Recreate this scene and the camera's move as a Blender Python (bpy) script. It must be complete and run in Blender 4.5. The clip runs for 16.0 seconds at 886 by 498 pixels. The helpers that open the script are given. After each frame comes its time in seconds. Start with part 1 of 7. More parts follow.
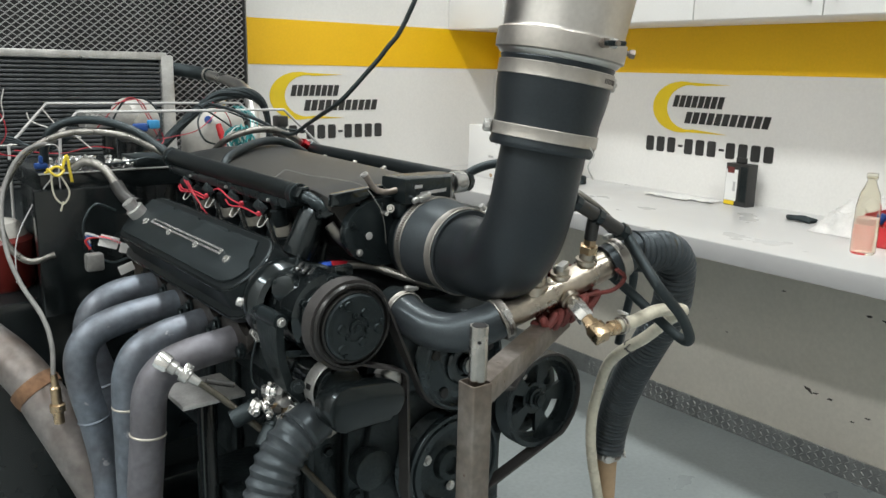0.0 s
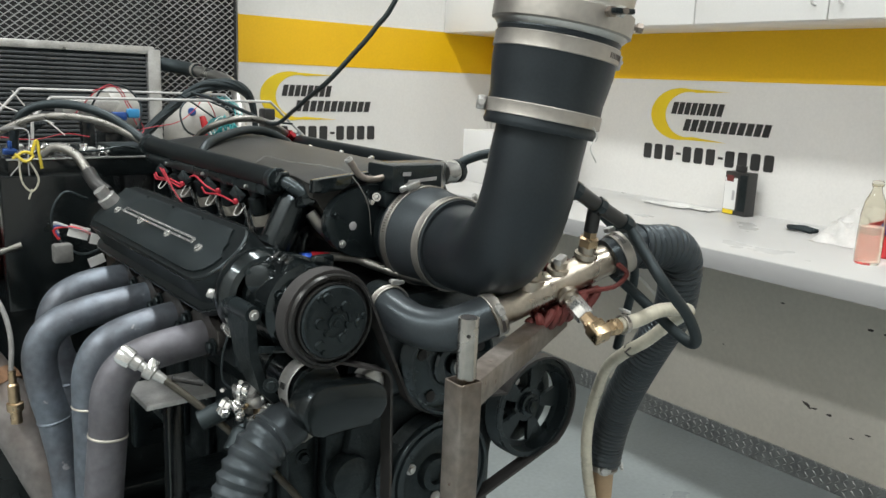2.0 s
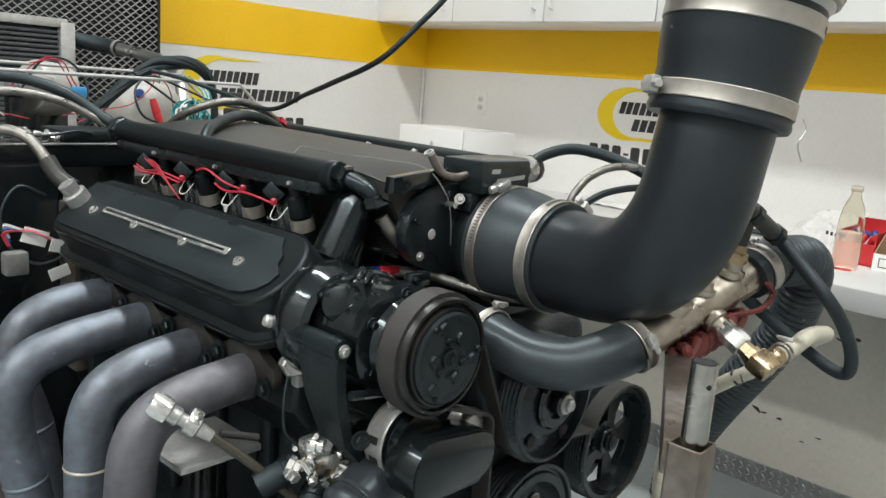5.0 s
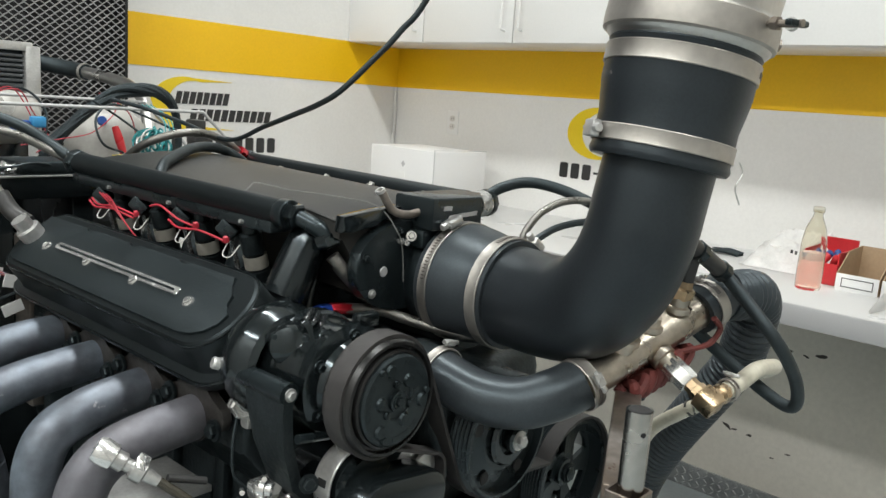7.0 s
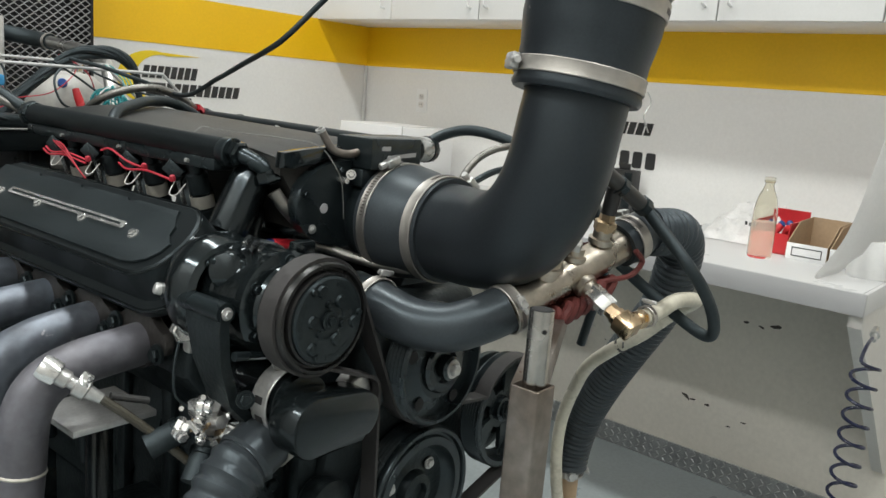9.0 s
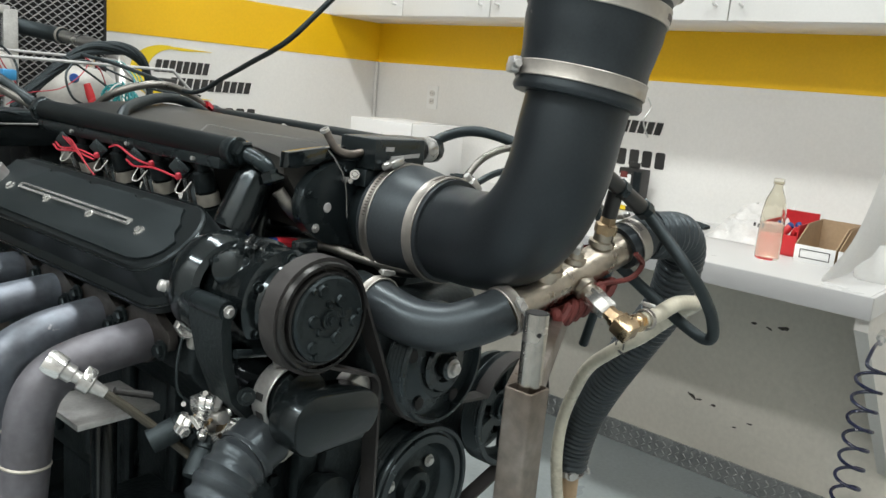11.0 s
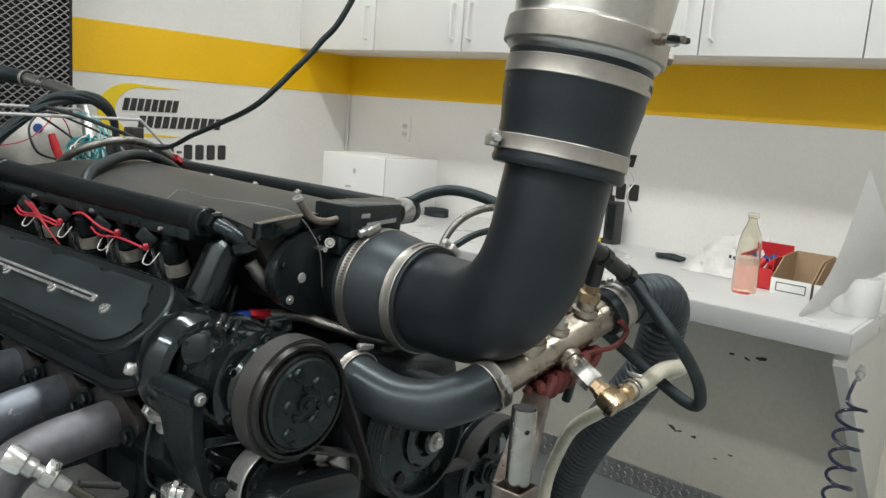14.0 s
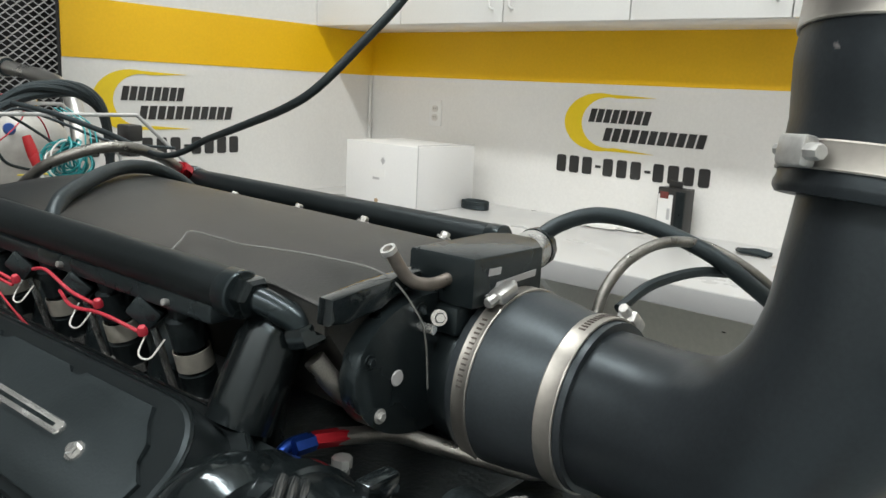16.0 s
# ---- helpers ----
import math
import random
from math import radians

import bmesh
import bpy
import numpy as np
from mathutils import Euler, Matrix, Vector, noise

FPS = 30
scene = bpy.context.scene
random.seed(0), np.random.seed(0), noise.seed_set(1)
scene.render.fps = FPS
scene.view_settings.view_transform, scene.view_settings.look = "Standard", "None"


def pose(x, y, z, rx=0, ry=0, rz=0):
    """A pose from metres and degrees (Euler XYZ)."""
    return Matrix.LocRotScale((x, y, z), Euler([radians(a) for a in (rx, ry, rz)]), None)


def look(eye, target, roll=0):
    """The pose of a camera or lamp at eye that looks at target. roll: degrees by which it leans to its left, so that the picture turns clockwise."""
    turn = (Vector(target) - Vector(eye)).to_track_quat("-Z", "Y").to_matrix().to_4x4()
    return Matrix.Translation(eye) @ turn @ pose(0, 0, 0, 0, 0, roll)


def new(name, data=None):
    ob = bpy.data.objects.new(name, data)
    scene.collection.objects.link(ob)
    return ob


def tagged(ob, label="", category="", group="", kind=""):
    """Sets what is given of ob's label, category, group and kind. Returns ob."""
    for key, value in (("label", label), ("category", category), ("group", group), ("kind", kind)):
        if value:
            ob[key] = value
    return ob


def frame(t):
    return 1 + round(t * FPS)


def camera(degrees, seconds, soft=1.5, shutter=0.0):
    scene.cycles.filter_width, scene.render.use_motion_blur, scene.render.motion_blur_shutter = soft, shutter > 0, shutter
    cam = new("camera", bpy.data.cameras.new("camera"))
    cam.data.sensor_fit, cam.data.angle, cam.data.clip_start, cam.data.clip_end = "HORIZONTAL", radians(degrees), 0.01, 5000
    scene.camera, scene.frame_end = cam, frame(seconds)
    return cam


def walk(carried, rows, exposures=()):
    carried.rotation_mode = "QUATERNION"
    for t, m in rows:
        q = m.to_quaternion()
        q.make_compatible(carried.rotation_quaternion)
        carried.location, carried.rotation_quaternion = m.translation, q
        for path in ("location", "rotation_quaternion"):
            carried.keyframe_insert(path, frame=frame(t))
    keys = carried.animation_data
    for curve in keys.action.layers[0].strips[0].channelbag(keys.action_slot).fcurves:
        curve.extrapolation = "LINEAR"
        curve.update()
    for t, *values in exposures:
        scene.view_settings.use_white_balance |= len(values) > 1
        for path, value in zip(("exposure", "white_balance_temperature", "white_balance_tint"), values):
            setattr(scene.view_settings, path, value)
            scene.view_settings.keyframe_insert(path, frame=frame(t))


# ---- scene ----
cam = camera(58.0, 16.0)
PATH = [
    (0, (-0.067, 0.081, 1.564), (0.920, 1.764, 1.122), 1.3),
    (0.5, (-0.054, 0.078, 1.565), (0.953, 1.751, 1.134), 1.4),
    (1, (-0.034, 0.077, 1.557), (0.992, 1.738, 1.123), 1.5),
    (1.5, (-0.006, 0.086, 1.538), (0.995, 1.763, 1.109), 1.7),
    (2, (-0.021, 0.145, 1.516), (0.983, 1.825, 1.105), 2.4),
    (2.5, (-0.074, 0.255, 1.546), (1.038, 1.865, 1.132), 2),
    (3, (-0.109, 0.345, 1.518), (1.089, 1.887, 1.086), 1.9),
    (3.5, (-0.122, 0.416, 1.483), (1.096, 1.947, 1.071), 3.2),
    (4, (-0.135, 0.462, 1.475), (1.103, 1.979, 1.069), 4.1),
    (6.5, (-0.129, 0.482, 1.493), (1.147, 1.974, 1.112), 4.2),
    (7, (-0.109, 0.459, 1.508), (1.185, 1.939, 1.145), 4.2),
    (7.5, (-0.100, 0.442, 1.523), (1.217, 1.907, 1.179), 3.4),
    (8, (-0.096, 0.411, 1.499), (1.249, 1.851, 1.158), 3.5),
    (8.5, (-0.104, 0.390, 1.454), (1.238, 1.826, 1.084), 4.2),
    (11, (-0.100, 0.366, 1.464), (1.211, 1.823, 1.067), 5.2),
    (11.5, (-0.101, 0.359, 1.463), (1.215, 1.813, 1.068), 5.3),
    (12, (-0.105, 0.346, 1.456), (1.216, 1.796, 1.067), 5.3),
    (12.5, (-0.111, 0.352, 1.477), (1.207, 1.814, 1.125), 5.1),
    (13, (-0.100, 0.347, 1.495), (1.229, 1.805, 1.166), 4.8),
    (13.5, (-0.100, 0.344, 1.498), (1.245, 1.786, 1.164), 4.6),
    (14, (-0.081, 0.402, 1.516), (1.281, 1.827, 1.176), 4.4),
    (14.5, (0.026, 0.613, 1.500), (1.338, 2.082, 1.149), 3.8),
    (15, (0.107, 0.756, 1.516), (1.394, 2.241, 1.145), 2.8),
    (15.5, (0.106, 0.793, 1.526), (1.409, 2.259, 1.136), 2.5),
    (16, (0.092, 0.780, 1.516), (1.433, 2.211, 1.123), 2.8),
]
walk(cam, [(t, look(eye, target, roll)) for t, eye, target, roll in PATH], [(0.0, 0.05), (2.5, 0.04), (3.0, -0.04), (3.5, 0.1), (4.0, 0.1), (6.5, 0.02), (7.0, 0.05), (7.5, -0.12), (8.5, -0.1), (11.0, 0.1), (12.5, 0.10), (13.5, -0.16), (14.5, -0.06), (15.0, 0.02), (16.0, 0.0)])

# ---- world and light ----
world = bpy.data.worlds.new("world")
scene.world = world
world.use_nodes = True
world.node_tree.nodes["Background"].inputs[0].default_value = (0.55, 0.6, 0.7, 1)
world.node_tree.nodes["Background"].inputs[1].default_value = 0.02
scene.view_settings.exposure = 0.0
CEIL = 4.45
LAMPS = [(0.56, 2.55, 70), (0.56, 0.0, 66), (-2.6, 2.6, 82), (-2.6, 0.0, 80)]


# ---- materials ----
def mat(name, color, rough=0.5, metal=0.0, var=0.12, scale=8.0, fine=120.0, bump=0.06, tint=None, rvar=0.12, coat=0.0):
    """A surface with blotches at one size, grain at another, uneven gloss and fine relief."""
    m = bpy.data.materials.new(name)
    m.use_nodes = True
    nt = m.node_tree
    n, l = nt.nodes, nt.links
    b = n["Principled BSDF"]
    tc = n.new("ShaderNodeTexCoord")
    big = n.new("ShaderNodeTexNoise")
    big.inputs["Scale"].default_value, big.inputs["Detail"].default_value = scale, 5
    small = n.new("ShaderNodeTexNoise")
    small.inputs["Scale"].default_value, small.inputs["Detail"].default_value = fine, 4
    l.new(tc.outputs["Object"], big.inputs["Vector"])
    l.new(tc.outputs["Object"], small.inputs["Vector"])
    ramp = n.new("ShaderNodeValToRGB")
    ramp.color_ramp.elements[0].position, ramp.color_ramp.elements[1].position = 0.32, 0.68
    lo = [c * (1 - var) for c in color] if tint is None else tint
    ramp.color_ramp.elements[0].color = (*lo, 1)
    ramp.color_ramp.elements[1].color = (*[min(1, c * (1 + var * 0.5)) for c in color], 1)
    l.new(big.outputs["Fac"], ramp.inputs["Fac"])
    mix = n.new("ShaderNodeMix")
    mix.data_type, mix.blend_type = "RGBA", "MULTIPLY"
    mix.inputs["Factor"].default_value = min(1.0, var * 1.6)
    l.new(ramp.outputs["Color"], mix.inputs["A"])
    gr = n.new("ShaderNodeMapRange")
    gr.inputs["From Min"].default_value, gr.inputs["From Max"].default_value = 0.3, 0.7
    gr.inputs["To Min"].default_value, gr.inputs["To Max"].default_value = 0.55, 1.15
    l.new(small.outputs["Fac"], gr.inputs["Value"])
    l.new(gr.outputs["Result"], mix.inputs["B"])
    l.new(mix.outputs["Result"], b.inputs["Base Color"])
    rr = n.new("ShaderNodeMapRange")
    rr.inputs["From Min"].default_value, rr.inputs["From Max"].default_value = 0.3, 0.7
    rr.inputs["To Min"].default_value, rr.inputs["To Max"].default_value = max(0.03, rough - rvar), min(1, rough + rvar)
    l.new(big.outputs["Fac"], rr.inputs["Value"])
    l.new(rr.outputs["Result"], b.inputs["Roughness"])
    b.inputs["Metallic"].default_value = metal
    b.inputs["Coat Weight"].default_value = coat
    if bump:
        bp = n.new("ShaderNodeBump")
        bp.inputs["Strength"].default_value, bp.inputs["Distance"].default_value = bump, 0.002
        l.new(small.outputs["Fac"], bp.inputs["Height"])
        l.new(bp.outputs["Normal"], b.inputs["Normal"])
    return m


def clear(name, color, rough=0.05, ior=1.45):
    m = bpy.data.materials.new(name)
    m.use_nodes = True
    b = m.node_tree.nodes["Principled BSDF"]
    b.inputs["Base Color"].default_value = (*color, 1)
    b.inputs["Roughness"].default_value = rough
    b.inputs["Transmission Weight"].default_value = 1.0
    b.inputs["IOR"].default_value = ior
    return m


def glow(name, color, strength):
    m = bpy.data.materials.new(name)
    m.use_nodes = True
    b = m.node_tree.nodes["Principled BSDF"]
    b.inputs["Emission Color"].default_value = (*color, 1)
    b.inputs["Emission Strength"].default_value = strength
    return m


WHITE = mat("wall_white_paint", (0.78, 0.77, 0.75), 0.5, var=0.05, scale=1.5, fine=90, bump=0.08)
YELLOW = mat("yellow_paint", (0.90, 0.53, 0.006), 0.45, var=0.06, scale=2, fine=90, bump=0.06)
SIGN_YELLOW = mat("sign_yellow", (0.85, 0.62, 0.02), 0.4, var=0.04, bump=0.02)
SIGN_BLACK = mat("sign_black", (0.03, 0.03, 0.03), 0.45, var=0.1, bump=0.02)
FLOOR = mat("floor_grey_paint", (0.36, 0.40, 0.41), 0.35, var=0.14, scale=2.2, fine=60, bump=0.05)
LAMINATE = mat("counter_laminate", (0.60, 0.60, 0.60), 0.35, var=0.02, scale=5, fine=200, bump=0.02)
CABINET = mat("cabinet_white", (0.80, 0.80, 0.79), 0.4, var=0.03, scale=2, bump=0.02)
GREYWALL = mat("wall_grey_white", (0.66, 0.64, 0.61), 0.6, var=0.07, scale=1.6, fine=70, bump=0.1)
PLATE = mat("diamond_plate_steel", (0.42, 0.43, 0.43), 0.4, 0.85, var=0.2, scale=12, bump=0.05)
DARK = mat("dark_chamber", (0.012, 0.012, 0.013), 0.8, var=0.3)
CEILING = mat("ceiling_tile", (0.75, 0.75, 0.73), 0.8, var=0.05, fine=50, bump=0.2)


def scuffed(m, color, scale, edge):
    """Adds sparse worn specks of another colour to a surface."""
    n, l = m.node_tree.nodes, m.node_tree.links
    b = n["Principled BSDF"]
    src = b.inputs["Base Color"].links[0].from_socket
    tc, ns, rp, mx = n.new("ShaderNodeTexCoord"), n.new("ShaderNodeTexNoise"), n.new("ShaderNodeMapRange"), n.new("ShaderNodeMix")
    ns.inputs["Scale"].default_value, ns.inputs["Detail"].default_value, ns.inputs["Roughness"].default_value = scale, 6, 0.62
    rp.inputs["From Min"].default_value, rp.inputs["From Max"].default_value = edge, edge + 0.04
    mx.data_type = "RGBA"
    mx.inputs["B"].default_value = (*color, 1)
    l.new(tc.outputs["Object"], ns.inputs["Vector"])
    l.new(ns.outputs["Fac"], rp.inputs["Value"])
    l.new(rp.outputs["Result"], mx.inputs["Factor"])
    l.new(src, mx.inputs["A"])
    l.new(mx.outputs["Result"], b.inputs["Base Color"])


GLOW = glow("lamp_diffuser", (1.0, 0.97, 0.92), 2.5)

BLACK = mat("black_powder_coat", (0.0105, 0.0145, 0.0160), 0.28, var=0.15, scale=14, fine=260, bump=0.06, rvar=0.03)
SATIN = mat("black_satin_top", (0.0108, 0.0145, 0.0158), 0.5, var=0.2, scale=9, fine=420, bump=0.14, rvar=0.06)
GLOSS = mat("black_gloss_paint", (0.0070, 0.0094, 0.0102), 0.13, var=0.2, scale=20, fine=45, bump=0.45, rvar=0.06, coat=0.3)
SMOOTHBLK = mat("smooth_black_gloss", (0.0063, 0.0084, 0.0091), 0.20, var=0.12, scale=8, fine=90, bump=0.03, rvar=0.03, coat=0.2)
SHELLBLK = mat("shell_black_paint", (0.0046, 0.0062, 0.0066), 0.42, var=0.12, scale=8, fine=200, bump=0.05, rvar=0.03)
HEADER_FRONT = mat("header_plum_grey_coating", (0.150, 0.150, 0.170), 0.53, 0.55, var=0.3, scale=10, fine=70, bump=0.12, tint=(0.120, 0.116, 0.127))
FLANGEM = mat("stained_flange_steel", (0.075, 0.072, 0.070), 0.42, 0.7, var=0.4, scale=20, fine=120, bump=0.2, tint=(0.05, 0.044, 0.040))
CLUTCHM = mat("worn_black_clutch", (0.0120, 0.0160, 0.0173), 0.33, 0.2, var=0.2, scale=20, fine=150, bump=0.1)
RIMGREY = mat("brown_grey_rim", (0.018, 0.018, 0.018), 0.28, 0.3, var=0.2, scale=16, fine=200, bump=0.08)
REDLEAD = mat("dull_red_wire", (0.40, 0.021, 0.038), 0.5, var=0.15)
RIDGE = mat("glossy_black_ridge", (0.014, 0.016, 0.017), 0.16, var=0.1, scale=30, fine=200, bump=0.04, rvar=0.04, coat=1.0)
CAST = mat("black_cast_metal", (0.0110, 0.0147, 0.0159), 0.42, 0.2, var=0.35, scale=25, fine=180, bump=0.5)
GREASE = mat("grimy_black_metal", (0.0169, 0.0226, 0.0244), 0.38, 0.4, var=0.5, scale=18, fine=140, bump=0.5)
RUBBER = mat("black_rubber", (0.0218, 0.0257, 0.0296), 0.37, var=0.22, scale=7, fine=300, bump=0.05, rvar=0.09)
GREYRUB = mat("grey_black_rubber", (0.040, 0.047, 0.053), 0.36, var=0.22, scale=7, fine=300, bump=0.05, rvar=0.08)
LOWERTONE = mat("worn_cream_tone", (0.68, 0.645, 0.575), 0.55, var=0.09, scale=1.4, fine=60, bump=0.1)
HOSE = mat("dark_hose_rubber", (0.0145, 0.0193, 0.0209), 0.5, var=0.25, scale=12, fine=200, bump=0.15)
BELT = mat("belt_rubber", (0.034, 0.032, 0.032), 0.6, var=0.2, scale=30, bump=0.2)
STAINLESS = mat("brushed_stainless", (0.54, 0.53, 0.51), 0.31, 1.0, var=0.10, scale=4, fine=160, bump=0.05)
CLAMP = mat("clamp_steel", (0.45, 0.43, 0.40), 0.46, 0.9, var=0.12, scale=20, bump=0.04)
CHROME = mat("bright_metal", (0.82, 0.82, 0.81), 0.16, 0.85, var=0.1, scale=30, bump=0.05)
ALU = mat("cast_aluminium", (0.58, 0.58, 0.57), 0.36, 0.7, var=0.2, scale=16, fine=200, bump=0.2)
HEADER = mat("header_grey_coating", (0.160, 0.192, 0.232), 0.49, 0.6, var=0.35, scale=9, fine=70, bump=0.12, tint=(0.125, 0.132, 0.152))
TOPEDGE = mat("grey_edge_band", (0.40, 0.40, 0.405), 0.4, var=0.03, scale=5, fine=200, bump=0.02)
EXHAUST = mat("exhaust_dull_steel", (0.22, 0.212, 0.21), 0.55, 0.7, var=0.35, scale=9, fine=60, bump=0.2, tint=(0.11, 0.085, 0.07))
RUST = mat("rusty_band", (0.20, 0.11, 0.06), 0.7, 0.3, var=0.4, scale=25, bump=0.3)
BRONZE = mat("nickel_bronze_pipe", (0.52, 0.47, 0.40), 0.34, 1.0, var=0.22, scale=22, fine=110, bump=0.25)
BRASS = mat("brass", (0.56, 0.42, 0.27), 0.30, 1.0, var=0.2, scale=40, bump=0.12)
BARESTEEL = mat("bare_steel_tube", (0.27, 0.245, 0.225), 0.40, 0.85, var=0.35, scale=14, fine=80, bump=0.15, tint=(0.19, 0.15, 0.12))
PINM = mat("bright_drawn_tube", (0.60, 0.58, 0.55), 0.26, 1.0, var=0.2, scale=14, fine=90, bump=0.05)
BRAID = mat("braided_steel", (0.27, 0.262, 0.245), 0.36, 0.92, var=0.25, scale=60, fine=900, bump=0.3)
CLEARHOSE = mat("cloudy_vinyl_hose", (0.60, 0.57, 0.47), 0.3, var=0.15, scale=15, bump=0.05)
REDRAG = mat("red_wire_loom", (0.15, 0.030, 0.026), 0.7, var=0.3, scale=40, bump=0.4)
RED = mat("red_plastic", (0.55, 0.028, 0.035), 0.35, var=0.1)
REDANO = mat("red_anodised", (0.46, 0.018, 0.03), 0.25, 0.8, var=0.1)
BLUEANO = mat("blue_anodised", (0.012, 0.045, 0.24), 0.25, 0.8, var=0.1)
BLUE = mat("blue_plastic", (0.018, 0.07, 0.27), 0.4, var=0.1)
TEAL = mat("teal_wire", (0.02, 0.30, 0.32), 0.4, var=0.2)
YELLOWWIRE = mat("yellow_wire", (0.75, 0.58, 0.05), 0.4, var=0.1)
WHITEWIRE = mat("white_wire", (0.72, 0.70, 0.68), 0.45, var=0.1)
WHITEROD = mat("white_painted_rod", (0.50, 0.50, 0.50), 0.4, var=0.1)
TANK = mat("white_plastic_tank", (0.38, 0.37, 0.345), 0.45, var=0.12, scale=6)
LOOM = mat("split_loom", (0.0131, 0.0175, 0.0189), 0.55, var=0.3, fine=500, bump=0.7)
BLACKBOX = mat("black_box_glass", (0.0088, 0.0118, 0.0128), 0.2, var=0.4, scale=4)
CARD = mat("cardboard", (0.42, 0.30, 0.19), 0.8, var=0.12, fine=90, bump=0.15)
WHITECARD = mat("white_cardboard", (0.78, 0.78, 0.78), 0.6, var=0.03, scale=3, bump=0.04)
PAPER = mat("white_paper", (0.80, 0.80, 0.79), 0.7, var=0.04, bump=0.03)
CLOTH = mat("white_plastic_bag", (0.72, 0.71, 0.70), 0.4, var=0.1, scale=18, bump=0.2)
NAVY = mat("navy_coil_hose", (0.011, 0.014, 0.040), 0.25, var=0.2)
GLASS = clear("clear_plastic", (0.90, 0.88, 0.80), 0.06, 1.3)
GREYBAR = mat("grey_print", (0.45, 0.45, 0.46), 0.4, var=0.05)
BANDM = mat("dull_steel_band", (0.46, 0.44, 0.39), 0.4, 0.35, var=0.15, scale=40)
DUSTY = mat("dusty_black_plenum", (0.040, 0.038, 0.034), 0.43, var=0.3, scale=3.5, fine=420, bump=0.12, rvar=0.06, tint=(0.012, 0.0138, 0.0145))
GREYLEAD = mat("grey_lead", (0.17, 0.17, 0.165), 0.5, var=0.2, scale=30)
LEAD = mat("olive_lead", (0.048, 0.043, 0.030), 0.4, var=0.2, scale=40, fine=600, bump=0.5)
SCUFF = mat("dark_scuff", (0.06, 0.052, 0.045), 0.8, var=0.3)

for m_ in (SMOOTHBLK, SHELLBLK, SATIN, RUBBER, GREYRUB, DUSTY):
    m_.node_tree.nodes["Principled BSDF"].inputs["Specular IOR Level"].default_value = 0.36
for m_ in (BLACK, SATIN, GLOSS, SMOOTHBLK, SHELLBLK, CAST, GREASE, CLUTCHM, HOSE, RUBBER, GREYRUB, LOOM):
    m_.node_tree.nodes["Principled BSDF"].inputs["Specular Tint"].default_value = (0.84, 1.0, 1.09, 1)

scuffed(RUBBER, (0.16, 0.15, 0.15), 26, 0.715)
scuffed(GREYRUB, (0.14, 0.14, 0.145), 30, 0.72)
scuffed(BARESTEEL, (0.10, 0.055, 0.03), 40, 0.66)
scuffed(LOWERTONE, (0.36, 0.33, 0.28), 9, 0.70)
scuffed(HEADER, (0.34, 0.34, 0.36), 34, 0.67)
scuffed(DUSTY, (0.075, 0.068, 0.055), 45, 0.66)
scuffed(GREASE, (0.11, 0.10, 0.09), 60, 0.68)


# ---- building helpers ----
ENG = Matrix.Translation((0.571, 1.061, 0)) @ Matrix.Rotation(radians(8.3), 4, "Z")
# the room's own axes: turned about a point on the side wall
ROOM = Matrix.Translation((2.69, 2.2, 0)) @ Matrix.Rotation(radians(7.3), 4, "Z") @ Matrix.Translation((-2.69, -2.2, 0))


def part(name, bm, material, parent, label="", sharp=35, kind=""):
    """Links a bmesh as one mesh object under a thing or a part."""
    me = bpy.data.meshes.new(name)
    bmesh.ops.recalc_face_normals(bm, faces=bm.faces)
    bm.to_mesh(me)
    bm.free()
    me.materials.append(material)
    me.polygons.foreach_set("use_smooth", [True] * len(me.polygons))
    me.set_sharp_from_angle(angle=radians(sharp))
    ob = new(name, me)
    if parent is None:
        ob.matrix_world = ROOM
    ob.parent = parent
    return tagged(ob, label, kind=kind)


def thing(name, label, category, m=None, group="", kind=""):
    ob = new(name)
    ob.empty_display_size = 0.05
    ob.matrix_world = m if m is ENG else ROOM @ (m or Matrix())
    return tagged(ob, label, category, group, kind)


def again(name, src, parent, m):
    """One more object on the mesh of src."""
    ob = new(name, src.data)
    ob.parent = parent
    ob.matrix_basis = m
    return ob


def box(lo, hi, bevel=0.0, seg=2, bm=None):
    bm = bm or bmesh.new()
    c = [(a + b) / 2 for a, b in zip(lo, hi)]
    s = [abs(b - a) for a, b in zip(lo, hi)]
    r = bmesh.ops.create_cube(bm, size=1.0, matrix=Matrix.Translation(c) @ Matrix.Diagonal((*s, 1)))
    if bevel:
        vs = set(r["verts"])
        es = [e for e in bm.edges if e.verts[0] in vs and e.verts[1] in vs]
        bmesh.ops.bevel(bm, geom=es, offset=bevel, segments=seg, affect="EDGES", profile=0.5)
    return bm


def smooth_line(pts, step=6):
    """Catmull-Rom through the points."""
    p = [Vector(q) for q in pts]
    p = [2 * p[0] - p[1]] + p + [2 * p[-1] - p[-2]]
    out = []
    for i in range(1, len(p) - 2):
        for k in range(step):
            t = k / step
            a, b, c, d = p[i - 1], p[i], p[i + 1], p[i + 2]
            out.append(0.5 * ((2 * b) + (c - a) * t + (2 * a - 5 * b + 4 * c - d) * t * t + (3 * b - a - 3 * c + d) * t ** 3))
    out.append(p[-2])
    return out


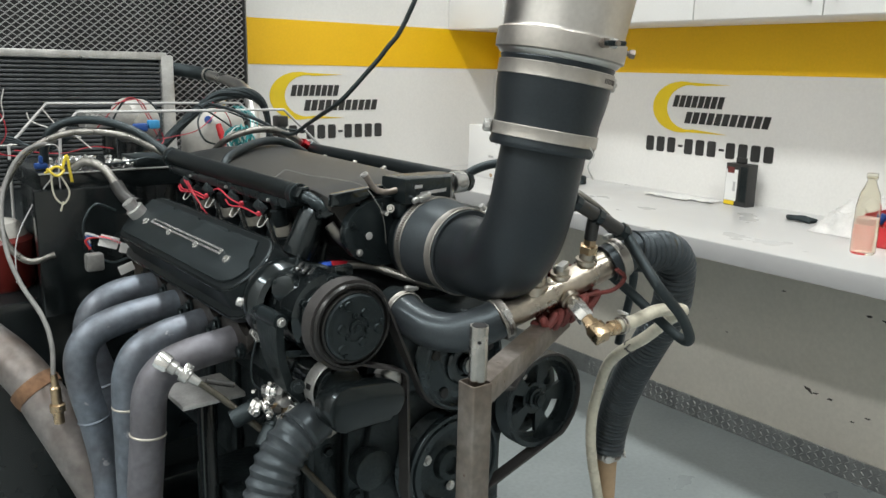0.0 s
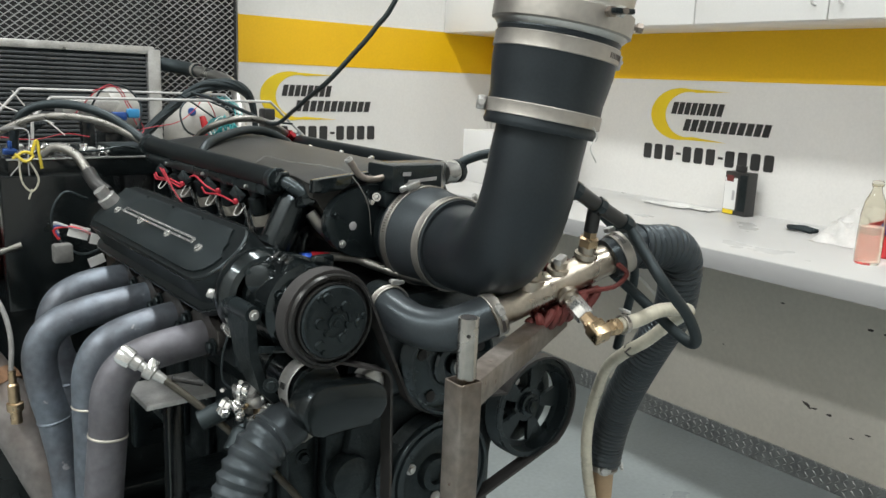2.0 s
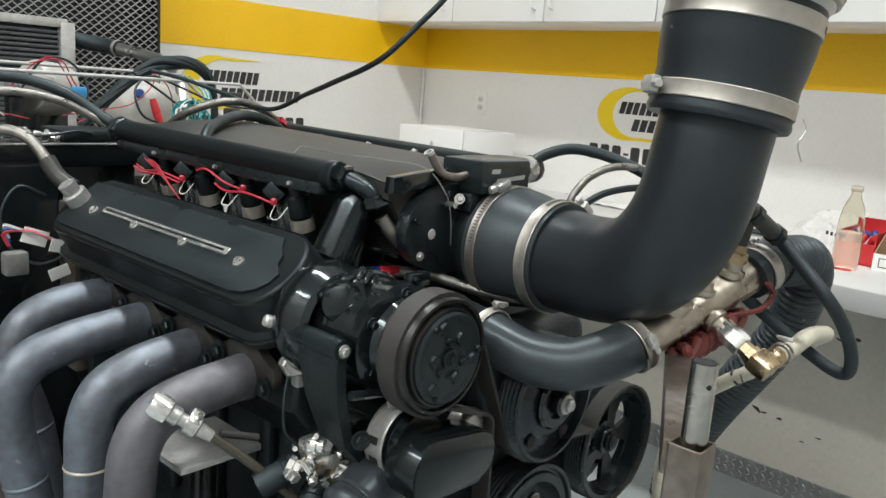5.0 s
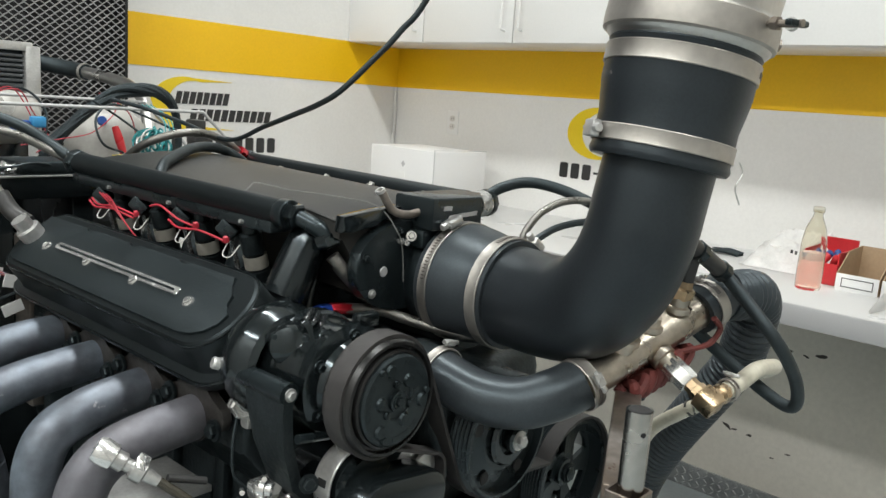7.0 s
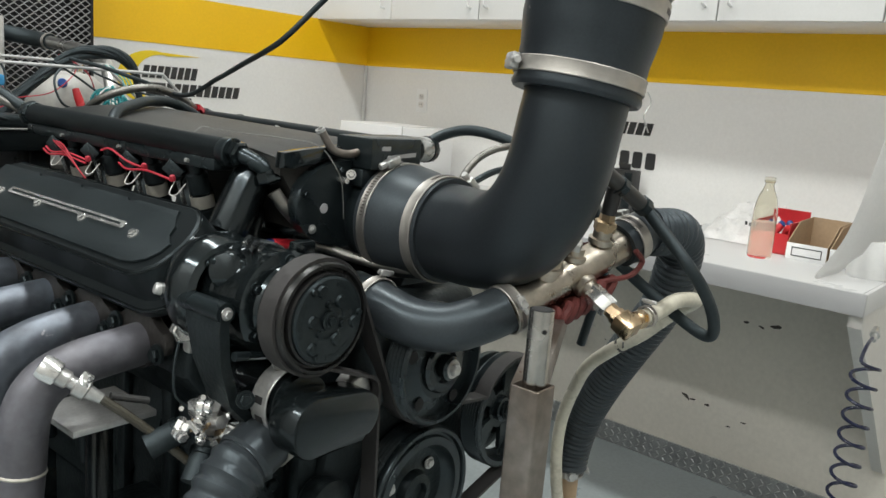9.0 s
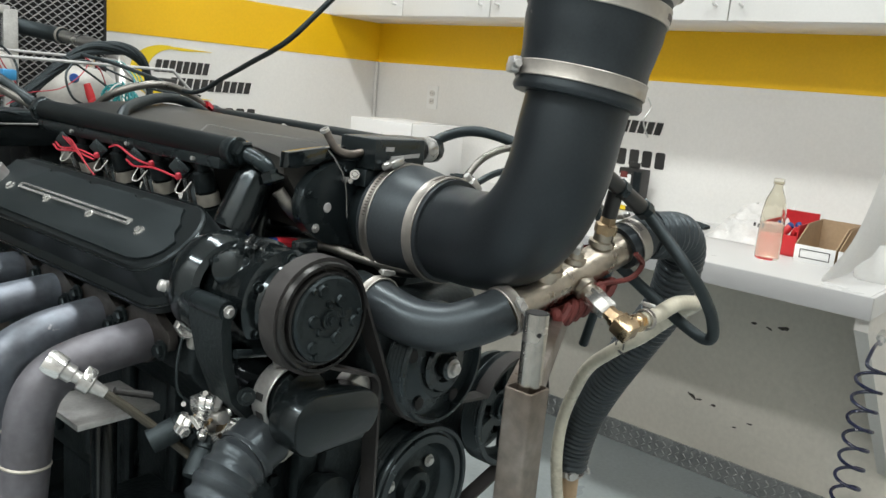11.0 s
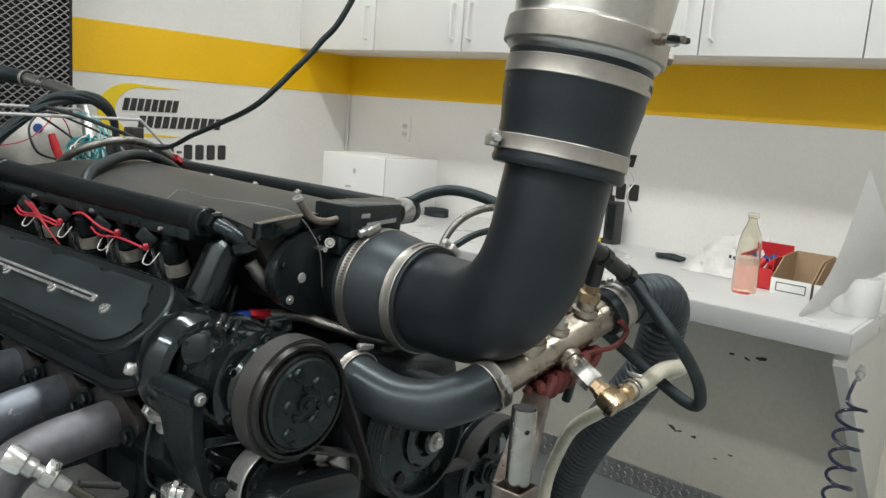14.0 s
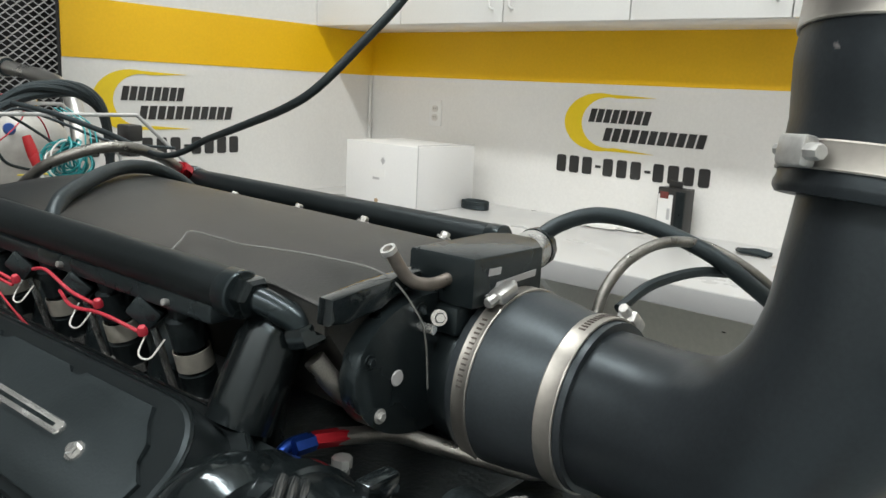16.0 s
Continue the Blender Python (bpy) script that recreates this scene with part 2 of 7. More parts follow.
def sweep(pts, r, n=14, caps=True, bm=None, ribs=None, hollow=0.0):
    """A round tube along points; r is a number, a list, or a function of the share of the way. ribs: (pitch, depth)."""
    bm = bm or bmesh.new()
    pts = [Vector(p) for p in pts]
    if ribs:
        fine = [pts[0]]
        for a, b in zip(pts, pts[1:]):
            k = max(1, int((b - a).length / (ribs[0] / 7)))
            fine += [a.lerp(b, (i + 1) / k) for i in range(k)]
        pts = fine
    run = [0.0]
    for a, b in zip(pts, pts[1:]):
        run.append(run[-1] + (b - a).length)
    d0 = (pts[1] - pts[0]).normalized()
    side = d0.orthogonal().normalized()
    rings = []
    for i, p in enumerate(pts):
        d = (pts[min(i + 1, len(pts) - 1)] - pts[max(i - 1, 0)]).normalized()
        side = (side - d * side.dot(d)).normalized()
        up = d.cross(side)
        s = run[i] / run[-1]
        rad = r(s) if callable(r) else (r[i] if isinstance(r, (list, tuple)) else r)
        if ribs:
            rad += ribs[1] * (0.5 + 0.5 * math.cos(2 * math.pi * run[i] / ribs[0]))
        rings.append([bm.verts.new(p + (side * math.cos(a) + up * math.sin(a)) * rad) for a in [2 * math.pi * k / n for k in range(n)]])
    for a, b in zip(rings, rings[1:]):
        for k in range(n):
            bm.faces.new((a[k], a[(k + 1) % n], b[(k + 1) % n], b[k]))
    if caps:
        bm.faces.new(rings[0][::-1])
        bm.faces.new(rings[-1])
    return bm


def lathe(profile, m=None, n=32, bm=None, close=False):
    """Turns (radius, height) about z, then places it by m."""
    bm = bm or bmesh.new()
    m = m or Matrix()
    rings = []
    for r, h in profile:
        if r < 1e-6:
            rings.append([bm.verts.new(m @ Vector((0, 0, h)))])
        else:
            rings.append([bm.verts.new(m @ Vector((r * math.cos(2 * math.pi * k / n), r * math.sin(2 * math.pi * k / n), h))) for k in range(n)])
    pairs = list(zip(rings, rings[1:])) + ([(rings[-1], rings[0])] if close else [])
    for a, b in pairs:
        for k in range(n):
            q = (k + 1) % n
            f = [a[0], b[k], b[q]] if len(a) == 1 else [a[k], b[0], a[q]] if len(b) == 1 else [a[k], b[k], b[q], a[q]]
            if len(a) > 1 or len(b) > 1:
                bm.faces.new(f)
    return bm


def prism(poly, lo, hi, m=None, bevel=0.0, bm=None):
    """A flat outline (x, y) given depth from lo to hi along z, placed by m."""
    bm = bm or bmesh.new()
    m = m or Matrix()
    a = [bm.verts.new(m @ Vector((x, y, lo))) for x, y in poly]
    b = [bm.verts.new(m @ Vector((x, y, hi))) for x, y in poly]
    f = [bm.faces.new(a[::-1]), bm.faces.new(b)]
    for k in range(len(poly)):
        q = (k + 1) % len(poly)
        f.append(bm.faces.new((a[k], a[q], b[q], b[k])))
    if bevel:
        es = [e for e in {e for x in f[:2] for e in x.edges}]
        bmesh.ops.bevel(bm, geom=es, offset=bevel, segments=2, affect="EDGES", profile=0.5)
    return bm


def to(p, d, roll=0):
    """The pose that takes z to the direction d at p."""
    return Matrix.Translation(p) @ Vector(d).to_track_quat("Z", "Y").to_matrix().to_4x4() @ Matrix.Rotation(radians(roll), 4, "Z")


def rounded(w, h, r, n=6):
    out = []
    for cx, cy, a0 in ((w / 2 - r, h / 2 - r, 0), (-w / 2 + r, h / 2 - r, 90), (-w / 2 + r, -h / 2 + r, 180), (w / 2 - r, -h / 2 + r, 270)):
        out += [(cx + r * math.cos(radians(a0 + 90 * k / n)), cy + r * math.sin(radians(a0 + 90 * k / n))) for k in range(n + 1)]
    return out


def oval(w, h, n=32):
    return [(w / 2 * math.cos(2 * math.pi * k / n), h / 2 * math.sin(2 * math.pi * k / n)) for k in range(n)]


BOLTS = {}


def bolt(p, d, parent, r=0.006, h=0.006, material=None, name="bolt"):
    """A hexagon head with its washer, facing d."""
    material = material or CHROME
    key = (r, h, material.name)
    if key not in BOLTS:
        bm = lathe([(0, h), (r * 0.8, h), (r, h * 0.8), (r, 0.001)], n=6)
        lathe([(0, h * 0.3), (r * 1.45, h * 0.3), (r * 1.5, 0), (0, -0.001)], n=16, bm=bm)
        ob = part(name, bm, material, parent)
        ob.matrix_basis = to(p, d)
        BOLTS[key] = ob
        return ob
    return again(name, BOLTS[key], parent, to(p, d))


def clamp(parent, c, d, r, w, material, name="hose_clamp", screw=None, way=1):
    """A worm-drive band round a hose: band with rolled edges, and its screw housing."""
    bm = lathe([(r, -w / 2), (r + 0.0014, -w / 2), (r + 0.0019, -w / 2 + 0.001), (r + 0.0016, -w * 0.36), (r + 0.0016, w * 0.36), (r + 0.0019, w / 2 - 0.001), (r + 0.0014, w / 2), (r, w / 2)], n=48)
    m = to(c, d)
    for v in bm.verts:
        v.co = m @ v.co
    band = part(name, bm, material, parent)
    if screw is not None:
        d = Vector(d).normalized()
        s = Vector(screw)
        s = (s - d * s.dot(d)).normalized()
        t = d.cross(s)
        q = Vector(c) + s * (r + 0.007)
        mm = Matrix.Translation(q) @ Matrix((t, d, s)).transposed().to_4x4()
        hb = box((-0.013, -w * 0.62, -0.006), (0.013, w * 0.62, 0.006), 0.003)
        lathe([(0, 0.024), (0.0045, 0.024), (0.0055, 0.022), (0.0055, 0.013), (0.004, 0.013), (0.004, -0.017), (0, -0.017)], to((0, 0, 0.001), (1, 0, 0)), n=8, bm=hb)
        size = max(0.45, min(0.85, r / 0.05))
        for v in hb.verts:
            v.co = mm @ (v.co * size)
        part("screw", hb, ALU, band)
        # slots pressed along part of the band
        sl = bmesh.new()
        for k in range(14):
            a = Matrix.Rotation(radians(way * (20 + 3.2 * k)), 4, d)
            pq = Vector(c) + (a @ s) * (r + 0.0019)
            aa = Matrix.Translation(pq) @ a.to_3x3().to_4x4() @ Matrix((t, d, s)).transposed().to_4x4()
            i0 = len(sl.verts)
            box((-0.0007, -w * 0.17, -0.0003), (0.0007, w * 0.17, 0.0003), bm=sl)
            sl.verts.ensure_lookup_table()
            for v in sl.verts[i0:]:
                v.co = aa @ v.co
        part("slot_pattern", sl, EXHAUST, band, kind="stuff")
    return band


def wire(name, pts, r, material, parent, step=6, n=6, label="", kind=""):
    return part(name, sweep(smooth_line(pts, step), r, n), material, parent, label, kind=kind)


# ---- the room ----
XR, YF, XL, YB, XS = 2.76, 3.96, -3.2, -3.2, 1.25


def slab(name, lo, hi, material, label, category, bevel=0.0, parent=None):
    ob = part(name, box(lo, hi, bevel), material, parent)
    return tagged(ob, label, category, kind="structure")


floor = slab("floor", (XL, YB, -0.1), (XR + 0.15, YF + 1.0, 0), FLOOR, "grey painted concrete floor, worn and slightly glossy", "floor")
wall_right = slab("wall_right", (XR, YB, 0), (XR + 0.15, YF, CEIL), WHITE, "white painted wall with a yellow stripe", "wall")
wall_far = slab("wall_far", (XS, YF, 0), (XR + 0.15, YF + 0.15, CEIL), WHITE, "white painted far wall with a yellow stripe", "wall")
wall_left = slab("wall_left", (XL - 0.15, YB, 0), (XL, YF + 1.0, CEIL), GREYWALL, "plain light wall of the test cell", "wall")
wall_back = slab("wall_back", (XL, YB - 0.15, 0), (XR + 0.15, YB, CEIL), GREYWALL, "plain light wall behind", "wall")
wall_chamber = slab("wall_chamber", (XL, YF + 1.0, 0), (XS, YF + 1.15, CEIL), DARK, "black wall of the fan chamber behind the mesh", "wall")
wall_chamber_side = slab("wall_chamber_side", (XS, YF + 0.15, 0), (XS + 0.11, YF + 1.15, CEIL), DARK, "black side wall of the fan chamber", "wall")
ceiling = slab("ceiling", (XL, YB, CEIL), (XR + 0.15, YF + 1.15, CEIL + 0.1), CEILING, "white tiled suspended ceiling", "ceiling")

# painted stripe: one run on each wall, proud of the plaster by the paint's thickness
slab("trim_stripe_far", (XS, YF - 0.003, 1.563), (XR - 0.003, YF, 1.768), YELLOW, "broad yellow stripe painted on the far wall", "stripe")
slab("trim_stripe_right", (XR - 0.003, YB, 1.563), (XR, YF, 1.768), YELLOW, "broad yellow stripe painted on the side wall", "stripe")
# side wall below worktop height: warmer and darker than the white above
slab("trim_lower_tone", (XR - 0.003, YB, 0.098), (XR, YF, 0.966), LOWERTONE, "worn cream tone, darker than the white above, on the side wall under the worktop", "paint")
part("corner_bead", box((XR - 0.022, YF - 0.012, 1.03), (XR - 0.004, YF - 0.0035, 1.563), 0.003), WHITE, wall_far)

# chequer-plate skirting, with raised treads
base = slab("baseboard", (XR - 0.012, YB, 0), (XR, YF, 0.098), PLATE, "diamond-plate steel skirting along the side wall", "baseboard")
tread = bmesh.new()
lathe([(0, 0.0028), (0.5, 0.0022), (1.0, 0)], n=10, bm=tread)
for v in tread.verts:
    v.co = Vector((-v.co.z, v.co.x * 0.013, v.co.y * 0.0036))
first = part("tread", tread, PLATE, base)
first.matrix_basis = Matrix.Translation((XR - 0.012, 1.4, 0.02)) @ Matrix.Rotation(radians(45), 4, "X")
n_tr = 0
for i in range(56):
    for j in range(5):
        if n_tr > 285:
            break
        n_tr += 1
        sgn = 45 if (i + j) % 2 else -45
        again("tread", first, base, Matrix.Translation((XR - 0.012, 1.42 + i * 0.031, 0.012 + j * 0.02)) @ Matrix.Rotation(radians(sgn), 4, "X"))

# ceiling lamps
for lx, ly, watts in LAMPS:
    tr = thing("ceiling_lamp", "white surface-mounted fluorescent batten on the ceiling", "ceiling lamp", Matrix.Translation((lx, ly, CEIL)), "ceiling battens")
    fr = bmesh.new()
    for lo, hi in (((-0.17, -1.22, -0.05), (-0.15, 1.22, -0.001)), ((0.15, -1.22, -0.05), (0.17, 1.22, -0.001)), ((-0.15, -1.22, -0.05), (0.15, -1.20, -0.001)), ((-0.15, 1.20, -0.05), (0.15, 1.22, -0.001))):
        box(lo, hi, bm=fr)
    part("frame", fr, CABINET, tr)
    part("diffuser", box((-0.15, -1.20, -0.030), (0.15, 1.20, -0.024)), GLOW, tr, "lit prismatic diffuser")
    for k in range(7):
        part("louvre", box((-0.15, -0.9 + 0.3 * k - 0.006, -0.048), (0.15, -0.9 + 0.3 * k + 0.006, -0.032)), CABINET, tr)
    ld = bpy.data.lights.new("batten_light", "AREA")
    ld.shape, ld.size, ld.size_y, ld.energy, ld.color = "RECTANGLE", 0.29, 2.38, watts, (0.975, 1.0, 0.975)
    lo = new("batten_light", ld)
    lo.matrix_world = ROOM @ Matrix.Translation((lx, ly, CEIL - 0.055))


# ---- signs on the walls ----
def sign(m, label):
    """Crescent, two slanted word bars and a row of digit bars, flat on a wall: x along it, y up."""
    s = thing("wall_sign", label, "sign", m, "painted wall signs")
    out, inn = [], []
    for k in range(25):
        a = radians(75 + 210 * k / 24)
        out.append((0.10 * math.cos(a) * 1.55 + 0.155, 0.113 * math.sin(a)))
    for k in range(25):
        a = radians(285 - 210 * k / 24)
        inn.append((0.10 * math.cos(a) * 1.20 + 0.198, 0.098 * math.sin(a)))
    tip_t, tip_b = (0.39, 0.102), (0.40, -0.108)
    bm = bmesh.new()
    w = 0.0025
    lo_ = [bm.verts.new((x, y, z)) for z in (0.0006, w) for x, y in [tip_t] + out + [tip_b]]
    li_ = [bm.verts.new((x, y, z)) for z in (0.0006, w) for x, y in [tip_t] + inn[::-1] + [tip_b]]
    nn = len(out) + 2
    for k in range(nn - 1):
        for z in (0, nn):
            bm.faces.new((lo_[z + k], lo_[z + k + 1], li_[z + k + 1], li_[z + k]))
        bm.faces.new((lo_[k], lo_[k + 1], lo_[nn + k + 1], lo_[nn + k]))
        bm.faces.new((li_[k], li_[k + 1], li_[nn + k + 1], li_[nn + k]))
    bmesh.ops.remove_doubles(bm, verts=bm.verts, dist=1e-5)
    part("crescent", bm, SIGN_YELLOW, s, "yellow crescent")
    for x0, x1, y0, h, cnt in ((0.108, 0.370, 0.000, 0.052, 8), (0.178, 0.595, -0.070, 0.051, 11)):
        cw = (x1 - x0) / cnt
        for k in range(cnt):
            a, b = x0 + cw * k, x0 + cw * (k + 0.78)
            sk = h * 0.22
            part("word_bar", prism([(a, y0), (b, y0), (b + sk, y0 + h), (a + sk, y0 + h)], 0.0006, 0.0027), SIGN_BLACK, s)
    x = -0.026
    for ch in "xxx-xxx-xxxx":
        if ch == "-":
            part("number_bar", box((x + 0.003, -0.178, 0.0006), (x + 0.027, -0.168, 0.0027)), SIGN_BLACK, s)
            x += 0.034
        else:
            part("number_bar", prism(rounded(0.043, 0.068, 0.008, 2), 0.0006, 0.0027, Matrix.Translation((x + 0.025, -0.173, 0))), SIGN_BLACK, s)
            x += 0.0595
    return s


sign(Matrix.Translation((XR, 2.85, 1.416)) @ Matrix(((0, 0, -1), (-1, 0, 0), (0, 1, 0))).to_4x4(), "yellow crescent sign with black slanted bars on the side wall")
sign(Matrix.Translation((1.353, YF, 1.418)) @ Matrix(((1, 0, 0), (0, 0, -1), (0, 1, 0))).to_4x4(), "yellow crescent sign with black slanted bars on the far wall")

# ---- worktop and wall cupboards ----
CX, CY0, CZ = 1.94, 1.20, 1.03
top = thing("worktop", "long pale grey laminate worktop along the wall", "worktop")
part("slab", box((CX + 0.012, CY0 + 0.012, CZ - 0.060), (XR - 0.001, YF - 0.001, CZ), 0.002), LAMINATE, top)
part("front_edge", box((CX, CY0, CZ - 0.062), (CX + 0.0118, YF - 0.001, CZ - 0.0004), 0.003), TOPEDGE, top)
part("end_edge", box((CX + 0.012, CY0, CZ - 0.062), (XR - 0.001, CY0 + 0.0118, CZ - 0.0004), 0.003), LAMINATE, top)
gus = prism([(CX + 0.03, CZ - 0.063), (XR - 0.004, CZ - 0.063), (XR - 0.004, 0.26), (XR - 0.05, 0.275), (CX + 0.03, CZ - 0.10)], CY0 + 0.005, CY0 + 0.04, Matrix(((1, 0, 0, 0), (0, 0, 1, 0), (0, 1, 0, 0), (0, 0, 0, 1))))
tagged(part("worktop_bracket", gus, GREYWALL, None), "tapered off-white panel that carries the worktop's end", "bracket")
gus2 = prism([(CX + 0.25, CZ - 0.063), (XR - 0.002, CZ - 0.063), (XR - 0.002, 0.55), (XR - 0.04, 0.55)], 2.62, 2.65, Matrix(((1, 0, 0, 0), (0, 0, 1, 0), (0, 1, 0, 0), (0, 0, 0, 1))))
tagged(part("worktop_bracket", gus2, GREYWALL, None), "tapered off-white panel under the worktop", "bracket")

KX, KZ0, KZ1 = 2.40, 1.764, 2.50


def handle_bar(parent, x, y, z):
    pts = [(x, y, z + 0.075), (x - 0.028, y, z + 0.070), (x - 0.030, y, z + 0.05), (x - 0.030, y, z - 0.05), (x - 0.028, y, z - 0.070), (x, y, z - 0.075)]
    part("handle", sweep(smooth_line(pts, 4), 0.0045, 8), CABINET, parent, "white bow handle")


EDGES = [3.96 - 0.515 * k for k in range(9)]
HSIDE = [EDGES[1] + 0.045] + [EDGES[k + 1] + 0.045 if k % 2 else EDGES[k] - 0.045 for k in range(1, 8)]
for u in range(0, 8, 2):
    cab = thing("wall_cabinet", "white laminate wall cupboard with two closed doors", "cabinet", Matrix.Translation((KX, EDGES[u + 2], KZ0)), "wall cupboards over the worktop")
    wdt = EDGES[u] - EDGES[u + 2]
    part("body", box((0.02, 0.001, 0), (XR - KX - 0.001, wdt - 0.001, KZ1 - KZ0), 0.001), CABINET, cab)
    for d in (0, 1):
        y1, y0 = EDGES[u + d] - EDGES[u + 2], EDGES[u + d + 1] - EDGES[u + 2]
        door = part("door", box((0.0, y0 + 0.0025, 0.002), (0.019, y1 - 0.0025, KZ1 - KZ0 - 0.002), 0.0015), CABINET, cab)
        handle_bar(door, 0.0, HSIDE[u + d] - EDGES[u + 2], 0.125)

out_p = thing("wall_outlet", "white double power outlet on the side wall", "outlet", Matrix.Translation((XR, 3.54, 1.405)))
part("plate", box((-0.006, -0.036, -0.058), (0, 0.036, 0.058), 0.002), CABINET, out_p)
for sz in (-0.02, 0.02):
    soc = part("socket", prism(rounded(0.033, 0.029, 0.012), 0, 0.003, Matrix.Translation((-0.006, 0, sz)) @ Matrix(((0, 0, -1), (-1, 0, 0), (0, 1, 0))).to_4x4()), GREYWALL, out_p)
    for sy in (-0.006, 0.006):
        part("slot", box((-0.0095, sy - 0.001, sz - 0.004), (-0.0088, sy + 0.001, sz + 0.006)), SIGN_BLACK, soc)

# scuffs on the wall under the worktop
scf = thing("wall_scuffs", "dark scrapes and chips on the wall under the worktop", "scuffs", Matrix.Translation((XR - 0.003, 0, 0)), kind="structure")
rs = random.Random(5)
for yy, zz, w in ((1.648, 0.685, 0.05), (1.70, 0.672, 0.03), (1.955, 0.312, 0.055), (1.925, 0.308, 0.03), (1.865, 0.302, 0.035), (1.768, 0.242, 0.022), (1.712, 0.276, 0.025), (2.11, 0.695, 0.022), (1.76, 0.677, 0.03), (2.35, 0.45, 0.015)):
    poly = [(w / 2 * math.cos(a) * rs.uniform(0.5, 1), w / 5 * math.sin(a) * rs.uniform(0.4, 1)) for a in [k * math.pi / 5 for k in range(10)]]
    part("scuff", prism(poly, 0.0006, 0.0016, Matrix.Translation((0, yy, zz)) @ Matrix(((0, 0, -1), (-1, 0, 0), (0, 1, 0))).to_4x4() @ Matrix.Rotation(rs.uniform(-0.5, 0.3), 4, "Z")), SCUFF, scf)


# ---- the engine ----
engine = thing("engine", "black V8 engine with bare header pipes, mounted on the dyno stand", "engine", ENG)

# block, front cover, oil pan, heads
bm = box((-0.19, 0.13, 0.80), (0.19, 0.80, 1.06), 0.02)
block = part("block", bm, CAST, engine, "black cast engine block")
for k in range(5):
    part("rib", box((-0.205, 0.20 + 0.12 * k, 0.84), (-0.188, 0.225 + 0.12 * k, 1.04), 0.006), CAST, block)
for yk, zk in ((0.22, 0.9), (0.34, 0.97), (0.46, 0.88), (0.58, 0.95)):
    part("core_plug", lathe([(0, -0.004), (0.018, -0.004), (0.021, 0.006), (0.024, 0.006), (0.024, 0)], to((-0.19, yk, zk), (-1, 0, 0)), 20), GREASE, block)
part("oil_pan", box((-0.15, 0.12, 0.62), (0.15, 0.80, 0.795), 0.03), CAST, engine)
cov = prism([(-0.13, 0.84), (0.13, 0.84), (0.15, 0.95), (0.12, 1.10), (0.06, 1.16), (-0.06, 1.16), (-0.12, 1.10), (-0.15, 0.95)], -0.128, -0.085, Matrix(((1, 0, 0, 0), (0, 0, -1, 0), (0, 1, 0, 0), (0, 0, 0, 1))), 0.01)
cover = part("timing_cover", cov, CAST, engine)
for k in range(8):
    a = radians(20 + 45 * k)
    bolt((0.125 * math.cos(a), 0.084, 0.99 + 0.14 * math.sin(a)), (0, -1, 0), cover, 0.006, 0.007, GREASE)
part("valley_cover", box((-0.12, 0.16, 1.13), (0.12, 0.80, 1.16), 0.01), CAST, engine)
for sgn in (-1, 1):
    # cylinder head: a wedge whose outer face carries the exhaust ports
    hp = [(0.10, 1.04), (0.20, 1.03), (0.256, 1.10), (0.250, 1.175), (0.24, 1.215), (0.165, 1.255), (0.10, 1.15)]
    hd = prism([(sgn * x, z) for x, z in hp], -0.775, -0.205, Matrix(((1, 0, 0, 0), (0, 0, -1, 0), (0, 1, 0, 0), (0, 0, 0, 1))), 0.008)
    head = part("cylinder_head", hd, CAST, engine)
    if sgn < 0:
        for k in range(9):
            bolt((-0.246, 0.215 + 0.068 * k, 1.185), (-1, 0, 0.35), head, 0.006, 0.006, GREASE)
        part("head_end_plug", lathe([(0, 0.012), (0.014, 0.012), (0.017, 0.008), (0.017, 0)], to((-0.262, 0.203, 1.165), (-0.3, -1, 0.1)), 6), CHROME, head)
        part("dip_lug", box((-0.262, 0.192, 1.135), (-0.235, 0.208, 1.165), 0.005), ALU, head)


